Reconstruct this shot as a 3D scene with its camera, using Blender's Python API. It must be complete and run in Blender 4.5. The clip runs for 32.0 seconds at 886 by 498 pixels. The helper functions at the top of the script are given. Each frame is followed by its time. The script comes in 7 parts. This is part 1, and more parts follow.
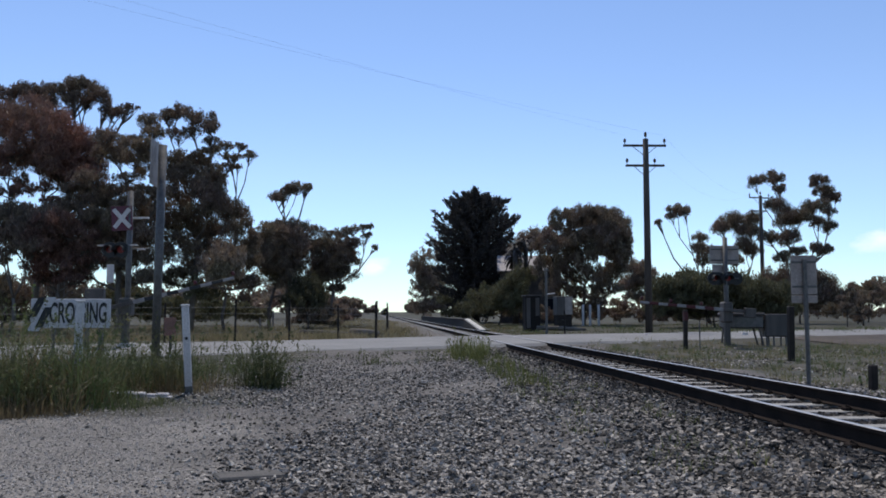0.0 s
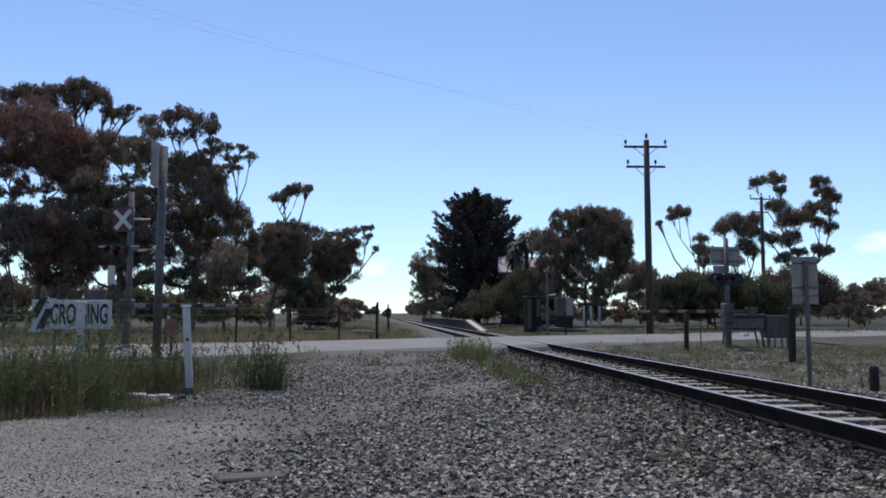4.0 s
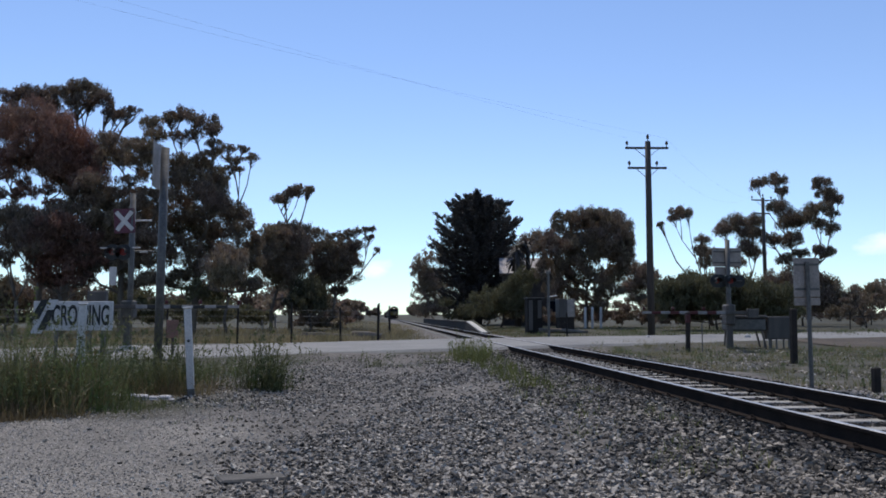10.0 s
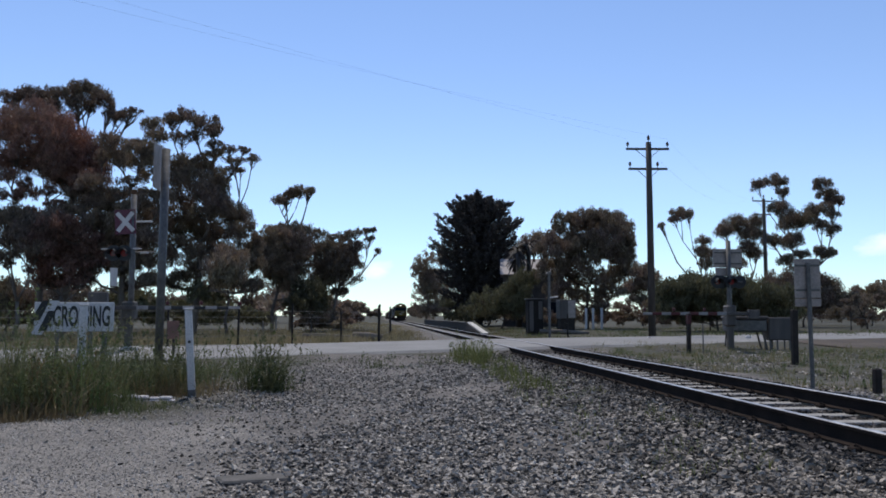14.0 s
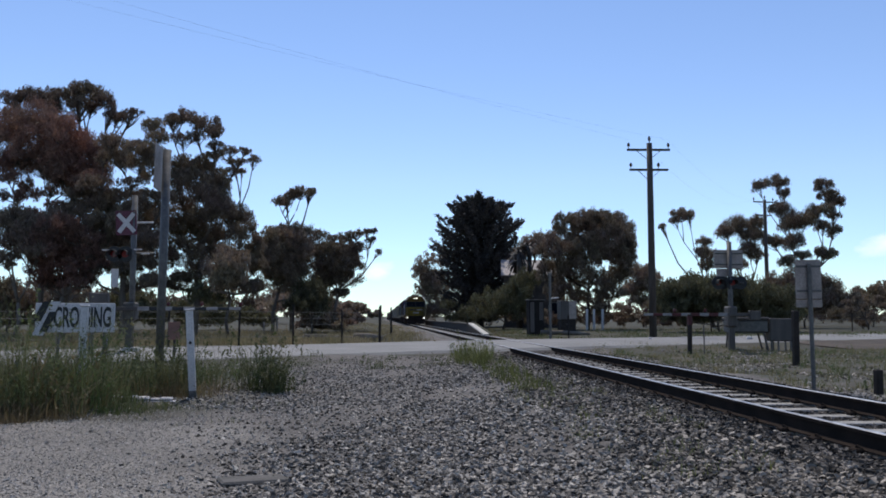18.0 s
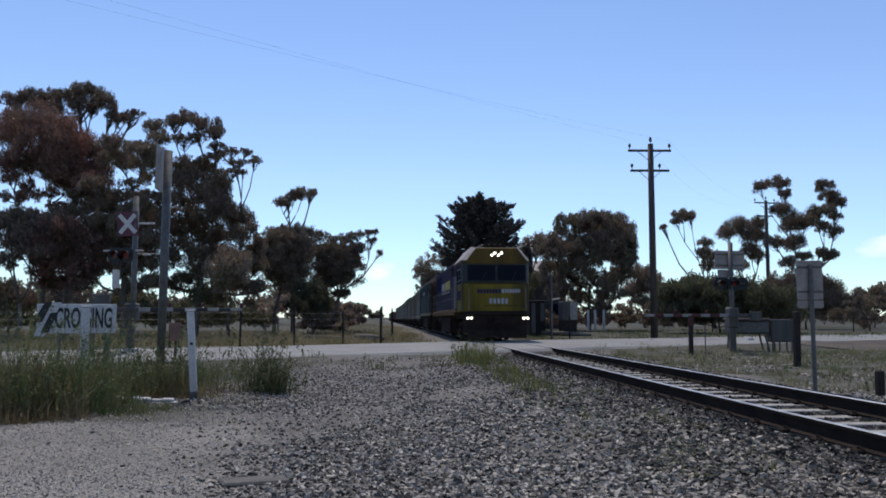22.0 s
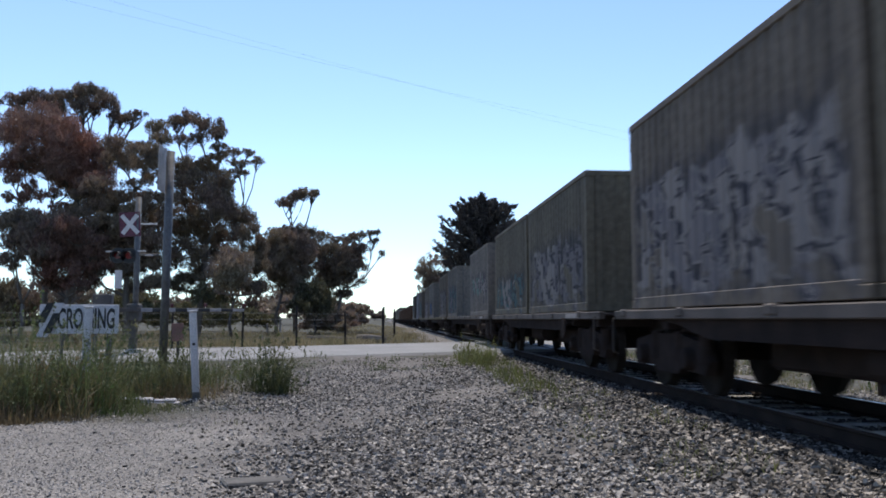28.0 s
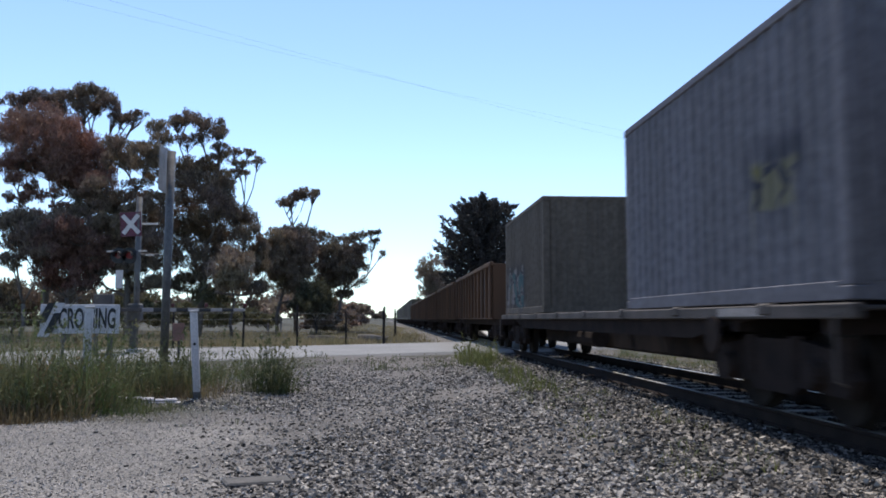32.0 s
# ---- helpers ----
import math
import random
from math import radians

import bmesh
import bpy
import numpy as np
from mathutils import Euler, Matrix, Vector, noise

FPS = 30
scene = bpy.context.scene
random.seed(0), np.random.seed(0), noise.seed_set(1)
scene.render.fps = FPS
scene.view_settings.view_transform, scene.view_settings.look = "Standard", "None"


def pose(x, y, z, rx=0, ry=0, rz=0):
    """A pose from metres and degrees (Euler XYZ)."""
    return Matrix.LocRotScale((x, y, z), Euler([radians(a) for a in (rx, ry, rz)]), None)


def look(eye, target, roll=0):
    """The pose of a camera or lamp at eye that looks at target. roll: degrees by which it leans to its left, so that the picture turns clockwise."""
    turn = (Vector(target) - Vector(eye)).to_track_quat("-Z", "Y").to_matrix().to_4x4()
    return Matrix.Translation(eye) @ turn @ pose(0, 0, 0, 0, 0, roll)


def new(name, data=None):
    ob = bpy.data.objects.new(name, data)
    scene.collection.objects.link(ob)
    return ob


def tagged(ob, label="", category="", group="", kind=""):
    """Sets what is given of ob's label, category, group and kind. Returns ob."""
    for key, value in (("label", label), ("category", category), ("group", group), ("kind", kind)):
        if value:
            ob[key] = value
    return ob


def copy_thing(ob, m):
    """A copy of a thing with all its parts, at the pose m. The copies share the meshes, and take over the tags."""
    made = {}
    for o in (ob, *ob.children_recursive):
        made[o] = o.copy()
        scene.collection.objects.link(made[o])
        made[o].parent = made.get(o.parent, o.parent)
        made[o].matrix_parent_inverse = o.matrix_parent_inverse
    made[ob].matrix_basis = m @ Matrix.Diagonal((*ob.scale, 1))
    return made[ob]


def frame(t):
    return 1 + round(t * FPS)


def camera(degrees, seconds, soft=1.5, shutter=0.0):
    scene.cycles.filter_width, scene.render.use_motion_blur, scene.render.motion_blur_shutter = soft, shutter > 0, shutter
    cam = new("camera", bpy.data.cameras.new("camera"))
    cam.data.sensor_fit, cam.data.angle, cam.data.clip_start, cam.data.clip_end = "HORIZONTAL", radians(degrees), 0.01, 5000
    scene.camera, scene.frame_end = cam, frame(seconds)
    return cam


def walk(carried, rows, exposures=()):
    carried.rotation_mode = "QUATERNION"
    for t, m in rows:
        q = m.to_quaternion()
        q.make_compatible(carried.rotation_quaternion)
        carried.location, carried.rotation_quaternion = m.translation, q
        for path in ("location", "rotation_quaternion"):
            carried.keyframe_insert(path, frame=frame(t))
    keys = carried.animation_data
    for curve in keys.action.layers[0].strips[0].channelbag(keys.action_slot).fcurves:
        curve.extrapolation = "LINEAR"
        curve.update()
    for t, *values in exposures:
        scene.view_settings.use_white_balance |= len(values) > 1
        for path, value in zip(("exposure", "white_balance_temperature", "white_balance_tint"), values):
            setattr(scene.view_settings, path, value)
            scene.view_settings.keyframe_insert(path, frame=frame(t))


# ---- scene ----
cam = camera(56.5, 32.0, soft=1.75, shutter=0.25)
EYE = 0.977
ROWS = [(0, 4.364, -4.111), (2, 4.409, -4.086), (3.5, 4.44, -4.06), (5.5, 4.46, -4.027), (7, 4.483, -4.001),
        (9, 4.516, -3.975), (11, 4.553, -3.946), (13, 4.583, -3.924), (14.5, 4.613, -3.9), (16.5, 4.643, -3.874),
        (18, 4.666, -3.849), (20, 4.694, -3.817), (22, 4.728, -3.774), (23, 4.752, -3.732), (24, 4.767, -3.698),
        (25.5, 4.774, -3.667), (27.5, 4.766, -3.635), (29, 4.756, -3.609), (30.5, 4.753, -3.59), (32, 4.753, -3.574)]
walk(cam, [(t, pose(0, 0, EYE, 90 + up, 0, turn)) for t, up, turn in ROWS],
     exposures=[(0, 0.0), (23.0, 0.0), (23.8, 0.08), (24.8, 0.36), (25.5, 0.5), (28, 0.53), (32, 0.53)])

# ---- light ----
SUN_UP, SUN_ROUND = 57, -5.5          # degrees above the ground, and from the track's line towards the right
world = bpy.data.worlds.new("sky")
scene.world = world
world.use_nodes = True
wn, wl = world.node_tree.nodes, world.node_tree.links
sky = wn.new("ShaderNodeTexSky")
sky.sky_type, sky.sun_disc = "NISHITA", False
sky.sun_elevation, sky.sun_rotation = radians(SUN_UP), radians(SUN_ROUND)
sky.altitude, sky.air_density, sky.dust_density, sky.ozone_density = 0, 0.95, 0.0, 3.5
tint = wn.new("ShaderNodeVectorMath")
tint.operation = "MULTIPLY"
tint.inputs[1].default_value = (1.0, 1.0, 1.03)
wl.new(sky.outputs[0], tint.inputs[0])
# cooler towards the horizon, as the clear air here is
wz = wn.new("ShaderNodeSeparateXYZ")
wg = wn.new("ShaderNodeTexCoord")
wl.new(wg.outputs["Generated"], wz.inputs[0])
wr = wn.new("ShaderNodeMapRange")
wr.inputs["From Min"].default_value, wr.inputs["From Max"].default_value = 0.0, 0.16
wl.new(wz.outputs["Z"], wr.inputs["Value"])
wm = wn.new("ShaderNodeMix")
wm.data_type = "RGBA"
wm.inputs["A"].default_value, wm.inputs["B"].default_value = (0.74, 0.90, 1.05, 1), (1.01, 0.985, 1.06, 1)
wl.new(wr.outputs[0], wm.inputs["Factor"]), wl.new(wm.outputs["Result"], tint.inputs[1])
# two small fair-weather clouds low over the horizon
wtc = wn.new("ShaderNodeTexCoord")
wno = wn.new("ShaderNodeTexNoise")
wno.inputs["Scale"].default_value, wno.inputs["Detail"].default_value = 26, 6
wmp = wn.new("ShaderNodeMapping")
wmp.inputs["Scale"].default_value = (1, 1, 2.2)
wl.new(wtc.outputs["Generated"], wmp.inputs[0]), wl.new(wmp.outputs[0], wno.inputs["Vector"])
cover = None
for round_, up, wide, tall in ((-0.8, 3.1, 1.5, 0.7), (32.3, 4.3, 2.0, 1.0)):
    a, e = radians(round_), radians(up)
    off = wn.new("ShaderNodeVectorMath")
    off.operation = "SUBTRACT"
    off.inputs[1].default_value = (math.sin(a) * math.cos(e), math.cos(a) * math.cos(e), math.sin(e))
    wl.new(wtc.outputs["Generated"], off.inputs[0])
    squash = wn.new("ShaderNodeVectorMath")
    squash.operation = "MULTIPLY"
    squash.inputs[1].default_value = (1 / radians(wide), 1 / radians(wide), 1 / radians(tall))
    wl.new(off.outputs[0], squash.inputs[0])
    far = wn.new("ShaderNodeVectorMath")
    far.operation = "LENGTH"
    wl.new(squash.outputs[0], far.inputs[0])
    puff = wn.new("ShaderNodeMath")
    puff.operation = "SUBTRACT"
    puff.inputs[0].default_value = 1.0
    wl.new(far.outputs["Value"], puff.inputs[1])
    shape = wn.new("ShaderNodeMath")
    shape.operation = "MULTIPLY_ADD"
    shape.inputs[1].default_value = 2.4
    wl.new(wno.outputs["Fac"], shape.inputs[0]), wl.new(puff.outputs[0], shape.inputs[2])
    fade = wn.new("ShaderNodeMapRange")
    fade.inputs["From Min"].default_value, fade.inputs["From Max"].default_value = 1.25, 2.1
    fade.inputs["To Max"].default_value = 0.75
    wl.new(shape.outputs[0], fade.inputs["Value"])
    if cover is None:
        cover = fade.outputs[0]
    else:
        most = wn.new("ShaderNodeMath")
        most.operation = "MAXIMUM"
        wl.new(cover, most.inputs[0]), wl.new(fade.outputs[0], most.inputs[1])
        cover = most.outputs[0]
cloud = wn.new("ShaderNodeMix")
cloud.data_type = "RGBA"
cloud.inputs["B"].default_value = (7.6, 8.0, 8.4, 1)
wl.new(cover, cloud.inputs["Factor"]), wl.new(tint.outputs[0], cloud.inputs["A"])
wl.new(cloud.outputs["Result"], wn["Background"].inputs[0])
wn["Background"].inputs[1].default_value = 0.138
sun = new("sun", bpy.data.lights.new("sun", "SUN"))
sun.data.energy, sun.data.angle, sun.data.color = 3.4, radians(0.55), (1.0, 0.93, 0.84)
se, sa = radians(SUN_UP), radians(SUN_ROUND)
sun.matrix_world = look((80 * math.cos(se) * math.sin(sa), 80 * math.cos(se) * math.cos(sa), 80 * math.sin(se)), (0, 0, 0))


# ---- materials ----
def mat(name, c1, c2, scale=3.0, rough=0.8, metal=0.0, bump=0.25, fine=60.0, vary=0.0, spec=0.3, streak=False, glow=None, through_light=0.0):
    """A painted, rusty or grown surface: two colours in patches, fine grain, relief; vary: from piece to piece."""
    m = bpy.data.materials.new(name)
    m.use_nodes = True
    n, l = m.node_tree.nodes, m.node_tree.links
    b = n["Principled BSDF"]
    tc = n.new("ShaderNodeTexCoord")
    src = tc.outputs["Object"]
    if streak:
        mp = n.new("ShaderNodeMapping")
        mp.inputs["Scale"].default_value = (1.0, 1.0, 0.12)
        l.new(src, mp.inputs[0])
        patch_src = mp.outputs[0]
    else:
        patch_src = src
    n1 = n.new("ShaderNodeTexNoise")
    n1.inputs["Scale"].default_value, n1.inputs["Detail"].default_value = scale, 6
    l.new(patch_src, n1.inputs["Vector"])
    ramp = n.new("ShaderNodeMapRange")
    ramp.inputs["From Min"].default_value, ramp.inputs["From Max"].default_value = 0.35, 0.65
    l.new(n1.outputs["Fac"], ramp.inputs["Value"])
    mix = n.new("ShaderNodeMix")
    mix.data_type = "RGBA"
    mix.inputs["A"].default_value, mix.inputs["B"].default_value = (*c1, 1), (*c2, 1)
    l.new(ramp.outputs[0], mix.inputs["Factor"])
    n2 = n.new("ShaderNodeTexNoise")
    n2.inputs["Scale"].default_value, n2.inputs["Detail"].default_value = fine, 3
    l.new(src, n2.inputs["Vector"])
    val = n.new("ShaderNodeMapRange")
    val.inputs["From Min"].default_value, val.inputs["From Max"].default_value = 0.3, 0.7
    val.inputs["To Min"].default_value, val.inputs["To Max"].default_value = 0.78, 1.22
    l.new(n2.outputs["Fac"], val.inputs["Value"])
    last = val.outputs[0]
    if vary:
        geo = n.new("ShaderNodeNewGeometry")
        info = n.new("ShaderNodeObjectInfo")
        add = n.new("ShaderNodeMath")
        add.operation = "ADD"
        l.new(geo.outputs["Random Per Island"], add.inputs[0])
        l.new(info.outputs["Random"], add.inputs[1])
        vr = n.new("ShaderNodeMapRange")
        vr.inputs["From Max"].default_value = 2.0
        vr.inputs["To Min"].default_value, vr.inputs["To Max"].default_value = 1 - vary, 1 + vary
        l.new(add.outputs[0], vr.inputs["Value"])
        mul = n.new("ShaderNodeMath")
        mul.operation = "MULTIPLY"
        l.new(last, mul.inputs[0]), l.new(vr.outputs[0], mul.inputs[1])
        last = mul.outputs[0]
    sc = n.new("ShaderNodeVectorMath")
    sc.operation = "SCALE"
    l.new(mix.outputs["Result"], sc.inputs[0]), l.new(last, sc.inputs["Scale"])
    l.new(sc.outputs[0], b.inputs["Base Color"])
    b.inputs["Roughness"].default_value, b.inputs["Metallic"].default_value = rough, metal
    b.inputs["Specular IOR Level"].default_value = spec
    if bump:
        bp = n.new("ShaderNodeBump")
        bp.inputs["Strength"].default_value, bp.inputs["Distance"].default_value = bump, 0.02
        l.new(n2.outputs["Fac"], bp.inputs["Height"]), l.new(bp.outputs[0], b.inputs["Normal"])
    if glow:
        b.inputs["Emission Color"].default_value, b.inputs["Emission Strength"].default_value = (*glow[0], 1), glow[1]
    if through_light:
        tr = n.new("ShaderNodeBsdfTranslucent")
        l.new(sc.outputs[0], tr.inputs["Color"])
        ms = n.new("ShaderNodeMixShader")
        ms.inputs[0].default_value = through_light
        l.new(b.outputs[0], ms.inputs[1]), l.new(tr.outputs[0], ms.inputs[2])
        l.new(ms.outputs[0], n["Material Output"].inputs["Surface"])
    return m


def glass_mat(name, tint):
    m = bpy.data.materials.new(name)
    m.use_nodes = True
    b = m.node_tree.nodes["Principled BSDF"]
    b.inputs["Base Color"].default_value, b.inputs["Roughness"].default_value = (*tint, 1), 0.5
    b.inputs["Specular IOR Level"].default_value = 0.0
    return m


def painted_box_mat(name, base, dirt, tags, lo, hi, top, low=0.2):
    """Weathered container paint; blocky spray-painted letters between lo and hi along the box, from the height low to top."""
    m = mat(name, base, dirt, scale=1.3, rough=0.72, bump=0.03, fine=9, streak=True, spec=0.14)
    if not tags:
        return m
    n, l = m.node_tree.nodes, m.node_tree.links
    b = n["Principled BSDF"]
    paint = b.inputs["Base Color"].links[0].from_socket
    tc = n["Texture Coordinate"]
    sep = n.new("ShaderNodeSeparateXYZ")
    l.new(tc.outputs["Object"], sep.inputs[0])
    edge = n.new("ShaderNodeTexNoise")
    edge.inputs["Scale"].default_value, edge.inputs["Detail"].default_value = 1.9, 3
    l.new(tc.outputs["Object"], edge.inputs["Vector"])

    def ramp(value, a, c):
        r = n.new("ShaderNodeMapRange")
        r.inputs["From Min"].default_value, r.inputs["From Max"].default_value = a, c
        l.new(value, r.inputs["Value"])
        return r.outputs[0]

    def calc(op, a, c):
        k = n.new("ShaderNodeMath")
        k.operation = op
        for i, s in enumerate((a, c)):
            if isinstance(s, (int, float)):
                k.inputs[i].default_value = s
            else:
                l.new(s, k.inputs[i])
        return k.outputs[0]

    def blend(fac, first, second):
        k = n.new("ShaderNodeMix")
        k.data_type = "RGBA"
        l.new(fac, k.inputs["Factor"])
        for key, c in (("A", first), ("B", second)):
            if isinstance(c, tuple):
                k.inputs[key].default_value = (*c, 1)
            else:
                l.new(c, k.inputs[key])
        return k.outputs["Result"]
    # letters: slanted blocks, each with a dark outline and a pale rim
    wob = calc("MULTIPLY", calc("SUBTRACT", edge.outputs["Fac"], 0.5), 1.3 * min(1.0, (hi - lo) / 4))
    yy, zz = calc("ADD", sep.outputs["Y"], wob), calc("ADD", sep.outputs["Z"], wob)
    tilt = n.new("ShaderNodeCombineXYZ")
    l.new(calc("ADD", calc("MULTIPLY", yy, 2.3), calc("MULTIPLY", zz, 0.5)), tilt.inputs["X"])
    l.new(calc("MULTIPLY", zz, 1.5), tilt.inputs["Y"])
    cell, rim = n.new("ShaderNodeTexVoronoi"), n.new("ShaderNodeTexVoronoi")
    rim.feature = "DISTANCE_TO_EDGE"
    for k in (cell, rim):
        k.voronoi_dimensions = "2D"
        k.inputs["Scale"].default_value = 1.0
        l.new(tilt.outputs[0], k.inputs["Vector"])
    pick = n.new("ShaderNodeSeparateColor")
    l.new(cell.outputs["Color"], pick.inputs[0])
    letters = blend(ramp(pick.outputs[0], 0.42, 0.5), tags[0], tags[1])
    letters = blend(ramp(pick.outputs[1], 0.76, 0.8), letters, base)
    letters = blend(ramp(rim.outputs["Distance"], 0.15, 0.11), letters, tags[1])
    letters = blend(ramp(rim.outputs["Distance"], 0.075, 0.05), letters, (0.035, 0.035, 0.045))
    field = calc("MULTIPLY", ramp(yy, lo, lo + 0.08), ramp(yy, hi, hi - 0.08))
    field = calc("MULTIPLY", calc("MULTIPLY", field, ramp(zz, top, top - 0.08)), ramp(zz, low, low + 0.06))
    # a dark overspray round them, and thin runs of paint below
    halo = calc("MULTIPLY", ramp(yy, lo - 0.25, lo - 0.1), ramp(yy, hi + 0.25, hi + 0.1))
    shade = calc("MULTIPLY", calc("MULTIPLY", halo, ramp(zz, top + 0.34, top + 0.12)), ramp(edge.outputs["Fac"], 0.36, 0.6))
    shade = calc("MULTIPLY", shade, ramp(zz, low - 0.2, low))
    paint = blend(calc("MULTIPLY", shade, 0.7), paint, (0.035, 0.035, 0.045))
    run = n.new("ShaderNodeTexNoise")
    run.noise_dimensions = "1D"
    run.inputs["Scale"].default_value, run.inputs["Detail"].default_value = 9, 2
    l.new(sep.outputs["Y"], run.inputs["W"])
    drip = calc("MULTIPLY", calc("MULTIPLY", halo, ramp(run.outputs["Fac"], 0.6, 0.68)), calc("MULTIPLY", ramp(sep.outputs["Z"], low - 0.45, low), ramp(zz, low + 0.1, low)))
    paint = blend(calc("MULTIPLY", drip, 0.5), paint, tags[1])
    l.new(blend(calc("MULTIPLY", field, 0.66), paint, letters), b.inputs["Base Color"])
    return m


def ground_mat():
    """Earth, grass, ballast and light gravel, blended by the sheet's own zone values."""
    m = mat("ground", (0.058, 0.049, 0.032), (0.036, 0.038, 0.02), scale=0.45, rough=0.95, bump=0.5, fine=14)
    n, l = m.node_tree.nodes, m.node_tree.links
    b = n["Principled BSDF"]
    col = b.inputs["Base Color"].links[0].from_socket
    tc = n["Texture Coordinate"]

    def speck(scale, dark, light, k):
        v = n.new("ShaderNodeTexVoronoi")
        v.inputs["Scale"].default_value = scale
        l.new(tc.outputs["Object"], v.inputs["Vector"])
        s = n.new("ShaderNodeSeparateColor")
        l.new(v.outputs["Color"], s.inputs[0])
        big = n.new("ShaderNodeTexNoise")
        big.inputs["Scale"].default_value, big.inputs["Detail"].default_value = k, 5
        l.new(tc.outputs["Object"], big.inputs["Vector"])
        add = n.new("ShaderNodeMath")
        add.operation = "MULTIPLY_ADD"
        add.inputs[1].default_value = 0.65
        l.new(s.outputs[0], add.inputs[0])
        off = n.new("ShaderNodeMapRange")
        off.inputs["From Min"].default_value, off.inputs["From Max"].default_value = 0.3, 0.7
        off.inputs["To Min"].default_value, off.inputs["To Max"].default_value = 0, 0.35
        l.new(big.outputs["Fac"], off.inputs["Value"]), l.new(off.outputs[0], add.inputs[2])
        mx = n.new("ShaderNodeMix")
        mx.data_type = "RGBA"
        mx.inputs["A"].default_value, mx.inputs["B"].default_value = (*dark, 1), (*light, 1)
        l.new(add.outputs[0], mx.inputs["Factor"])
        return mx.outputs["Result"]
    for zone, stones in (("ballast", speck(55, (0.018, 0.016, 0.0135), (0.21, 0.187, 0.165), 0.8)),
                         ("path", speck(75, (0.028, 0.0255, 0.022), (0.33, 0.30, 0.262), 0.6)),
                         # oily track bed, its colour blackened further to deepen the train's shade
                         ("oil_shade", speck(55, (0.010, 0.009, 0.008), (0.07, 0.06, 0.052), 0.8))):
        at = n.new("ShaderNodeAttribute")
        at.attribute_name = zone
        ns = n.new("ShaderNodeTexNoise")
        ns.inputs["Scale"].default_value, ns.inputs["Detail"].default_value = 1.7, 6
        l.new(tc.outputs["Object"], ns.inputs["Vector"])
        sm = n.new("ShaderNodeMath")
        sm.operation = "ADD"
        l.new(at.outputs["Fac"], sm.inputs[0]), l.new(ns.outputs["Fac"], sm.inputs[1])
        rg = n.new("ShaderNodeMapRange")
        rg.inputs["From Min"].default_value, rg.inputs["From Max"].default_value = 0.8, 1.2
        l.new(sm.outputs[0], rg.inputs["Value"])
        mx = n.new("ShaderNodeMix")
        mx.data_type = "RGBA"
        l.new(rg.outputs[0], mx.inputs["Factor"]), l.new(col, mx.inputs["A"]), l.new(stones, mx.inputs["B"])
        col = mx.outputs["Result"]
    l.new(col, b.inputs["Base Color"])
    return m


def stone_mat(name, dark, light, power):
    """Stones that differ from one to the next: most of them dull, a few pale."""
    m = mat(name, dark, light, rough=0.92, fine=70)
    n, l = m.node_tree.nodes, m.node_tree.links
    mix = n["Mix"]
    geo = n.new("ShaderNodeNewGeometry")
    pw = n.new("ShaderNodeMath")
    pw.operation = "POWER"
    pw.inputs[1].default_value = power
    l.new(geo.outputs["Random Per Island"], pw.inputs[0])
    l.new(pw.outputs[0], mix.inputs["Factor"])
    return m


M_GROUND = ground_mat()
M_ROAD = mat("asphalt", (0.17, 0.165, 0.16), (0.22, 0.215, 0.205), scale=0.5, rough=0.85, bump=0.3, fine=90)
M_RAIL = mat("rusty rail", (0.021, 0.0165, 0.0145), (0.032, 0.024, 0.020), rough=0.95, spec=0.05, metal=0.0, fine=80)
M_RAILTOP = mat("worn rail head", (0.45, 0.44, 0.43), (0.3, 0.28, 0.26), scale=6, rough=0.38, metal=0.9, bump=0.03)
M_SLEEPER = mat("weathered concrete", (0.40, 0.38, 0.345), (0.22, 0.208, 0.188), scale=4, rough=0.9, vary=0.15, fine=50)
M_STONE = stone_mat("ballast stone", (0.022, 0.0195, 0.0165), (0.53, 0.47, 0.395), 1.6)
M_STONE_DARK = stone_mat("oily ballast stone", (0.017, 0.015, 0.0125), (0.42, 0.365, 0.30), 1.9)
# oily stones, blackened beyond their own tone to carry shade under the train
M_STONE_OIL_SHADE = stone_mat("oily track ballast blackened for train shade", (0.011, 0.0095, 0.0085), (0.20, 0.175, 0.15), 2.2)
M_PEBBLE = stone_mat("light gravel stone", (0.06, 0.055, 0.047), (0.53, 0.48, 0.42), 1.1)
M_WHITEPAINT = mat("white paint", (0.60, 0.56, 0.54), (0.46, 0.43, 0.41), scale=5, rough=0.6, vary=0.05, streak=True)
M_BOARD = mat("white reflective sheet", (0.58, 0.54, 0.53), (0.49, 0.46, 0.45), scale=5, rough=0.45, streak=True)
# white paint greyed down, with the boom's shade put into the colour
M_BOOMWHITE = mat("shaded white boom paint", (0.28, 0.26, 0.25), (0.21, 0.195, 0.19), scale=4, rough=0.6)
M_BLACKPAINT = mat("black paint", (0.02, 0.02, 0.022), (0.03, 0.03, 0.03), rough=0.55)
M_REDPAINT = mat("red paint", (0.085, 0.014, 0.016), (0.06, 0.012, 0.014), rough=0.45)
M_MAROON = mat("faded maroon sheet", (0.12, 0.028, 0.048), (0.09, 0.028, 0.043), rough=0.4)
M_STEEL = mat("galvanised steel", (0.14, 0.13, 0.122), (0.095, 0.09, 0.085), scale=8, rough=0.55, metal=0.35, fine=40)
M_GREYBOX = mat("grey painted cabinet", (0.105, 0.09, 0.08), (0.07, 0.06, 0.055), scale=3, rough=0.6, streak=True)
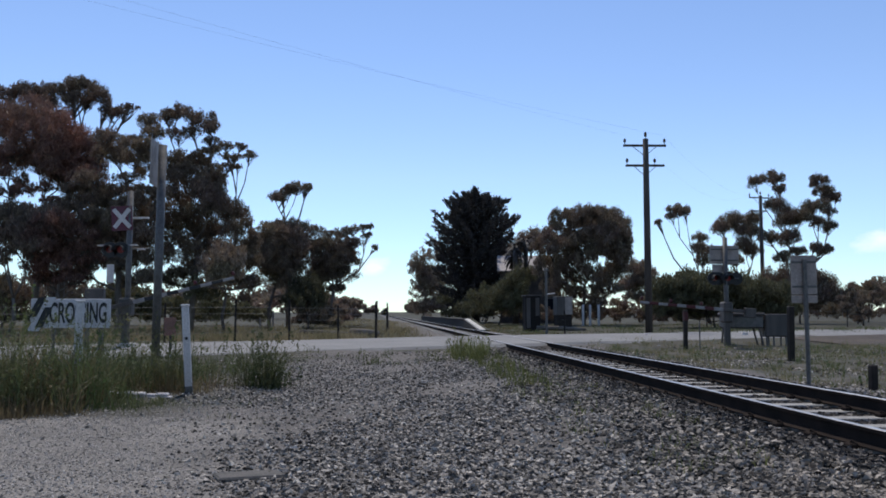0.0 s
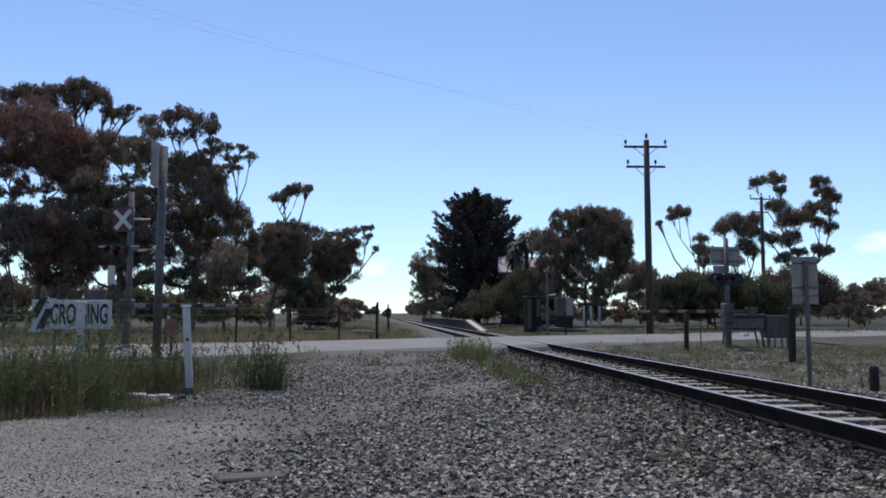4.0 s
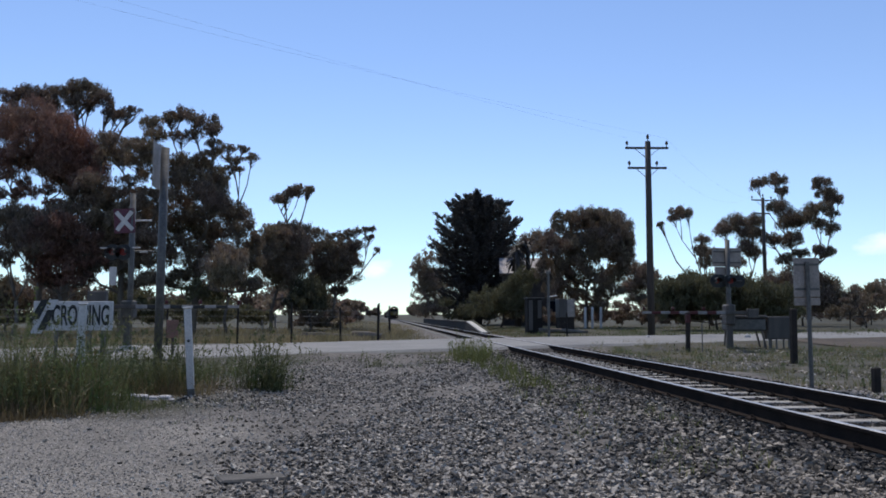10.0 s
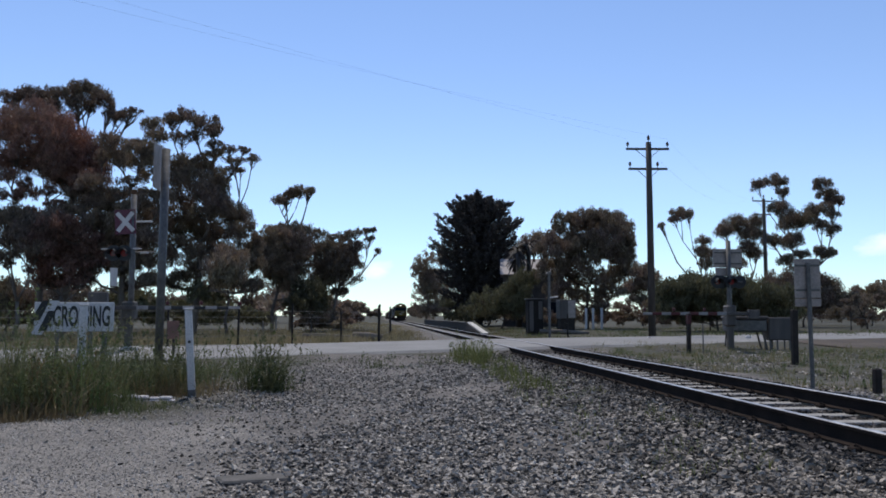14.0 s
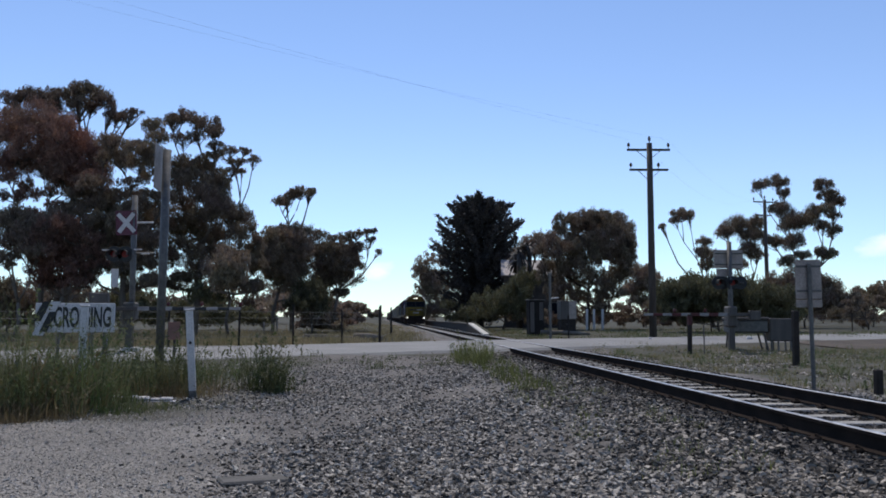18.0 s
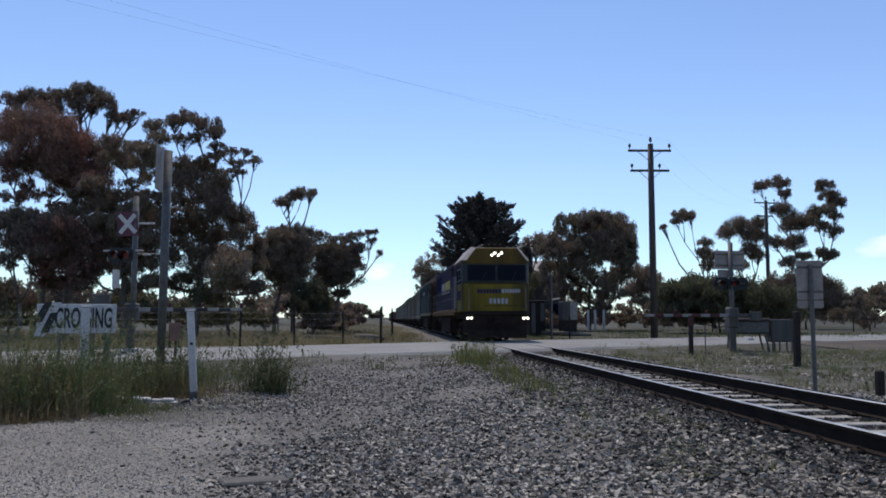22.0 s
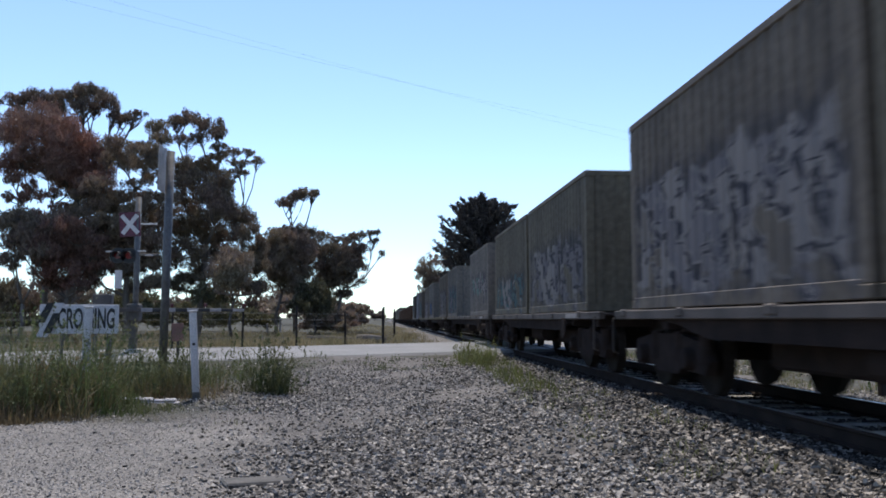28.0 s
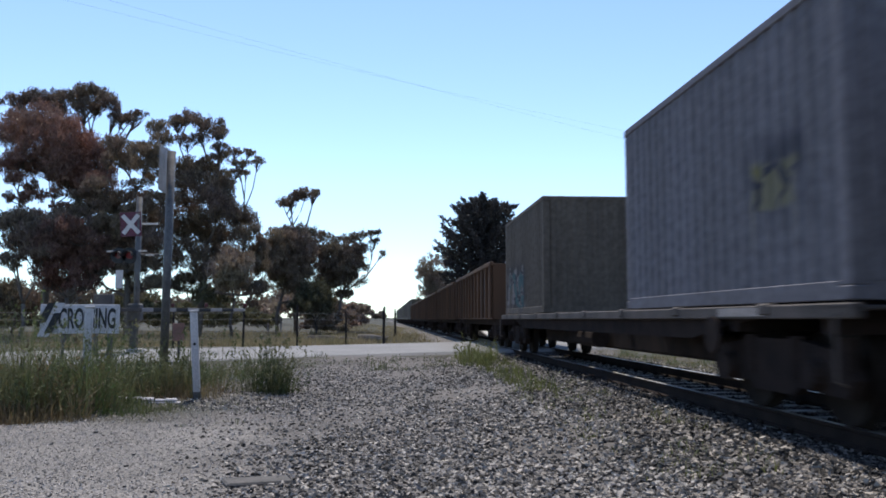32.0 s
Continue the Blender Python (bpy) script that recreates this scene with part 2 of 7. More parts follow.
M_SIGNBACK = mat("bare aluminium sheet", (0.36, 0.30, 0.265), (0.26, 0.22, 0.195), scale=5, rough=0.6, metal=0.1)
M_TIMBER = mat("weathered timber", (0.052, 0.044, 0.040), (0.088, 0.074, 0.066), scale=5, rough=0.9, streak=True, vary=0.15)
M_DARKPOST = mat("dark creosoted timber", (0.020, 0.016, 0.014), (0.036, 0.027, 0.022), scale=6, rough=0.85)
M_WIRE = mat("wire", (0.12, 0.12, 0.13), (0.16, 0.16, 0.17), rough=0.5, metal=0.4, bump=0)
M_CERAMIC = mat("brown ceramic", (0.06, 0.035, 0.025), (0.09, 0.05, 0.03), rough=0.3)
M_BARK = mat("eucalypt bark", (0.10, 0.082, 0.066), (0.19, 0.16, 0.135), scale=1.5, rough=0.9, streak=True)
M_DARKBARK = mat("dark bark", (0.06, 0.05, 0.04), (0.10, 0.08, 0.065), scale=2, rough=0.95, streak=True)
M_LEAF_RED = mat("reddish brown gum leaves", (0.245, 0.118, 0.084), (0.175, 0.115, 0.088), scale=0.35, rough=0.55, bump=0, vary=0.6, fine=3, through_light=0.3, spec=0.4)
M_LEAF_OLIVE = mat("olive gum leaves", (0.19, 0.152, 0.096), (0.205, 0.14, 0.108), scale=0.4, rough=0.55, bump=0, vary=0.6, fine=3, through_light=0.3, spec=0.4)
M_LEAF_GREEN = mat("green leaves", (0.122, 0.112, 0.058), (0.095, 0.09, 0.05), scale=0.6, rough=0.6, bump=0, vary=0.5, fine=3, through_light=0.28)
M_LEAF_PINE = mat("dark pine needles", (0.075, 0.066, 0.062), (0.09, 0.08, 0.072), scale=0.8, rough=0.8, bump=0, vary=0.4, fine=3, through_light=0.05)
M_GRASS = mat("long grass", (0.075, 0.105, 0.036), (0.15, 0.145, 0.07), scale=1.3, rough=0.7, bump=0, vary=0.45, fine=4, through_light=0.3)
M_GRASS_GREEN = mat("fresh green grass", (0.165, 0.175, 0.06), (0.125, 0.135, 0.048), scale=1.6, rough=0.7, bump=0, vary=0.4, fine=4, through_light=0.3)
M_GRASS_DRY = mat("dry grass", (0.24, 0.20, 0.11), (0.14, 0.135, 0.065), scale=0.5, rough=0.8, bump=0, vary=0.4, fine=4, through_light=0.45)
M_PADDOCK = mat("sunlit paddock grass", (0.30, 0.245, 0.15), (0.19, 0.17, 0.09), scale=0.5, rough=0.8, bump=0, vary=0.4, fine=4, through_light=0.45)
M_GRASS_STRAW = mat("straw-coloured grass", (0.21, 0.165, 0.085), (0.15, 0.105, 0.058), scale=1.2, rough=0.7, bump=0, vary=0.45, fine=4, through_light=0.3)
M_CONCRETE = mat("pale concrete", (0.55, 0.53, 0.48), (0.42, 0.40, 0.36), scale=4, rough=0.9, fine=40)
M_DARKSLAB = mat("dark weathered concrete", (0.12, 0.11, 0.098), (0.08, 0.074, 0.066), scale=5, rough=0.9, fine=50)
M_TURF = mat("dull turf", (0.058, 0.054, 0.030), (0.04, 0.042, 0.022), scale=1.2, rough=0.95, bump=0.5, fine=12)
M_DIRT = mat("bare brown dirt", (0.085, 0.065, 0.048), (0.06, 0.048, 0.037), scale=0.7, rough=0.95, bump=0.5, fine=20)
M_BRICK = mat("old dark brick", (0.014, 0.012, 0.011), (0.024, 0.019, 0.017), scale=2, rough=0.95)
M_ORANGE = mat("faded orange sign sheet", (0.26, 0.125, 0.095), (0.18, 0.095, 0.078), rough=0.6)
M_LENS = mat("lit red lens", (0.12, 0.008, 0.008), (0.12, 0.007, 0.007), rough=0.35, bump=0, glow=((1.0, 0.04, 0.03), 0.008))
M_LENSOFF = mat("unlit red lens", (0.12, 0.008, 0.008), (0.09, 0.006, 0.006), rough=0.15, bump=0)
M_LAMP = mat("burning headlamp", (0.9, 0.88, 0.8), (0.9, 0.88, 0.8), rough=0.2, bump=0, glow=((1.0, 0.93, 0.78), 5))
M_YELLOW = mat("grimy yellow paint", (0.18, 0.128, 0.02), (0.055, 0.040, 0.016), scale=1.2, rough=0.7, bump=0.04, streak=True, spec=0.1)
M_YELLOW_DULL = mat("dull sooty yellow paint", (0.06, 0.036, 0.022), (0.038, 0.024, 0.017), scale=1.2, rough=0.8, bump=0.04, streak=True, spec=0.03)
M_BLUE = mat("dark blue locomotive paint", (0.024, 0.024, 0.068), (0.036, 0.032, 0.056), scale=0.8, rough=0.85, bump=0.03, streak=True, spec=0.02)
M_TEAL = mat("grey green locomotive paint", (0.030, 0.045, 0.053), (0.042, 0.050, 0.055), scale=0.8, rough=0.85, bump=0.03, streak=True, spec=0.02)
M_CABTOP = mat("sooty brown-yellow paint", (0.115, 0.072, 0.02), (0.05, 0.034, 0.016), scale=1.0, rough=0.75, bump=0.04, streak=True, spec=0.08)
M_HANDRAIL = mat("grimy white handrail", (0.2, 0.185, 0.18), (0.12, 0.11, 0.105), scale=3, rough=0.7)
M_LOCOSILL = mat("dirt-caked tan walkway edge", (0.135, 0.09, 0.05), (0.078, 0.053, 0.034), scale=1.5, rough=0.85, streak=True, spec=0.05)
M_LOCOROOF = mat("sooty roof", (0.07, 0.07, 0.073), (0.04, 0.04, 0.042), rough=0.7)
M_GRIME = mat("oily black underframe", (0.022, 0.017, 0.0155), (0.036, 0.026, 0.022), scale=3, rough=0.95, spec=0.05)
M_WHEEL = mat("brake-dusted wheel steel", (0.02, 0.016, 0.014), (0.032, 0.026, 0.022), rough=0.85, metal=0.0, spec=0.05)
M_LETTER = mat("white lettering", (0.4, 0.39, 0.41), (0.28, 0.27, 0.29), rough=0.5, bump=0)
M_LETTERY = mat("yellow lettering", (0.55, 0.42, 0.06), (0.5, 0.38, 0.06), rough=0.5, bump=0)
M_SCREEN = glass_mat("tinted windscreen", (0.012, 0.014, 0.02))
M_WAGON = mat("grey-brown wagon frame", (0.10, 0.08, 0.068), (0.05, 0.041, 0.036), scale=1.5, rough=0.75, streak=True)
M_WAGON_Y = mat("dirty yellow wagon frame", (0.10, 0.072, 0.026), (0.065, 0.05, 0.026), scale=1.5, rough=0.75, streak=True)
M_RUST = mat("orange-brown rusty wagon side", (0.13, 0.066, 0.034), (0.08, 0.045, 0.028), scale=0.9, rough=0.8, streak=True, vary=0.2)
M_HOUSE = mat("pale wall", (0.09, 0.075, 0.065), (0.06, 0.05, 0.045), scale=2, rough=0.85)
M_ROOF = mat("faded iron roof", (0.34, 0.30, 0.29), (0.26, 0.235, 0.225), scale=2, rough=0.7)


# ---- builders ----
class Mesh:
    """Collects corners and faces of one part."""

    def __init__(self):
        self.v, self.f = [], []

    def add(self, v, f):
        k = len(self.v)
        self.v += [tuple(p) for p in v]
        self.f += [tuple(k + i for i in q) for q in f]
        return self

    def box(self, x0, x1, y0, y1, z0, z1, c=0.0, m=None):
        """A box whose edges are cut off by c."""
        c = min(c, (x1 - x0) * 0.45, (y1 - y0) * 0.45, (z1 - z0) * 0.45)
        if c <= 0:
            v = [(x, y, z) for x in (x0, x1) for y in (y0, y1) for z in (z0, z1)]
            f = [(0, 1, 3, 2), (4, 6, 7, 5), (0, 4, 5, 1), (2, 3, 7, 6), (0, 2, 6, 4), (1, 5, 7, 3)]
        else:
            mid, half = Vector(((x0 + x1) / 2, (y0 + y1) / 2, (z0 + z1) / 2)), ((x1 - x0) / 2, (y1 - y0) / 2, (z1 - z0) / 2)
            ids, v = {}, []
            for sx in (-1, 1):
                for sy in (-1, 1):
                    for sz in (-1, 1):
                        s = (sx, sy, sz)
                        for a in range(3):
                            ids[s, a] = len(v)
                            v.append(mid + Vector([s[i] * (half[i] - (0 if i == a else c)) for i in range(3)]))
            f = []
            for a in range(3):
                b, d = (a + 1) % 3, (a + 2) % 3
                for s in (-1, 1):
                    ring = []
                    for p, q in ((-1, -1), (1, -1), (1, 1), (-1, 1)):
                        k = [0, 0, 0]
                        k[a], k[b], k[d] = s, p, q
                        ring.append(ids[tuple(k), a])
                    f.append(ring if s > 0 else ring[::-1])
                for p in (-1, 1):
                    for q in (-1, 1):
                        k0, k1 = [0, 0, 0], [0, 0, 0]
                        k0[a], k0[b], k0[d] = -1, p, q
                        k1[a], k1[b], k1[d] = 1, p, q
                        k0, k1 = tuple(k0), tuple(k1)
                        ring = [ids[k0, b], ids[k1, b], ids[k1, d], ids[k0, d]]
                        f.append(ring if p * q < 0 else ring[::-1])
            for k in {k for k, _ in ids}:
                ring = [ids[k, 0], ids[k, 1], ids[k, 2]]
                f.append(ring if k[0] * k[1] * k[2] > 0 else ring[::-1])
        if m is not None:
            v = [m @ Vector(p) for p in v]
        return self.add(v, f)

    def tube(self, pts, radii, n=8, caps=True):
        """A round bar along the points."""
        pts = [Vector(p) for p in pts]
        v, f = [], []
        for i, p in enumerate(pts):
            d = (pts[min(i + 1, len(pts) - 1)] - pts[max(i - 1, 0)]).normalized()
            a = d.cross(Vector((0, 0, 1)) if abs(d.z) < 0.9 else Vector((1, 0, 0))).normalized()
            b = d.cross(a)
            r = radii[i] if isinstance(radii, (list, tuple)) else radii
            v += [p + a * (r * math.cos(6.28319 * k / n)) + b * (r * math.sin(6.28319 * k / n)) for k in range(n)]
        for i in range(len(pts) - 1):
            f += [(i * n + k, i * n + (k + 1) % n, (i + 1) * n + (k + 1) % n, (i + 1) * n + k) for k in range(n)]
        if caps:
            f += [tuple(range(n))[::-1], tuple(range((len(pts) - 1) * n, len(pts) * n))]
        return self.add(v, f)

    def prism(self, ring, a, b, axis="y"):
        """The outline ring drawn from a to b along an axis."""
        def put(p, q, s):
            return {"y": (p, s, q), "x": (s, p, q), "z": (p, q, s)}[axis]
        n = len(ring)
        v = [put(p, q, a) for p, q in ring] + [put(p, q, b) for p, q in ring]
        f = [(k, (k + 1) % n, n + (k + 1) % n, n + k) for k in range(n)] + [tuple(range(n))[::-1], tuple(range(n, 2 * n))]
        return self.add(v, f)

    def loft(self, rings):
        """A skin over rings with equal numbers of corners, closed at the ends."""
        n = len(rings[0])
        v = [p for r in rings for p in r]
        f = [(i * n + k, i * n + (k + 1) % n, (i + 1) * n + (k + 1) % n, (i + 1) * n + k) for i in range(len(rings) - 1) for k in range(n)]
        f += [tuple(range(n))[::-1], tuple(range((len(rings) - 1) * n, len(rings) * n))]
        return self.add(v, f)

    def corrugated(self, x, y0, y1, z0, z1, depth, pitch=0.28, axis="y", thick=0.03):
        """A pressed sheet with upright folds, at x (axis y) or across (axis x, where x is the place along y)."""
        n = max(2, round((y1 - y0) / pitch))
        line = []
        for i in range(n):
            s = y0 + (y1 - y0) * i / n
            w = (y1 - y0) / n
            line += [(s, 0), (s + 0.26 * w, 0), (s + 0.5 * w, depth), (s + 0.76 * w, depth)]
        line.append((y1, 0))
        back = -thick if depth > 0 else thick
        out = [(x + d, s) for s, d in line] + [(x + back, y1), (x + back, y0)]
        if axis == "x":
            out = [(s, d) for d, s in out]
        m = len(out)
        v = [(p, q, z0) for p, q in out] + [(p, q, z1) for p, q in out]
        f = [(k, (k + 1) % m, m + (k + 1) % m, m + k) for k in range(m)] + [tuple(range(m))[::-1], tuple(range(m, 2 * m))]
        return self.add(v, f)

    def data(self, name, smooth=False):
        me = bpy.data.meshes.new(name)
        me.from_pydata(self.v, [], self.f)
        if smooth:
            me.shade_smooth()
        me.update()
        return me


def fix_normals(me):
    bm = bmesh.new()
    bm.from_mesh(me)
    bmesh.ops.recalc_face_normals(bm, faces=bm.faces)
    bm.to_mesh(me)
    bm.free()


def part(name, mesh, material, parent=None, label="", smooth=False, at=None):
    """Links a mesh as one object, under a thing or a part."""
    me = mesh.data(name, smooth) if isinstance(mesh, Mesh) else mesh
    if isinstance(mesh, Mesh) and len(me.polygons) < 4000:
        fix_normals(me)
    if not me.materials:
        me.materials.append(material)
    ob = new(name, me)
    if me.materials[0] != material:
        ob.material_slots[0].link = "OBJECT"
        ob.material_slots[0].material = material
    if parent is not None:
        ob.parent = parent
    if at is not None:
        ob.matrix_basis = at
    return tagged(ob, label)


def thing(name, label, category, at, group="", kind=""):
    ob = new(name)
    ob.empty_display_size = 0.3
    ob.matrix_basis = at
    return tagged(ob, label, category, group, kind)


def words(text, size, material, parent, at, label=""):
    cu = bpy.data.curves.new("lettering", "FONT")
    cu.body, cu.size, cu.extrude, cu.align_x, cu.align_y, cu.offset = text, size, 0.003, "CENTER", "CENTER", 0.011
    tmp = new("lettering_tmp", cu)
    me = bpy.data.meshes.new_from_object(tmp.evaluated_get(bpy.context.evaluated_depsgraph_get()))
    bpy.data.objects.remove(tmp)
    me.materials.clear()
    return part("lettering", me, material, parent, label, at=at)


def soup(name, verts, quads, material, parent=None, label="", category="", kind="", group="", tris=None):
    """A large mesh from arrays of corners and four- or three-cornered faces."""
    faces = quads if tris is None else tris
    k = faces.shape[1]
    me = bpy.data.meshes.new(name)
    me.vertices.add(len(verts))
    me.vertices.foreach_set("co", np.ascontiguousarray(verts, dtype=np.float32).ravel())
    me.loops.add(faces.size)
    me.loops.foreach_set("vertex_index", np.ascontiguousarray(faces, dtype=np.int32).ravel())
    me.polygons.add(len(faces))
    me.polygons.foreach_set("loop_start", np.arange(0, faces.size, k, dtype=np.int32))
    me.update(calc_edges=True)
    me.validate()
    me.materials.append(material)
    ob = new(name, me)
    if parent is not None:
        ob.parent = parent
    return tagged(ob, label, category, group, kind)


# ---- setting ----
TRACK = 4.78                                    # the line's middle, 14 m ahead
LEAN, FALL = 0.0070, 0.0021                     # the line bears slightly left and falls slightly ahead
LINE = pose(TRACK, 14, 0, -math.degrees(FALL), 0, math.degrees(LEAN)) @ pose(0, -14, 0)


def line_x(y):
    return TRACK - LEAN * (min(max(y, -300), 700) - 14)


def road_side(x, y):
    """How far a place lies from the road's middle line, across it."""
    return (y - 28.8 - 0.58 * x) * 0.865


def smooth(a, b, t):
    t = min(1.0, max(0.0, (t - a) / (b - a)))
    return t * t * (3 - 2 * t)


def ground_z(x, y):
    d = abs(x - line_x(y))
    z = -0.29 + 0.085 * (1 - smooth(1.7, 3.6, d))
    z = max(z, -0.29 + 0.20 * (1 - smooth(3.6, 6.5, abs(road_side(x, y)))))
    if y > 40:
        z += 0.12 * smooth(40, 70, y) * smooth(2.5, 7.0, d)
    z -= FALL * min(max(y - 14, 0), 690) * (1 - smooth(2.0, 9.0, d))
    z += 0.035 * noise.noise((x * 0.35, y * 0.35, 0)) * smooth(1.5, 3.5, d)
    z += 0.3 * smooth(60, 250, y) * noise.noise((x * 0.02, y * 0.02, 3)) * smooth(2.0, 9.0, d)
    return z


def spread(lo, hi, a, b, fine):
    """Grid lines from lo to hi: fine between a and b, wider and wider outside."""
    mid = list(np.arange(a, b + 1e-6, fine))
    up, s, p = [], fine, b
    while p < hi:
        s *= 1.25
        p = min(hi, p + s)
        up.append(p)
    down, s, p = [], fine, a
    while p > lo:
        s *= 1.25
        p = max(lo, p - s)
        down.append(p)
    return down[::-1] + mid + up


def build_ground():
    xs, ys = spread(-1600, 1600, -14, 20, 0.4), spread(-900, 3800, 3, 46, 0.4)
    v, ball, path, oil_shade = [], [], [], []
    for y in ys:
        for x in xs:
            v.append((x, y, ground_z(x, y)))
            d = abs(x - line_x(y))
            near = smooth(25.5 + 0.58 * x, 23.5 + 0.58 * x, y)
            b = (1 - smooth(2.2, 3.6, d)) if x > line_x(y) or y > 24 else max(1 - smooth(2.2, 3.6, d), near * smooth(-5.0, -1.0, x - 0.05 * y))
            b = max(b, 0.34 * smooth(26 + 0.58 * x, 22 + 0.58 * x, y) * smooth(6, 8, x) * (1 - smooth(12, 18, x)))
            ball.append(0.12 + 0.78 * b)
            p = smooth(10.8, 9.6, y + 0.12 * (x + 3)) * smooth(0.5, -2.8, x + 0.05 * (y - 6))
            path.append(0.05 + 0.9 * p)
            # this zone paints the dark of the train's shade along the track
            oil_shade.append(0.9 * (1 - smooth(0.9, 1.5, d)))
    w = len(xs)
    f = np.array([(j * w + i, j * w + i + 1, (j + 1) * w + i + 1, (j + 1) * w + i) for j in range(len(ys) - 1) for i in range(w - 1)])
    ob = soup("ground", np.array(v), f, M_GROUND, label="grey gravel and dry grass ground beside a railway", category="ground", kind="structure")
    for name, vals in (("ballast", ball), ("path", path), ("oil_shade", oil_shade)):
        at = ob.data.attributes.new(name, "FLOAT", "POINT")
        at.data.foreach_set("value", np.array(vals, dtype=np.float32))
    ob.data.shade_smooth()


build_ground()


def build_road():
    """A worn bitumen road that crosses the rails aslant; the rails lie in slots."""
    ts = list(np.arange(-70, -10, 4.0)) + list(np.arange(-10, 24, 1.0)) + list(np.arange(24, 120, 5.0))
    across = [-4.25, -4.0, -2, 0, 2, 4.0, 4.25]
    ux, uy = 0.865, 0.502
    m = Mesh()
    rows = []
    for t in ts:
        row = []
        for a in across:
            edge = 0.12 * noise.noise((t * 0.8, a, 1)) if abs(a) > 3.9 else 0
            x, y = ux * t - uy * (a + edge), 28.8 + uy * t + ux * (a + edge)
            lift = 1 - smooth(2, 9, abs(x - line_x(y)))
            z = -0.085 + 0.032 * lift + 0.03 * (1 - (a / 4.25) ** 2) * (1 - lift)
            if abs(a) > 4.1:
                z -= 0.14
            row.append((x, y, z))
        rows.append(row)
    n = len(across)
    m.add([p for r in rows for p in r], [(i * n + k, i * n + k + 1, (i + 1) * n + k + 1, (i + 1) * n + k) for i in range(len(ts) - 1) for k in range(n - 1)])
    part("road", m, M_ROAD, label="").update_tag()
    tagged(bpy.data.objects["road"], "pale worn bitumen road crossing the rails aslant", "road", kind="structure")


build_road()


def build_shoulder():
    """Bare dirt beside the road's near edge."""
    ts, m = list(np.arange(17, 60, 1.5)), Mesh()
    v = []
    for t in ts:
        for a, up in ((-4.2, 0.03), (-5.4, 0.03), (-6.8 + 0.5 * noise.noise((t * 0.3, 0, 0)), 0.025), (-8.2 + 0.8 * noise.noise((t * 0.3, 5, 0)), -0.06)):
            x, y = 0.865 * t - 0.502 * a, 28.8 + 0.502 * t + 0.865 * a
            v.append((x, y, ground_z(x, y) + up))
    m.add(v, [(i * 4 + k, i * 4 + k + 1, i * 4 + k + 5, i * 4 + k + 4) for i in range(len(ts) - 1) for k in range(3)])
    tagged(part("dirt_shoulder", m, M_DIRT), "bare brown dirt beside the road", "ground", kind="structure")


build_shoulder()

# the old platform with its ramp, on the far side of the rails
plat = thing("platform", "abandoned low railway platform with dark face and pale coping", "platform", pose(0, 0, 0), kind="structure")
PLAT_TOP, RAMP_FOOT, RAMP_HEAD = 0.44, 55.5, 66.0
m = Mesh().prism([(RAMP_FOOT, -0.6), (RAMP_FOOT, -0.28), (RAMP_HEAD, PLAT_TOP - 0.06), (140.0, PLAT_TOP - 0.2), (140.0, -0.8)], 6.36, 7.0, "x")
part("platform_wall", m, M_BRICK, plat)
m = Mesh().prism([(RAMP_FOOT, -0.28), (RAMP_HEAD, PLAT_TOP - 0.06), (RAMP_HEAD, PLAT_TOP), (RAMP_FOOT, -0.21)], 6.46, 6.86, "x")
part("ramp_edge", m, M_CONCRETE, plat, "pale whitewashed ramp edge")
m = Mesh().prism([(RAMP_HEAD, PLAT_TOP - 0.058), (140.0, PLAT_TOP - 0.198), (140.0, PLAT_TOP - 0.14), (RAMP_HEAD, PLAT_TOP)], 6.30, 6.8, "x")
part("coping", m, M_DARKSLAB, plat, "dark stone edge slab")
m = Mesh().prism([(RAMP_FOOT - 0.1, -0.28), (RAMP_HEAD, PLAT_TOP - 0.055), (140.0, PLAT_TOP - 0.195), (140.0, PLAT_TOP - 0.16), (RAMP_HEAD, PLAT_TOP - 0.02), (RAMP_FOOT - 0.1, -0.24)], 6.822, 7.15, "x")
part("platform_surface", m, M_TURF, plat)


# ---- track ----
track = thing("railway_track", "single railway track on concrete sleepers in grey ballast", "railway track", LINE, kind="structure")
RAIL = [(-0.07, -0.172), (0.07, -0.172), (0.07, -0.16), (0.012, -0.142), (0.009, -0.045), (0.034, -0.035), (0.034, -0.006),
        (-0.034, -0.006), (-0.034, -0.035), (-0.009, -0.045), (-0.012, -0.142), (-0.07, -0.16)]
for side in (-1, 1):
    x = side * 0.7525
    rail = part("rail", Mesh().prism([(x + p, q) for p, q in RAIL], -320, 700), M_RAIL, track, "dark rusty steel rail with a worn bright head")
    part("rail_head", Mesh().prism([(x - 0.03, -0.0058), (x + 0.03, -0.0058), (x + 0.022, 0.0), (x - 0.022, 0.0)], -320, 700), M_RAILTOP, rail)
SLEEPER = Mesh().prism([(-0.125, -0.34), (0.125, -0.34), (0.11, -0.195), (0.10, -0.187), (-0.10, -0.187), (-0.11, -0.195)], -1.25, 1.25, "x")
SLEEPER_DATA = SLEEPER.data("sleeper")
fix_normals(SLEEPER_DATA)
CLIP = Mesh()
for side in (-0.7525, 0.7525):
    for k in (-1, 1):
        CLIP.box(side + k * 0.11 - 0.04, side + k * 0.11 + 0.04, -0.06, 0.06, -0.187, -0.145, 0.012)
        CLIP.tube([(side + k * 0.085, -0.05, -0.15), (side + k * 0.10, 0.0, -0.125), (side + k * 0.085, 0.05, -0.15)], 0.011, 6)
CLIP_DATA = CLIP.data("rail_clip")
fix_normals(CLIP_DATA)
PITCH = 0.66
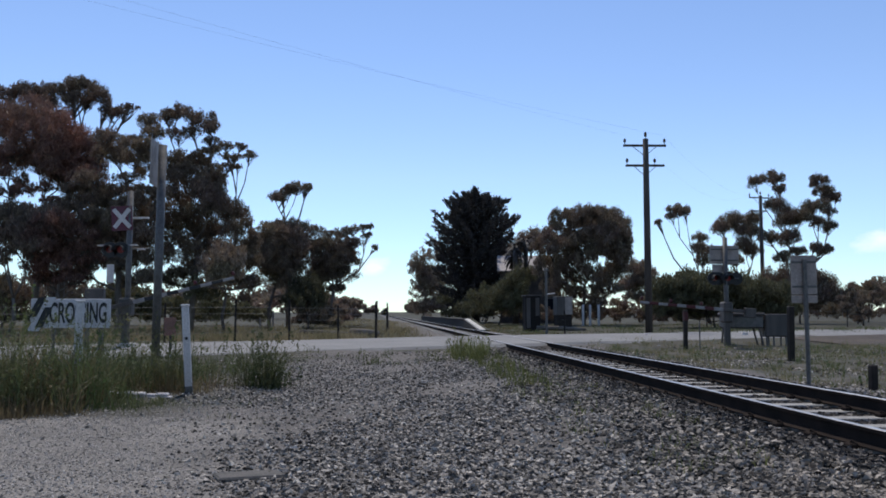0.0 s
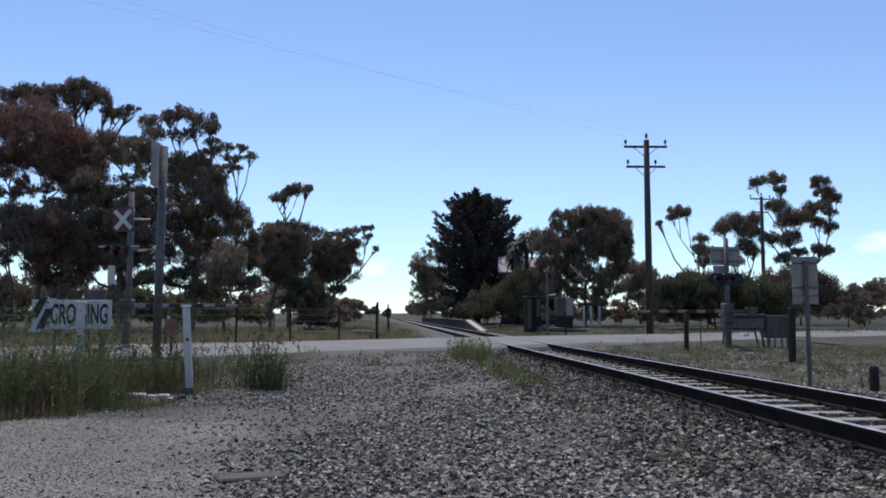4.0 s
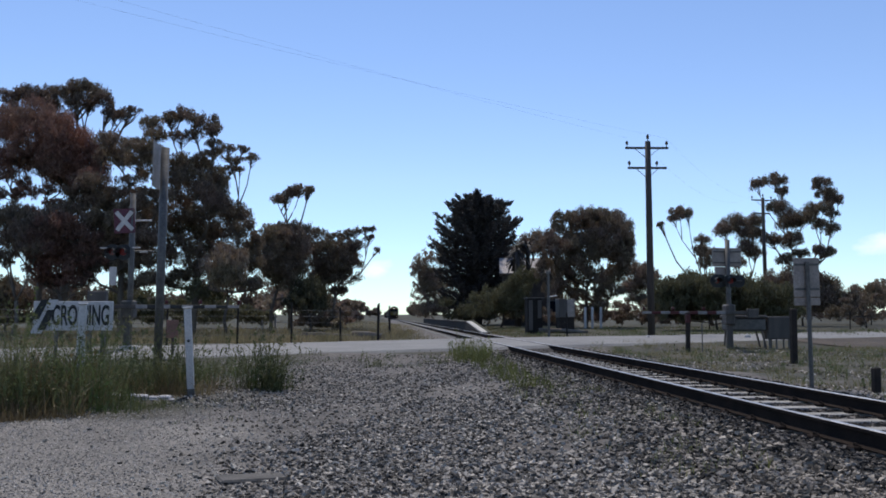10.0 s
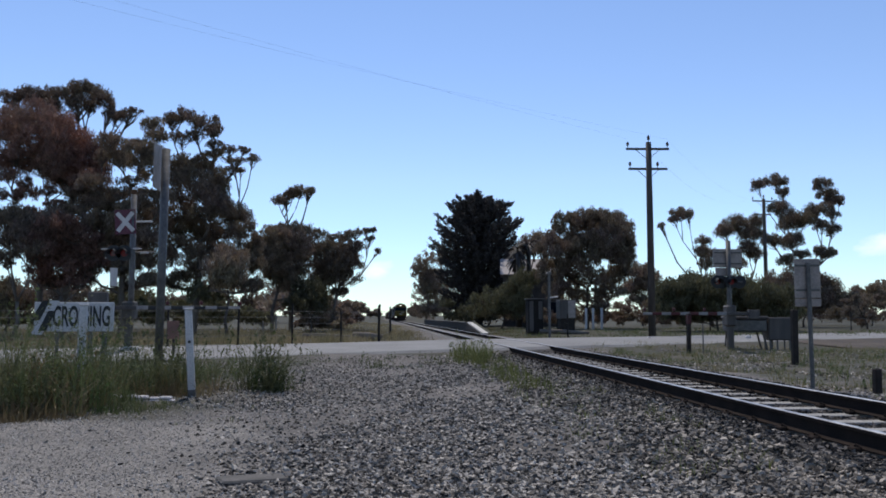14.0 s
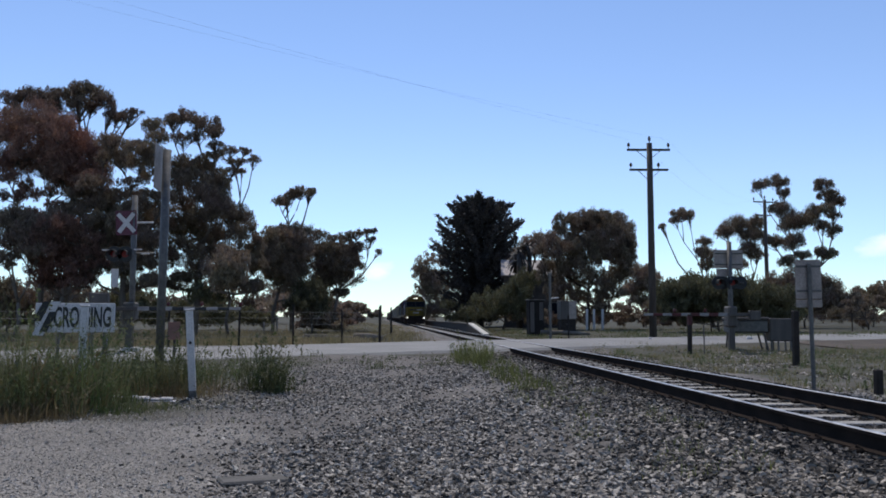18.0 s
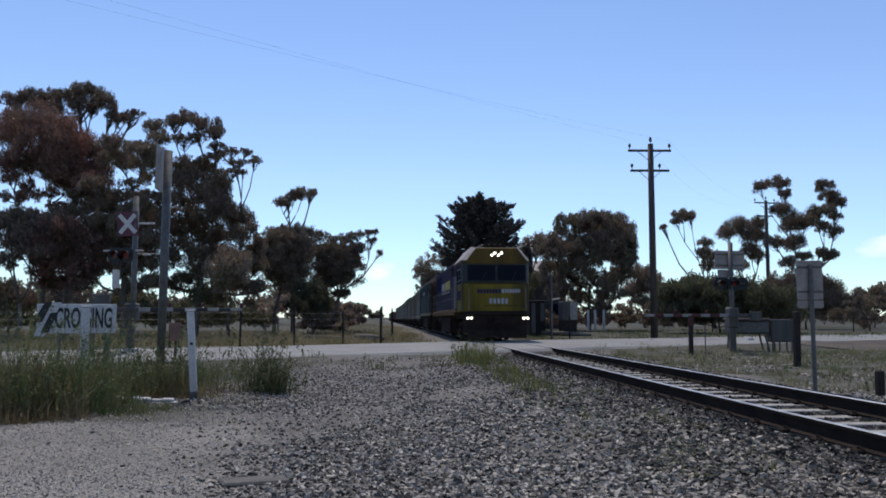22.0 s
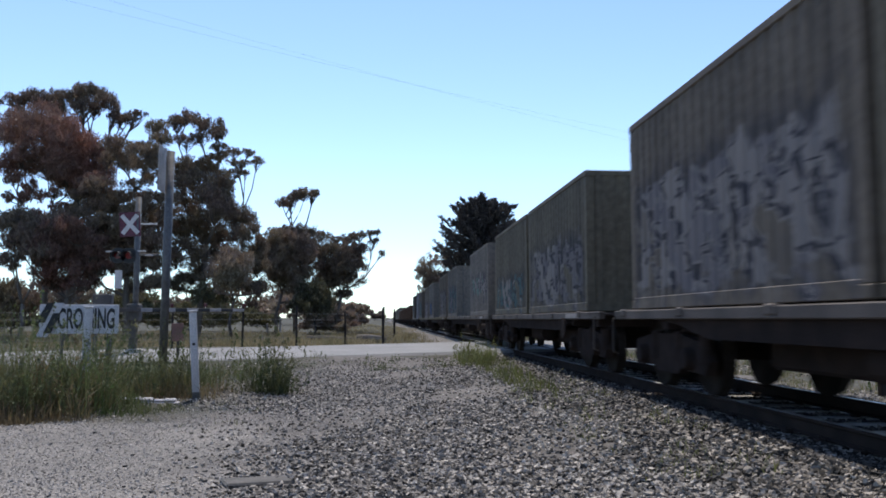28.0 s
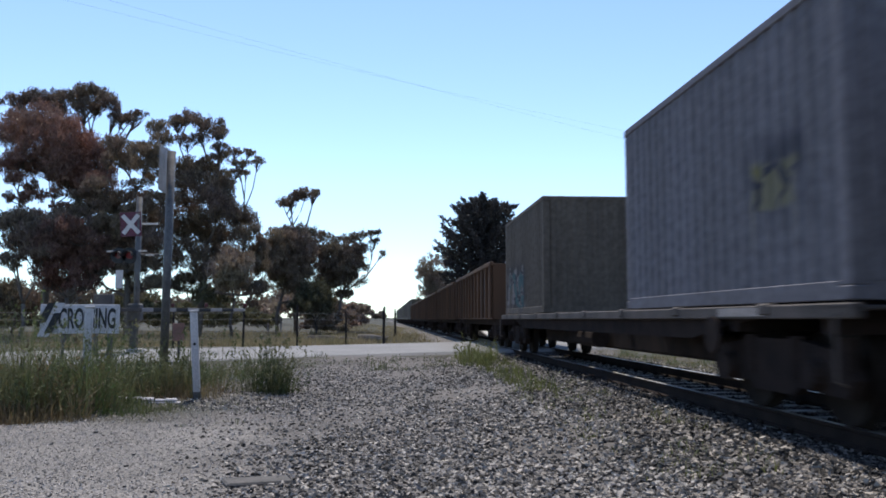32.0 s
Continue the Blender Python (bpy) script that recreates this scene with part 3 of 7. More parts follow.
for i in range(290):
    y = 4.2 + PITCH * i
    if abs(road_side(line_x(y), y)) < 4.4:
        continue
    s = part("sleeper", SLEEPER_DATA, M_SLEEPER, track, at=pose(random.uniform(-0.02, 0.02), y, random.uniform(-0.006, 0.0), 0, 0, random.uniform(-0.5, 0.5)))
    if i < 60:
        part("rail_clip", CLIP_DATA, M_RAIL, s)
rest = Mesh()
for i in list(range(-490, 0)) + list(range(290, 1040)):
    y = 4.2 + PITCH * i
    rest.box(-1.25, 1.25, y - 0.11, y + 0.11, -0.33, -0.19)
tagged(part("sleepers_further_off", rest, M_SLEEPER, track), kind="stuff")


# ---- loose stones ----
def stone_shapes(n, rng):
    """Broken, sharp-edged stones: boxes with every corner knocked about."""
    base = np.array([(x, y, z) for z in (-1, 1) for y in (-1, 1) for x in (-1, 1)], float)
    tri = np.array([(0, 2, 3), (0, 3, 1), (4, 5, 7), (4, 7, 6), (0, 1, 5), (0, 5, 4), (2, 6, 7), (2, 7, 3), (0, 4, 6), (0, 6, 2), (1, 3, 7), (1, 7, 5)])
    return [base * rng.uniform(0.35, 1.15, (8, 3)) for _ in range(n)], tri


def strew(name, label, spots, sizes, material, seed, fine=False):
    """Stones half sunk in the ground, so without undersides; fine ones are four-sided splinters."""
    rng = np.random.default_rng(seed)
    shapes, tri = stone_shapes(24, rng)
    tri = tri[2:]
    if fine:
        shapes = [np.array([(-1, -1, -0.7), (1, -1, -0.7), (1, 1, -0.7), (-1, 1, -0.7), (0, 0, 1.1)]) * rng.uniform(0.6, 1.2, (5, 3)) + (rng.normal(size=(5, 3)) * 0.2) for _ in range(24)]
        tri = np.array([(0, 1, 4), (1, 2, 4), (2, 3, 4), (3, 0, 4)])
    c, h = len(shapes[0]), len(tri)
    n = len(spots)
    verts, faces = np.empty((n * c, 3), np.float32), np.empty((n * h, 3), np.int32)
    for i in range(n):
        x, y = spots[i]
        r = sizes[i]
        s = shapes[rng.integers(24)] * (r * rng.uniform(0.65, 1.4, 3) * (1.1, 0.9, 0.7))
        q = Euler(rng.uniform(-0.6, 0.6, 2).tolist() + [rng.uniform(0, 6.28)]).to_matrix()
        heap = 0.03 if 0.9 < abs(x - line_x(y)) < 1.5 else 0.0
        verts[i * c:i * c + c] = s @ np.array(q).T + (x, y, ground_z(x, y) + r * 0.3 + heap)
        faces[i * h:i * h + h] = tri + i * c
    soup(name, verts, None, material, label=label, category="ballast", kind="stuff", tris=faces).data.shade_flat()


rng = np.random.default_rng(5)
spots, sizes = [], []
while len(spots) < 76000:
    y = 4.6 + 26 * rng.random() ** 2.6
    x = rng.uniform(-0.30 * y - 1.0, 0.9 * y + 0.3)
    if x > 6.9 or road_side(x, y) > -4.6:
        continue
    edge = -1.2 - 0.14 * (y - 6) + 0.5 * noise.noise((y * 0.5, 4, 0))
    edge -= 1.4 * smooth(10.5, 12.5, y)
    if rng.random() > max(0.015, smooth(edge - 0.7, edge + 1.6, x)):
        continue
    worn = noise.noise((x * 0.45, y * 0.3, 7))
    if x < 2.2 and worn > 0.18 and rng.random() > 0.35:
        continue
    r = 0.008 + 0.012 * rng.random() + 0.010 * smooth(-0.5, 3.2, x) * rng.random()
    off = abs(x - line_x(y))
    if abs(off - 0.7525) < 0.09:
        continue
    if off < (0.72 if rng.random() < 0.25 else 1.30) and (off < 0.95 or rng.random() < 0.25) and abs((y - 4.2) / PITCH - round((y - 4.2) / PITCH)) * PITCH < 0.13:
        continue
    spots.append((x, y)), sizes.append(r)
reach = [line_x(y) - x + 0.18 * noise.noise((x, y * 0.7, 9)) for x, y in spots]
bed = [i for i in range(len(spots)) if reach[i] < 1.25]
near = [i for i in range(len(spots)) if reach[i] >= 1.25 and spots[i][0] + 0.5 * noise.noise((spots[i][0], spots[i][1] * 0.5, 2)) > 2.3]
far = sorted(set(range(len(spots))) - set(near) - set(bed))
strew("ballast_stones", "oily ballast stones between the rails, blackened for the train's shade", [spots[i] for i in bed], [sizes[i] for i in bed], M_STONE_OIL_SHADE, 26)
strew("ballast_stones", "crushed dark oily ballast stones beside the rails", [spots[i] for i in near], [sizes[i] for i in near], M_STONE_DARK, 6)
strew("ballast_stones", "crushed grey ballast stones spread away from the rails", [spots[i] for i in far], [sizes[i] for i in far], M_STONE, 16)
spots, sizes = [], []
while len(spots) < 13000:
    y = 8.5 + 20 * rng.random() ** 1.5
    x = rng.uniform(6.9, 8 + 0.45 * y)
    if road_side(x, y) > -5 or noise.noise((x * 0.5, y * 0.5, 21)) < -0.1 + 0.2 * rng.random():
        continue
    spots.append((x, y)), sizes.append(0.012 + 0.026 * rng.random() ** 2)
strew("verge_stones", "scattered dull stones in the grassy verge", spots, sizes, M_STONE, 7, True)
spots, sizes = [], []
while len(spots) < 44000:
    y = 4.6 + 7.5 * rng.random() ** 1.5
    x = rng.uniform(-0.55 * y - 1.0, 1.5)
    if x > -0.7 - 0.12 * (y - 6) + rng.normal(0, 0.9):
        continue
    spots.append((x, y)), sizes.append(0.0045 + 0.0065 * rng.random() ** 2)
strew("gravel_stones", "fine pale gravel of a worn track", spots, sizes, M_PEBBLE, 8, True)


# ---- plants ----
def puffs(rng, clump, swell=1.0):
    """The small tufts (middle, radius) of one domed leaf clump (x, y, z, rx, ry, rz): thick above, open below."""
    cx, cy, cz, rx, ry, rz = clump
    small = min(rx, rz)
    r0 = min(0.55, max(0.12, 0.42 * small))
    out = []
    for k in range(6 + int(min(30, 2.6 * rx * rz / (r0 * r0)))):
        d = Vector(rng.normal(size=3)).normalized()
        if d.z < 0:
            d.z *= -1.0 if rng.random() < 0.6 else 0.6
        f = rng.uniform(0.25, 0.8) if k % 3 == 0 else rng.uniform(0.82, 1.02)
        out.append((Vector((cx + d.x * rx * f, cy + d.y * ry * f, cz + (d.z - 0.12) * rz * f)), r0 * rng.uniform(0.6, 1.2) * swell))
    return out


def leaf_cloud(rng, tufts, size, cover, droop=0.5):
    """Small hanging leaf blades in rounded tufts (middle, radius)."""
    r = np.array([t[1] for t in tufts])
    many = np.maximum(10, (cover * r * r / (size * size)).astype(int))
    n = int(many.sum())
    c = np.repeat(np.array([t[0][:] for t in tufts]), many, 0)
    rr = np.repeat(r, many)[:, None]
    d = rng.normal(size=(n, 3))
    d /= np.linalg.norm(d, axis=1)[:, None]
    g = d * rng.random((n, 1)) ** 0.4 * rng.choice([1.0, 1.0, 1.0, 1.25], (n, 1))
    g[:, 2] -= 0.30 * (g[:, 0] ** 2 + g[:, 1] ** 2) - 0.1
    p = c + g * rr
    ax = rng.normal(size=(n, 3)) * (0.8, 0.8, 0.7) + (0, 0, -droop * 2.2)
    ax /= np.linalg.norm(ax, axis=1)[:, None]
    sd = np.cross(ax, rng.normal(size=(n, 3)))
    sd /= np.linalg.norm(sd, axis=1)[:, None] + 1e-9
    L = size * rng.uniform(0.6, 1.35, (n, 1))
    W = L * 0.16
    V = np.stack([p - ax * L * 0.5 - sd * W, p - ax * L * 0.5 + sd * W, p + ax * L * 0.5], 1).reshape(-1, 3)
    return V, np.arange(len(V)).reshape(-1, 3)


def gum(name, label, x, y, clumps, seed, leaf, bark, fork, size, fill=1):
    """A tree with a forked, tapered trunk, limbs to every leaf clump, and hanging leaves."""
    rng = np.random.default_rng(seed)
    base = ground_z(x, y) - 0.1
    tree = thing(name, label, "shrub" if name == "shrub" else "tree", pose(x, y, base))
    high = max(c[1] + c[3] for c in clumps)
    wide = max(abs(c[0]) + c[2] for c in clumps)
    full = []
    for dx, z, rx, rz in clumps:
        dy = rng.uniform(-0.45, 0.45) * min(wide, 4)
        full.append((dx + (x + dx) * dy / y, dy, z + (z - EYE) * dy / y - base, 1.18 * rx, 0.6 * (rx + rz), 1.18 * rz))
    # smaller clumps that close the crown between the large ones
    for k in range(len(full)):
        for _ in range(fill if full[k][3] * full[k][5] > 0.36 else 0):
            a, b = full[k], full[rng.integers(len(clumps))]
            f = rng.uniform(0.1, 0.55)
            if math.hypot(a[0] - b[0], a[2] - b[2]) < 2.2 * (a[3] + b[3]):
                s = rng.uniform(0.55, 0.85)
                full.append((a[0] + (b[0] - a[0]) * f, rng.uniform(-0.4, 0.4) * min(wide, 4), a[2] + (b[2] - a[2]) * f, a[3] * s, a[4] * s, a[5] * s))
    limbs = full[:len(clumps)]
    wood = Mesh()
    r0 = 0.014 * high + 0.04
    top = high * fork
    mx = sum(c[0] for c in full) / len(full)
    spine = [Vector((0, 0, 0)), Vector((0.15 * mx + rng.uniform(-0.2, 0.2), 0, top * 0.5)), Vector((0.4 * mx, rng.uniform(-0.2, 0.2), top))]
    wood.tube(spine, [r0, r0 * 0.8, r0 * 0.68], 9)
    nodes = [(spine[1].copy(), r0 * 0.8), (spine[1].lerp(spine[2], 0.5), r0 * 0.74), (spine[2].copy(), r0 * 0.68)]
    crown, open_nodes = [], []
    for clump in sorted(limbs, key=lambda c: c[2] + 0.5 * abs(c[0])):
        cx, cy, cz, rx, ry, rz = clump
        e = Vector((cx, cy, cz - 0.4 * rz))
        free = [q for q in nodes if q[0].z < cz - 0.12 * (q[0] - e).length] or nodes[:1]
        a, ra = min(free, key=lambda q: (q[0] - e).length * (1.0 + 0.5 * max(0.0, q[0].z - cz + 1.0)))
        if fill == 0 or cz > 0.62 * high:
            # an open crown: long bare limbs that rise from the fork of the trunk
            a, ra = (spine[2] if cz > top else spine[1]), r0 * 0.62
            near = [q for q in open_nodes if q[0].z < cz - 0.8 and (q[0] - e).length < 0.75 * (a - e).length and abs(q[0].x - e.x) < 0.55 * (e.z - q[0].z)]
            if near:
                a, ra = min(near, key=lambda q: (q[0] - e).length)
        ra = max(min(ra * 0.75, r0 * 0.5), 0.05)
        mid = a.lerp(e, 0.5) + Vector((0.12 * (e.x - a.x), rng.uniform(-0.1, 0.1), -0.06 * abs(e.x - a.x) + rng.uniform(0, 0.1)))
        q1, q2 = a.lerp(mid, 0.5) + Vector((0.03 * (e.x - a.x), 0, 0.05)), mid.lerp(e, 0.6)
        wood.tube([a, q1, mid, q2, e], [ra, ra * 0.85, ra * 0.7, ra * 0.5, ra * 0.3], 6)
        nodes += [(q1, ra * 0.85), (mid, ra * 0.7), (q2, ra * 0.5)]
        open_nodes += [(q1, ra * 0.85), (mid, ra * 0.7)]
        own = puffs(rng, clump, 1.0 if fill else 1.25)
        crown += own
        for t, r in own:
            b = mid.lerp(e, rng.uniform(0.55, 1))
            wood.tube([b, b.lerp(t, 0.5) + Vector((0, 0, -0.08 * (t - b).length)), t], [max(0.014, ra * 0.36), max(0.011, ra * 0.25), 0.006], 4)
    for clump in full[len(clumps):]:
        crown += puffs(rng, clump)
    part("trunk", wood, bark, tree, smooth=True)
    V, Q = leaf_cloud(rng, crown, size, 30, 1.6 if name == "weeping_tree" else 0.9)
    soup("crown", V, Q, leaf, tree)
    return tree


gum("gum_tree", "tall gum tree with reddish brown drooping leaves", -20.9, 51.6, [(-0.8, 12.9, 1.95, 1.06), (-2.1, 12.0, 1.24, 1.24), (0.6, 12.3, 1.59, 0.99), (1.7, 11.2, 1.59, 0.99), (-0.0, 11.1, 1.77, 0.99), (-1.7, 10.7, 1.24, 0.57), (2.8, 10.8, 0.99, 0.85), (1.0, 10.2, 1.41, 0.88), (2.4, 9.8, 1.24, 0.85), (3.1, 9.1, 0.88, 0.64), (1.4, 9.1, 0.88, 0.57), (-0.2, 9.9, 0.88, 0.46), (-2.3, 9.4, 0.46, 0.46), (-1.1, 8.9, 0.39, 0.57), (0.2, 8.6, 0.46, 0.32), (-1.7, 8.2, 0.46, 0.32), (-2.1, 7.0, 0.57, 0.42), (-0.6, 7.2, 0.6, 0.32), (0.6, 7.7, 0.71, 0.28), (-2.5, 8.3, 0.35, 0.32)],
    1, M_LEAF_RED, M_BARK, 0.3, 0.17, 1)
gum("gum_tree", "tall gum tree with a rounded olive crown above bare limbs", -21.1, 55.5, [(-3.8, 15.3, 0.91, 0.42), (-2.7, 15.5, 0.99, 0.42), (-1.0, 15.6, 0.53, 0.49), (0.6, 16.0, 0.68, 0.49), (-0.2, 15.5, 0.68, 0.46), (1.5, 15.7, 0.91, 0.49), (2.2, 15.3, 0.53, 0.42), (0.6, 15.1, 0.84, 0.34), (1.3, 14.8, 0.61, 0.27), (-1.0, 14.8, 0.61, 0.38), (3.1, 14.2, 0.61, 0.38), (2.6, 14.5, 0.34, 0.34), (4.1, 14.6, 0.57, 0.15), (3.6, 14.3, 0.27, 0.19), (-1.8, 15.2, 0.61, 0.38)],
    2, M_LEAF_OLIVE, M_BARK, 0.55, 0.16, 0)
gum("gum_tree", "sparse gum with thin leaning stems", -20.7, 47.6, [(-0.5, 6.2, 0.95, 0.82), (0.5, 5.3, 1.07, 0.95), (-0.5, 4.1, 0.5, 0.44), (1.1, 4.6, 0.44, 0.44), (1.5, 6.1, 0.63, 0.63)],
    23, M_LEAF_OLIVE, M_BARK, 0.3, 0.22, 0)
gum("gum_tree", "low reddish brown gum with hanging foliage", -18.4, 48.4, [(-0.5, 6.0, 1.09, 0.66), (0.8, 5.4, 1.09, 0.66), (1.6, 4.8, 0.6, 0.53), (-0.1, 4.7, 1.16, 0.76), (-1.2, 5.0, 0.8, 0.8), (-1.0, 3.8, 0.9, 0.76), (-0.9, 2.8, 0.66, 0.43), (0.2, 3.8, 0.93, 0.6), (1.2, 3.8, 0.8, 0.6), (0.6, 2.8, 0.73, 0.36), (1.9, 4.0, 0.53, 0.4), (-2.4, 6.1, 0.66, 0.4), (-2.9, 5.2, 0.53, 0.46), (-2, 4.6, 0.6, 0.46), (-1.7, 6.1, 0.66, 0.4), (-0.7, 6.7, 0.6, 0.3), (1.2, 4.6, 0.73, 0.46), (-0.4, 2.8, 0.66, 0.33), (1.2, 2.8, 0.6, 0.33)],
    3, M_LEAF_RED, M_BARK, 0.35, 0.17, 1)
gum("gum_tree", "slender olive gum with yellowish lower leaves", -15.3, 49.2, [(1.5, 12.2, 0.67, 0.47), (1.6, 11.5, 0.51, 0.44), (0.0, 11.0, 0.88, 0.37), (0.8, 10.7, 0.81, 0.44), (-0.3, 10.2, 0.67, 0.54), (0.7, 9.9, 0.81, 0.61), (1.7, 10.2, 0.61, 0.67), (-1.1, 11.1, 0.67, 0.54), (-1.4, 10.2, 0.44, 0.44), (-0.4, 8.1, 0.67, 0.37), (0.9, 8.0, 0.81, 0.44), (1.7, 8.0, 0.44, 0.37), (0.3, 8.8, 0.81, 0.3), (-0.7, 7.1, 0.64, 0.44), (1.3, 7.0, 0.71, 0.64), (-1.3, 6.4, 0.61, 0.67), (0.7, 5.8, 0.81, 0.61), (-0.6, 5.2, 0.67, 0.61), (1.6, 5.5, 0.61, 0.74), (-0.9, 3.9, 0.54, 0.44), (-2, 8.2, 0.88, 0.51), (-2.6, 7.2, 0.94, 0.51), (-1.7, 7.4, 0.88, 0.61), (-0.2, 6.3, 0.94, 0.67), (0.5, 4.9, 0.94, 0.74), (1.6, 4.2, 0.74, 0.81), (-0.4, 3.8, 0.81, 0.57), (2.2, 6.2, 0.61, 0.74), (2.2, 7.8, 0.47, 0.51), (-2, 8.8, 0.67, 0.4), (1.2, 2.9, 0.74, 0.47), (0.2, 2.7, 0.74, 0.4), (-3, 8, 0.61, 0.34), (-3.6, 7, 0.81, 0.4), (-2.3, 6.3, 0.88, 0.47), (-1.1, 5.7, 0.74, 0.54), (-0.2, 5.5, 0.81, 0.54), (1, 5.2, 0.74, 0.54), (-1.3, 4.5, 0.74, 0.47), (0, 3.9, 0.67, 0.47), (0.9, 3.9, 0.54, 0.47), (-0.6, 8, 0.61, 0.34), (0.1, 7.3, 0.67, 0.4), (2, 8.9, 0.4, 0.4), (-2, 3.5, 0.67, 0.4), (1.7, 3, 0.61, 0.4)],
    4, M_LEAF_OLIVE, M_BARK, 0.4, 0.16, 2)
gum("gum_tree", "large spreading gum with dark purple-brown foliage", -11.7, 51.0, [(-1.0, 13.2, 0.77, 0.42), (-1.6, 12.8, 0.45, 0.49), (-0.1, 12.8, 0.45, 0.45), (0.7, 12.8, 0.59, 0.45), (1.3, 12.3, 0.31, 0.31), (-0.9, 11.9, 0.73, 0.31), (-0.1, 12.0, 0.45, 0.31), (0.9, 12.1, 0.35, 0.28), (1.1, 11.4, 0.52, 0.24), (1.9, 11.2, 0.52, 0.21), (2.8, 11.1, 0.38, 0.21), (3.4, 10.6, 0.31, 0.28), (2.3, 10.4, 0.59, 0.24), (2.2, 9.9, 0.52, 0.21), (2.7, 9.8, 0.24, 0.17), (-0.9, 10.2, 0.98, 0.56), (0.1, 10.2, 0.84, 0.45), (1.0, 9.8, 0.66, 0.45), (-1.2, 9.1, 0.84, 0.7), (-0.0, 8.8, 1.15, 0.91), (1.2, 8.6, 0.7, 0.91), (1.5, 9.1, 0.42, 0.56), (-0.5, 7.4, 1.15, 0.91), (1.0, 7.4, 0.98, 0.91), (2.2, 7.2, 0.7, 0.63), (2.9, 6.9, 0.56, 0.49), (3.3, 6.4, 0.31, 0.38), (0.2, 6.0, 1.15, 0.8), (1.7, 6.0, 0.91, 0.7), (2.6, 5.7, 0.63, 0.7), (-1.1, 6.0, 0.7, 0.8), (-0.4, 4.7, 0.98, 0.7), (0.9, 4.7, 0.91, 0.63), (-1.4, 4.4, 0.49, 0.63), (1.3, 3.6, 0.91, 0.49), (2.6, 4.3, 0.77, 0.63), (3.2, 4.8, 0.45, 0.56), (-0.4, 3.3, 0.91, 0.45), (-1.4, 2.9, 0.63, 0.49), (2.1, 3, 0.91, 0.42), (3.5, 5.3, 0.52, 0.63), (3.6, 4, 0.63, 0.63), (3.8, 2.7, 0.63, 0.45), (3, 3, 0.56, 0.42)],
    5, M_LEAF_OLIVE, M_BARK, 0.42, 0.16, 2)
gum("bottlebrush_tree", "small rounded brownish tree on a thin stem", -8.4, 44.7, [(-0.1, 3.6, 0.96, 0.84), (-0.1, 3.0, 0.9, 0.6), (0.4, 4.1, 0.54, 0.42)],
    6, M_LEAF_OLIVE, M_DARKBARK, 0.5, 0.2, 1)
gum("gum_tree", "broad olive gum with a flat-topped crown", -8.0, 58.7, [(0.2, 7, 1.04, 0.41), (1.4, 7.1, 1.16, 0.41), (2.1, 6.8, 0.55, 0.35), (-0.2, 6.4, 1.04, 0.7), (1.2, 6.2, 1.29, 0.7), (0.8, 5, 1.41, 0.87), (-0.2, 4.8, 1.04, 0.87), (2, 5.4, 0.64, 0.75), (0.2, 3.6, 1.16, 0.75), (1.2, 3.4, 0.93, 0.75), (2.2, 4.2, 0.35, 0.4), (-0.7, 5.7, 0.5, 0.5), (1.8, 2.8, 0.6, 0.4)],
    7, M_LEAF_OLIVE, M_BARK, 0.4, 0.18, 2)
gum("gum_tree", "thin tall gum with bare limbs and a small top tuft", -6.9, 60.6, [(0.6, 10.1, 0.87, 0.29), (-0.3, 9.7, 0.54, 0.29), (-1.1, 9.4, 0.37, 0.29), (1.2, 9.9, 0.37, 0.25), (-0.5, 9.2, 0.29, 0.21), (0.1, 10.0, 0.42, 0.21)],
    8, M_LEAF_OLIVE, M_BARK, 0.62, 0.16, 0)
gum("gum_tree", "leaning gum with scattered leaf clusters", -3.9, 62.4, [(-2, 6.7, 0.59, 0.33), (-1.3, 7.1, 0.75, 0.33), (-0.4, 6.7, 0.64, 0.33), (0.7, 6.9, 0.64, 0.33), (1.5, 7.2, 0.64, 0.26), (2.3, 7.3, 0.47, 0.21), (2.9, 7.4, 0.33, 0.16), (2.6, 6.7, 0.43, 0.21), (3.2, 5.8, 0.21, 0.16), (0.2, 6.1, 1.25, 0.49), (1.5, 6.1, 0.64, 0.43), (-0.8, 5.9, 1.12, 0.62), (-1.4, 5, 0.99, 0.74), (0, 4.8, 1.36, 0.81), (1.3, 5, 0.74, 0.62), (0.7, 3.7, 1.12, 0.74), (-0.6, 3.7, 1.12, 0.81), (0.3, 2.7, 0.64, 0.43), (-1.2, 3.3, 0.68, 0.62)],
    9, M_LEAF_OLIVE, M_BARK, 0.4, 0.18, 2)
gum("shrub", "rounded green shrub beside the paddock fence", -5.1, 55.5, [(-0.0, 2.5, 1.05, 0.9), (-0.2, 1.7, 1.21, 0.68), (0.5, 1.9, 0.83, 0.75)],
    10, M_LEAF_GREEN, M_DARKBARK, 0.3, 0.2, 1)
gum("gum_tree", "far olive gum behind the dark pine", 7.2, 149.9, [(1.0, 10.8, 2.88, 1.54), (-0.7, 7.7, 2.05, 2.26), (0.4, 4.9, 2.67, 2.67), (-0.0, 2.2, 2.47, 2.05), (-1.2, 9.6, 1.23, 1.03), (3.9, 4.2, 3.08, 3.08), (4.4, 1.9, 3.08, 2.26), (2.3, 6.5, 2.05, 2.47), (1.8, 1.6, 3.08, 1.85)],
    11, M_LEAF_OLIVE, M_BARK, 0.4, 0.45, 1)
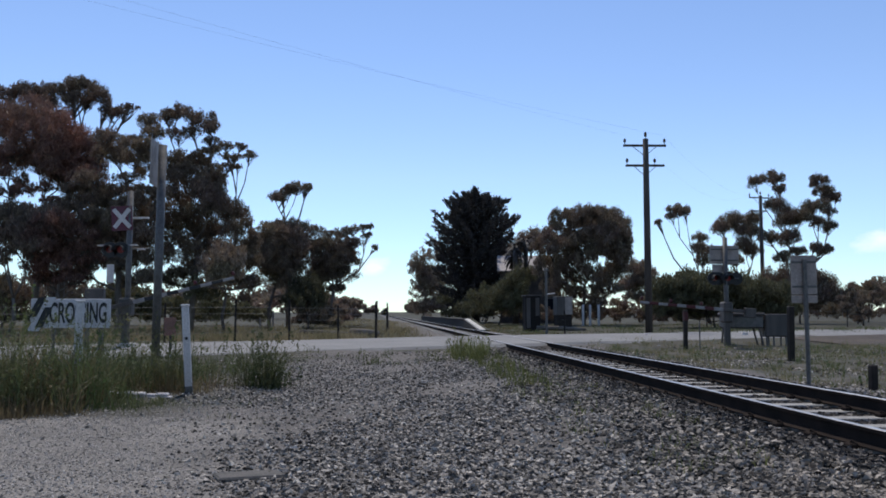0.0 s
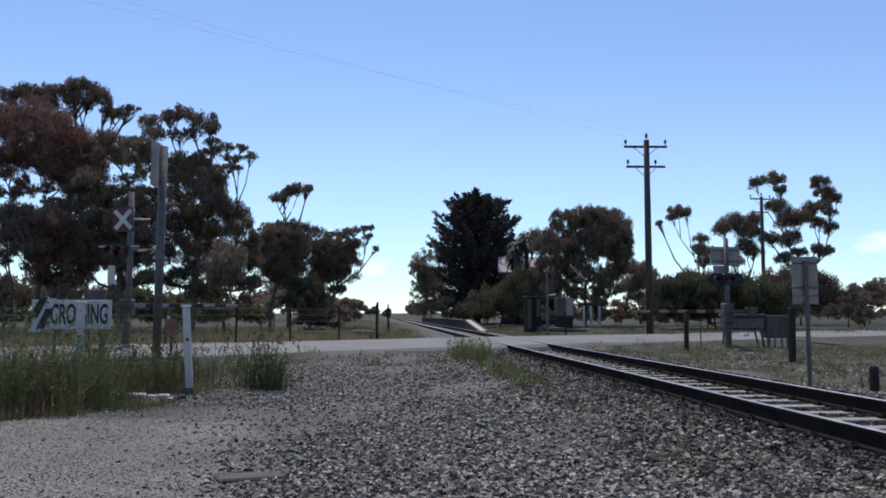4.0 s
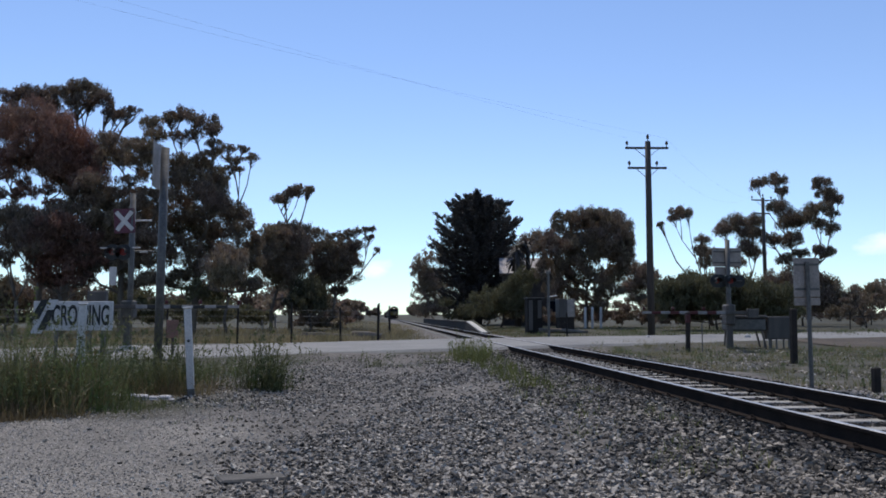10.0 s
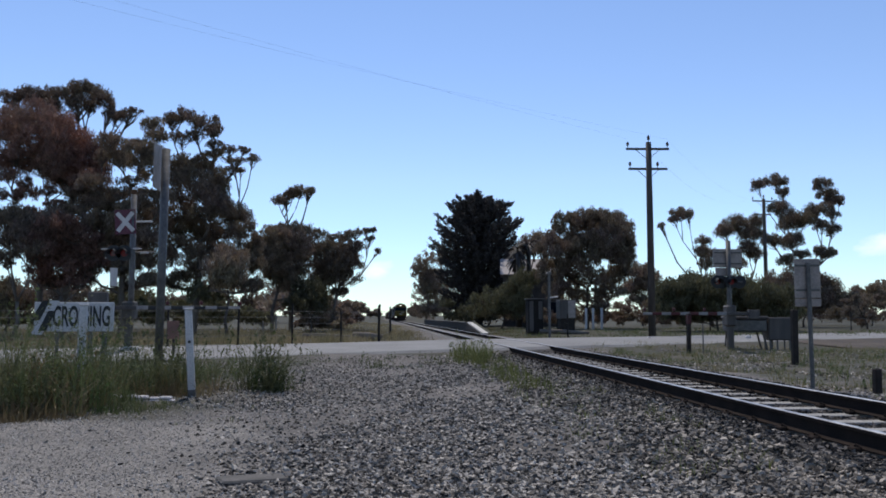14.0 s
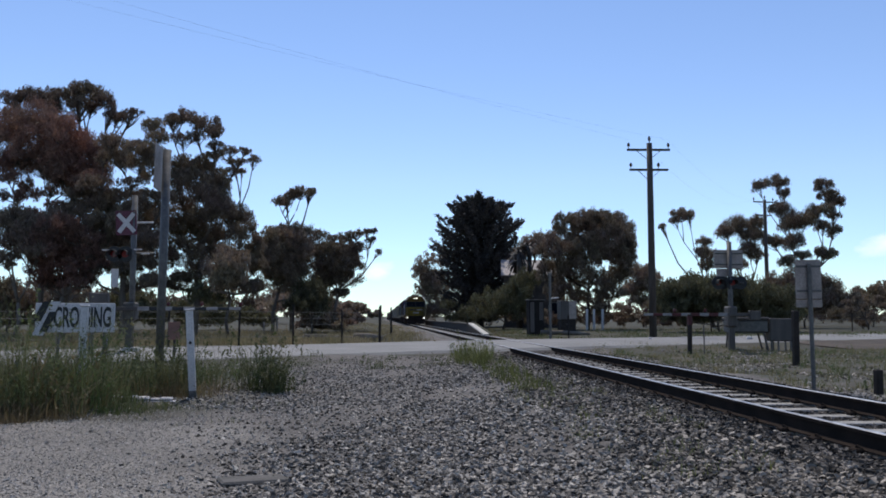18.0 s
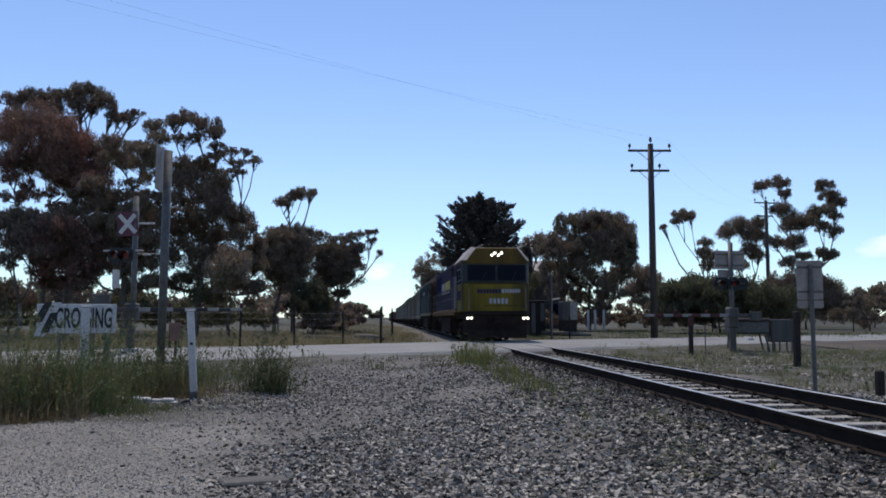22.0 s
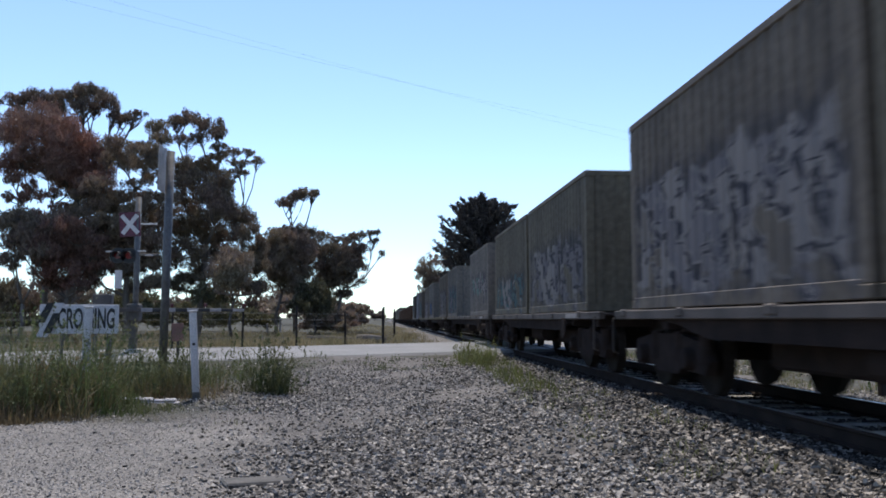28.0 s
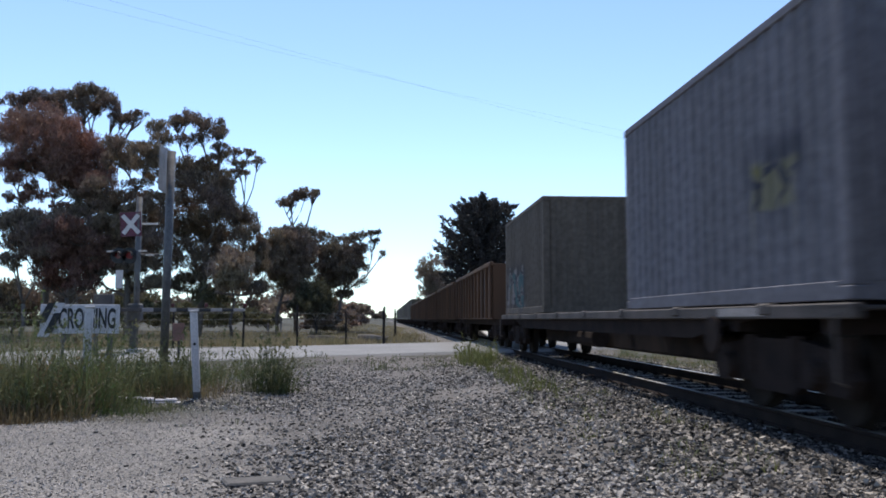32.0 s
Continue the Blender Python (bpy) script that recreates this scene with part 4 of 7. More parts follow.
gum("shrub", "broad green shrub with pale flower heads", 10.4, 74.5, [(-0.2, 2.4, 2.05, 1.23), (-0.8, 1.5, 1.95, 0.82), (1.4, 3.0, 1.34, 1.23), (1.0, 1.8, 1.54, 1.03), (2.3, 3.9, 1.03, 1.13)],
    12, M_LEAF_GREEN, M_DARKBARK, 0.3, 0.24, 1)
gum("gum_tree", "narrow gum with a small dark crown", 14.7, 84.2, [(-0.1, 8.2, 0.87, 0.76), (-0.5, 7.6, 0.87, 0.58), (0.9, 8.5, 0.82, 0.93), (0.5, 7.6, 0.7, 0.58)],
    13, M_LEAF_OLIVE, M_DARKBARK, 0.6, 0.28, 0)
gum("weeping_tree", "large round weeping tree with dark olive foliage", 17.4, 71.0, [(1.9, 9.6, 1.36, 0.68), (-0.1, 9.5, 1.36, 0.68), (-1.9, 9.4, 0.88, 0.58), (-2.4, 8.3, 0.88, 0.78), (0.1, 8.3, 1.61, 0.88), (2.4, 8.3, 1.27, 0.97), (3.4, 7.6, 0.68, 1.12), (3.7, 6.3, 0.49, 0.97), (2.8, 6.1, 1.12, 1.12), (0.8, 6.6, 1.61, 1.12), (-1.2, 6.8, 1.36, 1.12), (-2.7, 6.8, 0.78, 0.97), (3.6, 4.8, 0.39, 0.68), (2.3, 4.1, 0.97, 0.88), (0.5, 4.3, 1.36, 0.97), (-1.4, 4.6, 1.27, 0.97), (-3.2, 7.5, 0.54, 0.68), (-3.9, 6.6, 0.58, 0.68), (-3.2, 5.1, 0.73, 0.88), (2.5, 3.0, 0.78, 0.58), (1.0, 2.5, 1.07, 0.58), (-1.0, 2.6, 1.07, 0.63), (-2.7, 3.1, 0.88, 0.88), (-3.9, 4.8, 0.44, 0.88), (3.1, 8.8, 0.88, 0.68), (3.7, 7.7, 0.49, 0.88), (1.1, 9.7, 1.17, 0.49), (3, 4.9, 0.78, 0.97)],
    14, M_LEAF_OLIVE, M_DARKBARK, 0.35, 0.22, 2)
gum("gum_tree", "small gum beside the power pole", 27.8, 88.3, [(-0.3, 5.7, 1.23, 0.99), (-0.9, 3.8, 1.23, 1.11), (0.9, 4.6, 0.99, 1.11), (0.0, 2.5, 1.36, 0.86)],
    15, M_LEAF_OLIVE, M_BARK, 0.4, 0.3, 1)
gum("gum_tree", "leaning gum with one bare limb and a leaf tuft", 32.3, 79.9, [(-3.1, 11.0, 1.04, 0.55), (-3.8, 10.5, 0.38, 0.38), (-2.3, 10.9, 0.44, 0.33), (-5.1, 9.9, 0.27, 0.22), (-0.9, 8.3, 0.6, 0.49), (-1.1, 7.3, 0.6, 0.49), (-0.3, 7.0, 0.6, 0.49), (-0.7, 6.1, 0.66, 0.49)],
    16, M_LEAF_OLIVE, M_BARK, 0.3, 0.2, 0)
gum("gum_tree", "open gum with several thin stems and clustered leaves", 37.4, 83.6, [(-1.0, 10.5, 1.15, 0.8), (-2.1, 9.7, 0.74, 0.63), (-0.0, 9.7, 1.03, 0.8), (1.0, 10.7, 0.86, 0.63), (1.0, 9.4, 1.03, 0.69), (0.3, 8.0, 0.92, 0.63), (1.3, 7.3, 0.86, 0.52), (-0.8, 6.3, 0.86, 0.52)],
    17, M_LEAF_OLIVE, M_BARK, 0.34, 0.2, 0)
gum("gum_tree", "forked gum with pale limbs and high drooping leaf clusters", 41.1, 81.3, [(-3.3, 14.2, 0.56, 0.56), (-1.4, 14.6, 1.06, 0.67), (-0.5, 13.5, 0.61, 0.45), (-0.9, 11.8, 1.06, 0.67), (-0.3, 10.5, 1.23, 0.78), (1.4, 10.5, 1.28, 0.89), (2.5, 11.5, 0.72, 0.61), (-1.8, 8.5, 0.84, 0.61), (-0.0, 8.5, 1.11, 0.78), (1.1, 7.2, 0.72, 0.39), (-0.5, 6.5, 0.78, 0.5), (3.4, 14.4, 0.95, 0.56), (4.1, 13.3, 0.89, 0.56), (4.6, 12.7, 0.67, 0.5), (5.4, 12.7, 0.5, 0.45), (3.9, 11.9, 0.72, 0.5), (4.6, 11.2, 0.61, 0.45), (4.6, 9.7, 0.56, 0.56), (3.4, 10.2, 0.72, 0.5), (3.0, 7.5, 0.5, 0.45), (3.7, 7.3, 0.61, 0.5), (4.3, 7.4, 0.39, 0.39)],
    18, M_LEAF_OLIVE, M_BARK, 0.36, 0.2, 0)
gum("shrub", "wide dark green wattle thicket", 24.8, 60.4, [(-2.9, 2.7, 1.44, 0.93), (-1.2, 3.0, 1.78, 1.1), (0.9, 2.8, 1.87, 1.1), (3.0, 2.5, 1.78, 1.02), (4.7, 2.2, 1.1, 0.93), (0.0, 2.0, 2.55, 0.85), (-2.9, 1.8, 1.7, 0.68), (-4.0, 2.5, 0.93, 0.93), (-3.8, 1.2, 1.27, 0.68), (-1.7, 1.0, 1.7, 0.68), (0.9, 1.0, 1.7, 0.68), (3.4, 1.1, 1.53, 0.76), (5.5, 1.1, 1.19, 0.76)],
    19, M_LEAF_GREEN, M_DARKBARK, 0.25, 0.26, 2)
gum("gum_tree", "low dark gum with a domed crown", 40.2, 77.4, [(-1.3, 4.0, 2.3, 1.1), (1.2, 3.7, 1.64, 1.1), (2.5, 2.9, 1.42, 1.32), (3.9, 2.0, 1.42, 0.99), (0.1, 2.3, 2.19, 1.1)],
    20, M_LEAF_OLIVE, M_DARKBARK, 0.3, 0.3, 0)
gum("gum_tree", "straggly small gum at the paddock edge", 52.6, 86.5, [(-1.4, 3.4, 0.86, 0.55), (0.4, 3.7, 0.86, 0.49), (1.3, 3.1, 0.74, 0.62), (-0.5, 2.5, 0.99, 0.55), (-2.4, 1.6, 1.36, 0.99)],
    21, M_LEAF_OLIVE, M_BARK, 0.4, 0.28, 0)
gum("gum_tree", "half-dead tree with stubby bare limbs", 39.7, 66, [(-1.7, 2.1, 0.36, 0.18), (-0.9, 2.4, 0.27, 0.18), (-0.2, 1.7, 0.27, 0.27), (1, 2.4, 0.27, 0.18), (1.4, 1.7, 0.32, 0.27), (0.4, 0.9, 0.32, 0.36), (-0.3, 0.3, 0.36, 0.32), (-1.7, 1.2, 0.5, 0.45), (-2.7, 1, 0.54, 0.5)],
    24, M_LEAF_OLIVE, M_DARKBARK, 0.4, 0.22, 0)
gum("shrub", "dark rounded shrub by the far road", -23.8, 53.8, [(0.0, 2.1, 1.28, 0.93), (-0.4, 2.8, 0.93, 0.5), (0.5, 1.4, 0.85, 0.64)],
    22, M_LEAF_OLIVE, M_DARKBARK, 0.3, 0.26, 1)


def pine(x, y, high, wide):
    """A dense dark conifer whose upswept boughs show at the edge."""
    rng = np.random.default_rng(31)
    base = ground_z(x, y)
    tree = thing("pine_tree", "dense dark conifer with upswept boughs", "tree", pose(x, y, base))
    wood = Mesh().tube([(0, 0, -0.2), (0.1, 0, high * 0.5), (0, 0, high * 0.97)], [0.45, 0.28, 0.04], 10)
    P = []
    n = 330
    for i in range(n):
        k = (i + 0.5) / n
        z = high * (0.05 + 0.88 * k)
        half = wide * 0.5 * (min(1.0, 0.80 + 0.5 * k) if k < 0.45 else math.cos((k - 0.45) / 0.60 * 1.5) ** 0.75)
        a = i * 2.39996 + rng.uniform(-0.3, 0.3)
        r = half * (rng.uniform(0.82, 1.05) if i % 4 else rng.uniform(1.05, 1.25))
        e = Vector((math.cos(a) * r, math.sin(a) * r, z + r * (rng.uniform(0.18, 0.42) if i % 4 else rng.uniform(0.4, 0.62))))
        s = Vector((0, 0, max(0.4, z - 0.1)))
        mid = s.lerp(e, 0.55) + Vector((0, 0, -0.12 * r))
        wood.tube([s, mid, e], [0.06, 0.04, 0.012], 4)
        m = 150
        f = rng.random(m) ** 0.6
        pts = np.array([(s.lerp(mid, q / 0.55) if q < 0.55 else mid.lerp(e, (q - 0.55) / 0.45))[:] for q in f])
        sp = (0.10 + 0.34 * (1 - f))[:, None]
        pts += rng.normal(size=(m, 3)) * sp
        ax = np.array((e - mid).normalized()) + rng.normal(size=(m, 3)) * 0.45
        ax /= np.linalg.norm(ax, axis=1)[:, None]
        sd = np.cross(ax, rng.normal(size=(m, 3)))
        sd /= np.linalg.norm(sd, axis=1)[:, None]
        L = rng.uniform(0.28, 0.6, (m, 1))
        P.append(np.stack([pts - ax * L * 0.5, pts + sd * 0.075, pts + ax * L * 0.5, pts - sd * 0.075], 1).reshape(-1, 3))
    part("trunk", wood, M_DARKBARK, tree, smooth=True)
    V = np.concatenate(P)
    soup("crown", V, np.arange(len(V)).reshape(-1, 4), M_LEAF_PINE, tree)


def grass(name, label, tufts, low, high, material, seed, blades=40, width=0.006, spread=0.16, seeds=0.0, leaves=0):
    """Shaggy tufts of bent blades that lean outwards, as one patch; tufts: their middles."""
    rng = np.random.default_rng(seed)
    c = np.array(tufts)
    grow = rng.uniform(0.3, 1.0, len(c))
    many = rng.integers(int(blades * 0.5), int(blades * 1.4) + 1, len(c))
    idx = np.repeat(np.arange(len(c)), many)
    n = len(idx)
    size = spread * (0.5 + 0.7 * grow[idx])[:, None]
    o = rng.normal(size=(n, 2)) * size
    xy = c[idx] + o
    z = np.array([ground_z(x, y) for x, y in c])[idx] - 0.02
    p = np.concatenate([xy, z[:, None]], 1)
    h = (rng.uniform(low, high, n) * grow[idx] * np.exp(-0.25 * (o ** 2).sum(1) / size[:, 0] ** 2))[:, None]
    out = np.concatenate([o / size * 0.16 + rng.normal(size=(n, 2)) * 0.17, np.zeros((n, 1))], 1)
    b = rng.uniform(0, 6.28, n)
    sd = np.stack([np.cos(b), np.sin(b), np.zeros(n)], 1) * (width * rng.uniform(0.6, 1.5, (n, 1)))
    up = np.array((0, 0, 1.0))
    m = p + out * h * 0.4 + up * h * 0.55
    t = p + out * h * 1.5 + up * h * (1 - 0.35 * np.linalg.norm(out, axis=1)[:, None])
    V = np.concatenate([np.stack([p - sd, p + sd, m + sd * 0.8, m - sd * 0.8], 1), np.stack([m - sd * 0.8, m + sd * 0.8, t + sd * 0.12, t - sd * 0.12], 1)]).reshape(-1, 3)
    if seeds:
        k = rng.random(n) < seeds
        q = (t[k][:, None, :] + rng.normal(size=(int(k.sum()), 9, 3)) * (0.014, 0.014, 0.05)).reshape(-1, 3)
        w = rng.normal(size=(len(q), 3)) * 0.010
        u = rng.normal(size=(len(q), 3)) * 0.012 + (0, 0, 0.014)
        V = np.concatenate([V, np.stack([q - u, q + w, q + u, q - w], 1).reshape(-1, 3)])
    if leaves:
        f = rng.uniform(0.1, 1.0, (n, leaves, 1))
        q = np.where(f < 0.55, p[:, None] + (m - p)[:, None] * f / 0.55, m[:, None] + (t - m)[:, None] * (f - 0.55) / 0.45).reshape(-1, 3)
        a = rng.normal(size=(len(q), 3)) * (1, 1, 0.5) + (0, 0, 0.5)
        a *= rng.uniform(0.02, 0.06, (len(q), 1)) / np.linalg.norm(a, axis=1)[:, None]
        w = np.cross(a, rng.normal(size=(len(q), 3)))
        w *= 0.009 / (np.linalg.norm(w, axis=1)[:, None] + 1e-9)
        V = np.concatenate([V, np.stack([q, q + a * 0.5 + w, q + a, q + a * 0.5 - w], 1).reshape(-1, 3)])
    soup(name, V, np.arange(len(V)).reshape(-1, 4), material, label=label, category="grass", kind="stuff")


def patch(rng, n, x0, x1, y0, y1):
    """Tuft middles spread over an uneven stretch of ground."""
    got = []
    while len(got) < n:
        x, y = rng.uniform(x0, x1), rng.uniform(y0, y1)
        if noise.noise((x * 0.9, y * 0.6, 11)) > -0.25 + 0.5 * rng.random() - 0.25:
            got.append((x, y))
    return got


rng = np.random.default_rng(77)
grass("long_grass", "tall leafy green weeds round a culvert", patch(rng, 95, -7.2, -3.85, 10.7, 12.5), 1.25, 1.9, M_GRASS, 1, 30, width=0.005, spread=0.17, seeds=0.1, leaves=7)
grass("long_grass", "straw-coloured grass mixed into the tall weeds", patch(rng, 22, -7.2, -3.6, 10.5, 12.0), 0.7, 1.5, M_GRASS_STRAW, 12, 24, spread=0.16, seeds=0.15, leaves=2)
grass("long_grass", "dry matted grass at the foot of tall weeds", patch(rng, 70, -7.0, -3.75, 10.15, 10.8), 0.15, 0.5, M_GRASS_STRAW, 18, 40, spread=0.16)
grass("long_grass", "low green tuft in front of a culvert", patch(rng, 16, -3.75, -2.95, 10.9, 12.0), 0.1, 0.32, M_GRASS, 3, 40, spread=0.12)
grass("long_grass", "tall weeds by the white marker posts", patch(rng, 46, -5.0, -2.95, 13.2, 15.2), 0.85, 1.65, M_GRASS, 2, 20, width=0.005, spread=0.13, seeds=0.3, leaves=6)
grass("long_grass", "thin grass growing over a culvert wall", patch(rng, 16, -4.4, -3.15, 12.3, 12.62), 0.12, 0.42, M_GRASS, 21, 16, spread=0.1)
grass("long_grass", "low straw grass behind a culvert", patch(rng, 40, -4.8, -2.8, 12.9, 14.6), 0.2, 0.6, M_GRASS_STRAW, 19, 30, spread=0.14)
grass("long_grass", "lone tuft of tall weeds in gravel", patch(rng, 12, -2.45, -1.8, 14.0, 14.6), 0.8, 1.35, M_GRASS, 4, 26, width=0.005, spread=0.13, seeds=0.35, leaves=6)
grass("long_grass", "weeds along the road's verge", patch(rng, 80, -10, -2.9, 15.4, 18.8), 0.25, 0.7, M_GRASS, 5, 30, spread=0.2, seeds=0.2)
grass("green_grass", "fresh green grass clump at the end of the ballast", patch(rng, 36, 1.95, 2.9, 20.5, 25.4), 0.45, 1.0, M_GRASS_GREEN, 6, 26, spread=0.12, seeds=0.1)
grass("green_grass", "green grass trailing along the ballast", patch(rng, 48, 2.15, 2.75, 13.2, 21.5), 0.2, 0.55, M_GRASS_GREEN, 20, 20, spread=0.1, seeds=0.05)
grass("green_grass", "sparse green weeds in the ballast", patch(rng, 110, 1.9, 3.4, 6.0, 15), 0.06, 0.24, M_GRASS_GREEN, 7, 12, width=0.004, spread=0.1)
grass("green_grass", "low weeds at the road's edge", patch(rng, 22, -2.2, 1.8, 19.5, 23.4), 0.08, 0.34, M_GRASS, 8, 26, spread=0.18, seeds=0.1)
grass("green_grass", "small weeds at the gravel's edge", patch(rng, 30, -3.2, -1.2, 9.2, 12.5), 0.03, 0.12, M_GRASS_GREEN, 13, 14, width=0.004, spread=0.08)
grass("verge_grass", "sparse short grass between track and road", patch(rng, 1100, 6.9, 20, 9, 31), 0.06, 0.3, M_GRASS_DRY, 9, 22, width=0.006, spread=0.2)
grass("verge_grass", "short green weeds between track and road", patch(rng, 420, 6.8, 17, 9, 29), 0.08, 0.36, M_GRASS, 17, 24, width=0.006, spread=0.16, seeds=0.05)
grass("paddock_grass", "dry paddock grass behind a wire fence", patch(rng, 800, -30, 2.0, 36, 64), 0.25, 0.7, M_PADDOCK, 10, 32, width=0.014, spread=0.5)
grass("paddock_grass", "taller weeds along the paddock fence", patch(rng, 120, -14, 0.5, 35.6, 41), 0.3, 0.9, M_PADDOCK, 14, 40, width=0.012, spread=0.35)
grass("platform_grass", "short dull grass on the old platform", patch(rng, 190, 7.0, 10.5, 46, 80), 0.1, 0.3, M_GRASS_DRY, 15, 26, width=0.012, spread=0.3)
grass("paddock_grass", "rough grass along the line", patch(rng, 200, -6, 2.0, 60, 130), 0.2, 0.5, M_PADDOCK, 16, 30, width=0.02, spread=0.8)
grass("paddock_grass", "green and dry grass beyond the road", patch(rng, 300, 7, 32, 41, 72), 0.12, 0.4, M_GRASS, 11, 30, width=0.016, spread=0.5)

pine(10.7, 95, 15.6, 10.3)


# ---- roadside and crossing ----
def marker_post(x, y, high, lean):
    p = thing("marker_post", "white painted square timber marker post in grass", "post", pose(x, y, ground_z(x, y), 0, lean, 8), group="white posts at the culvert")
    part("post", Mesh().box(-0.055, 0.055, -0.055, 0.055, -0.3, high, 0.012), M_WHITEPAINT, p)
    part("cap", Mesh().box(-0.066, 0.066, -0.066, 0.066, high, high + 0.035, 0.012), M_WHITEPAINT, p)
    part("reflector", Mesh().tube([(0.0, -0.056, high - 0.5), (0.0, -0.062, high - 0.5)], 0.024, 12), M_BLACKPAINT, p, "small round dark reflector")
    part("base_band", Mesh().box(-0.058, 0.058, -0.058, 0.058, -0.2, 0.12, 0.01), M_STEEL, p)


marker_post(-3.03, 13.28, 1.36, -3.6)
marker_post(-4.63, 12.95, 1.40, 1.0)
cul = thing("culvert_headwall", "low whitewashed concrete culvert headwall in grass", "culvert", pose(-3.65, 12.75, -0.30, 0, 0, -3))
part("wall", Mesh().box(-0.75, 0.5, -0.09, 0.09, -0.2, 0.02, 0.02), M_BOARD, cul)
x = -0.75
for k in range(9):
    w = random.uniform(0.08, 0.2)
    part("broken_coping", Mesh().box(x, min(x + w, 0.5), -0.085 + random.uniform(0, 0.03), 0.085, 0.021, random.uniform(0.05, 0.1), 0.02), M_BOARD, cul)
    x += w + 0.006
    if x > 0.42:
        break
slab = thing("concrete_slab", "flat grey concrete slab lying in gravel", "slab", pose(-1.02, 6.55, ground_z(-1.0, 6.5) + 0.006, 0, 2, 22))
part("slab", Mesh().box(-0.26, 0.26, -0.13, 0.13, -0.06, 0.02, 0.015), M_DARKSLAB, slab)

# the long board that carries the word
sb = thing("crossing_sign", "white warning board lettered CROSSING with black slanted stripes", "sign", pose(-5.25, 14.4, 0.955, 0, 0, 5))
part("board", Mesh().box(-0.66, 0.62, -0.012, 0.012, -0.25, 0.245, 0.008), M_BOARD, sb)
part("cross_arm", Mesh().prism([(-0.70, -0.30), (-0.52, -0.30), (-0.26, 0.27), (-0.42, 0.27)], -0.032, -0.014), M_BOARD, sb, "white slanted cross arm with black bars")
part("stripe", Mesh().prism([(-0.58, -0.24), (-0.46, -0.24), (-0.31, 0.1), (-0.43, 0.1)], -0.040, -0.034), M_BLACKPAINT, sb)
part("stripe", Mesh().prism([(-0.70, -0.06), (-0.56, -0.06), (-0.41, 0.27), (-0.53, 0.27)], -0.040, -0.034), M_BLACKPAINT, sb)
words("CROSSING", 0.47, M_BLACKPAINT, sb, pose(0.10, -0.016, -0.01, 90, 0, 0) @ Matrix.Diagonal((0.41, 1.0, 1.0, 1.0)), "black capital letters")
for dx in (-0.3, 0.45):
    part("leg", Mesh().tube([(dx, 0.045, -1.45), (dx, 0.045, 0.24)], 0.03, 10), M_STEEL, sb)

# the steel pole that carries a board seen edge-on
sp = thing("sign_pole", "tall grey steel pole with a road sign seen from its edge", "sign", pose(-4.66, 17.37, ground_z(-4.7, 17.4), 0, 0.6, 0))
part("pole", Mesh().tube([(0, 0, -0.3), (0, 0, 4.72)], 0.085, 16), M_STEEL, sp, smooth=True)
bd = part("sign_board", Mesh().box(-0.42, 0.42, -0.012, 0.012, 3.87, 4.82, 0.01), M_SIGNBACK, sp, "bare aluminium sign back", at=pose(-0.17, 0.10, 0, 0, 0, 92))
part("rail", Mesh().box(-0.42, 0.42, 0.012, 0.045, 4.0, 4.04), M_STEEL, bd)
part("rail", Mesh().box(-0.42, 0.42, 0.012, 0.045, 4.54, 4.58), M_STEEL, bd)


def light_unit(parent, x, y, z, lit, face, name="lamp"):
    """A round black backboard with hood and red lens; face -1 looks to the camera's side."""
    b = part(name, Mesh().tube([(x, y, z), (x, y + face * 0.03, z)], 0.24, 24), M_BLACKPAINT, parent, "round black backboard with red lens")
    ring = []
    for k in range(19):
        a = math.pi * (-0.1 + 1.2 * k / 18)
        ring.append((x + 0.125 * math.cos(a), z + 0.125 * math.sin(a)))
    inner = [(x + (p - x) * 0.93, z + (q - z) * 0.93) for p, q in ring[::-1]]
    part("hood", Mesh().prism(ring + inner, y + face * 0.03, y + face * 0.3), M_BLACKPAINT, b)
    part("lens", Mesh().tube([(x, y + face * 0.03, z), (x, y + face * 0.055, z)], 0.10, 20), M_LENS if lit else M_LENSOFF, b)


def boom(name, parent, length, way, z, material2, tip):
    """The swinging pole; its own origin is the pivot."""
    arm = part(name, Mesh().box(-0.02, 0.02, -0.02, 0.02, -0.02, 0.02), M_STEEL, parent, "striped boom lowered across the road", at=pose(0, -0.28, z))
    n = 9
    for k in range(n):
        a, b = 0.25 + (length - 0.25) * k / n, 0.25 + (length - 0.25) * (k + 1) / n
        x0, x1 = sorted((way * a, way * b))
        part("boom_section", Mesh().box(x0, x1, -0.025, 0.025, -0.062 + 0.02 * k / n, 0.062 - 0.02 * k / n, 0.01), (M_BOOMWHITE, material2)[k % 2], arm)
    x0, x1 = sorted((way * -0.9, way * 0.25))
    part("counterweight_arm", Mesh().box(x0, x1, -0.03, 0.03, -0.06, 0.06, 0.01), M_GREYBOX, arm)
    x0, x1 = sorted((way * -0.95, way * -0.55))
    part("counterweight", Mesh().box(x0, x1, -0.09, 0.09, -0.2, 0.14, 0.02), M_GREYBOX, arm)
    for k in tip:
        x = way * length * k
        part("boom_lamp", Mesh().box(x - 0.05, x + 0.05, -0.04, 0.04, 0.08, 0.2, 0.02), M_REDPAINT, arm, "small red boom lamp")
    return arm


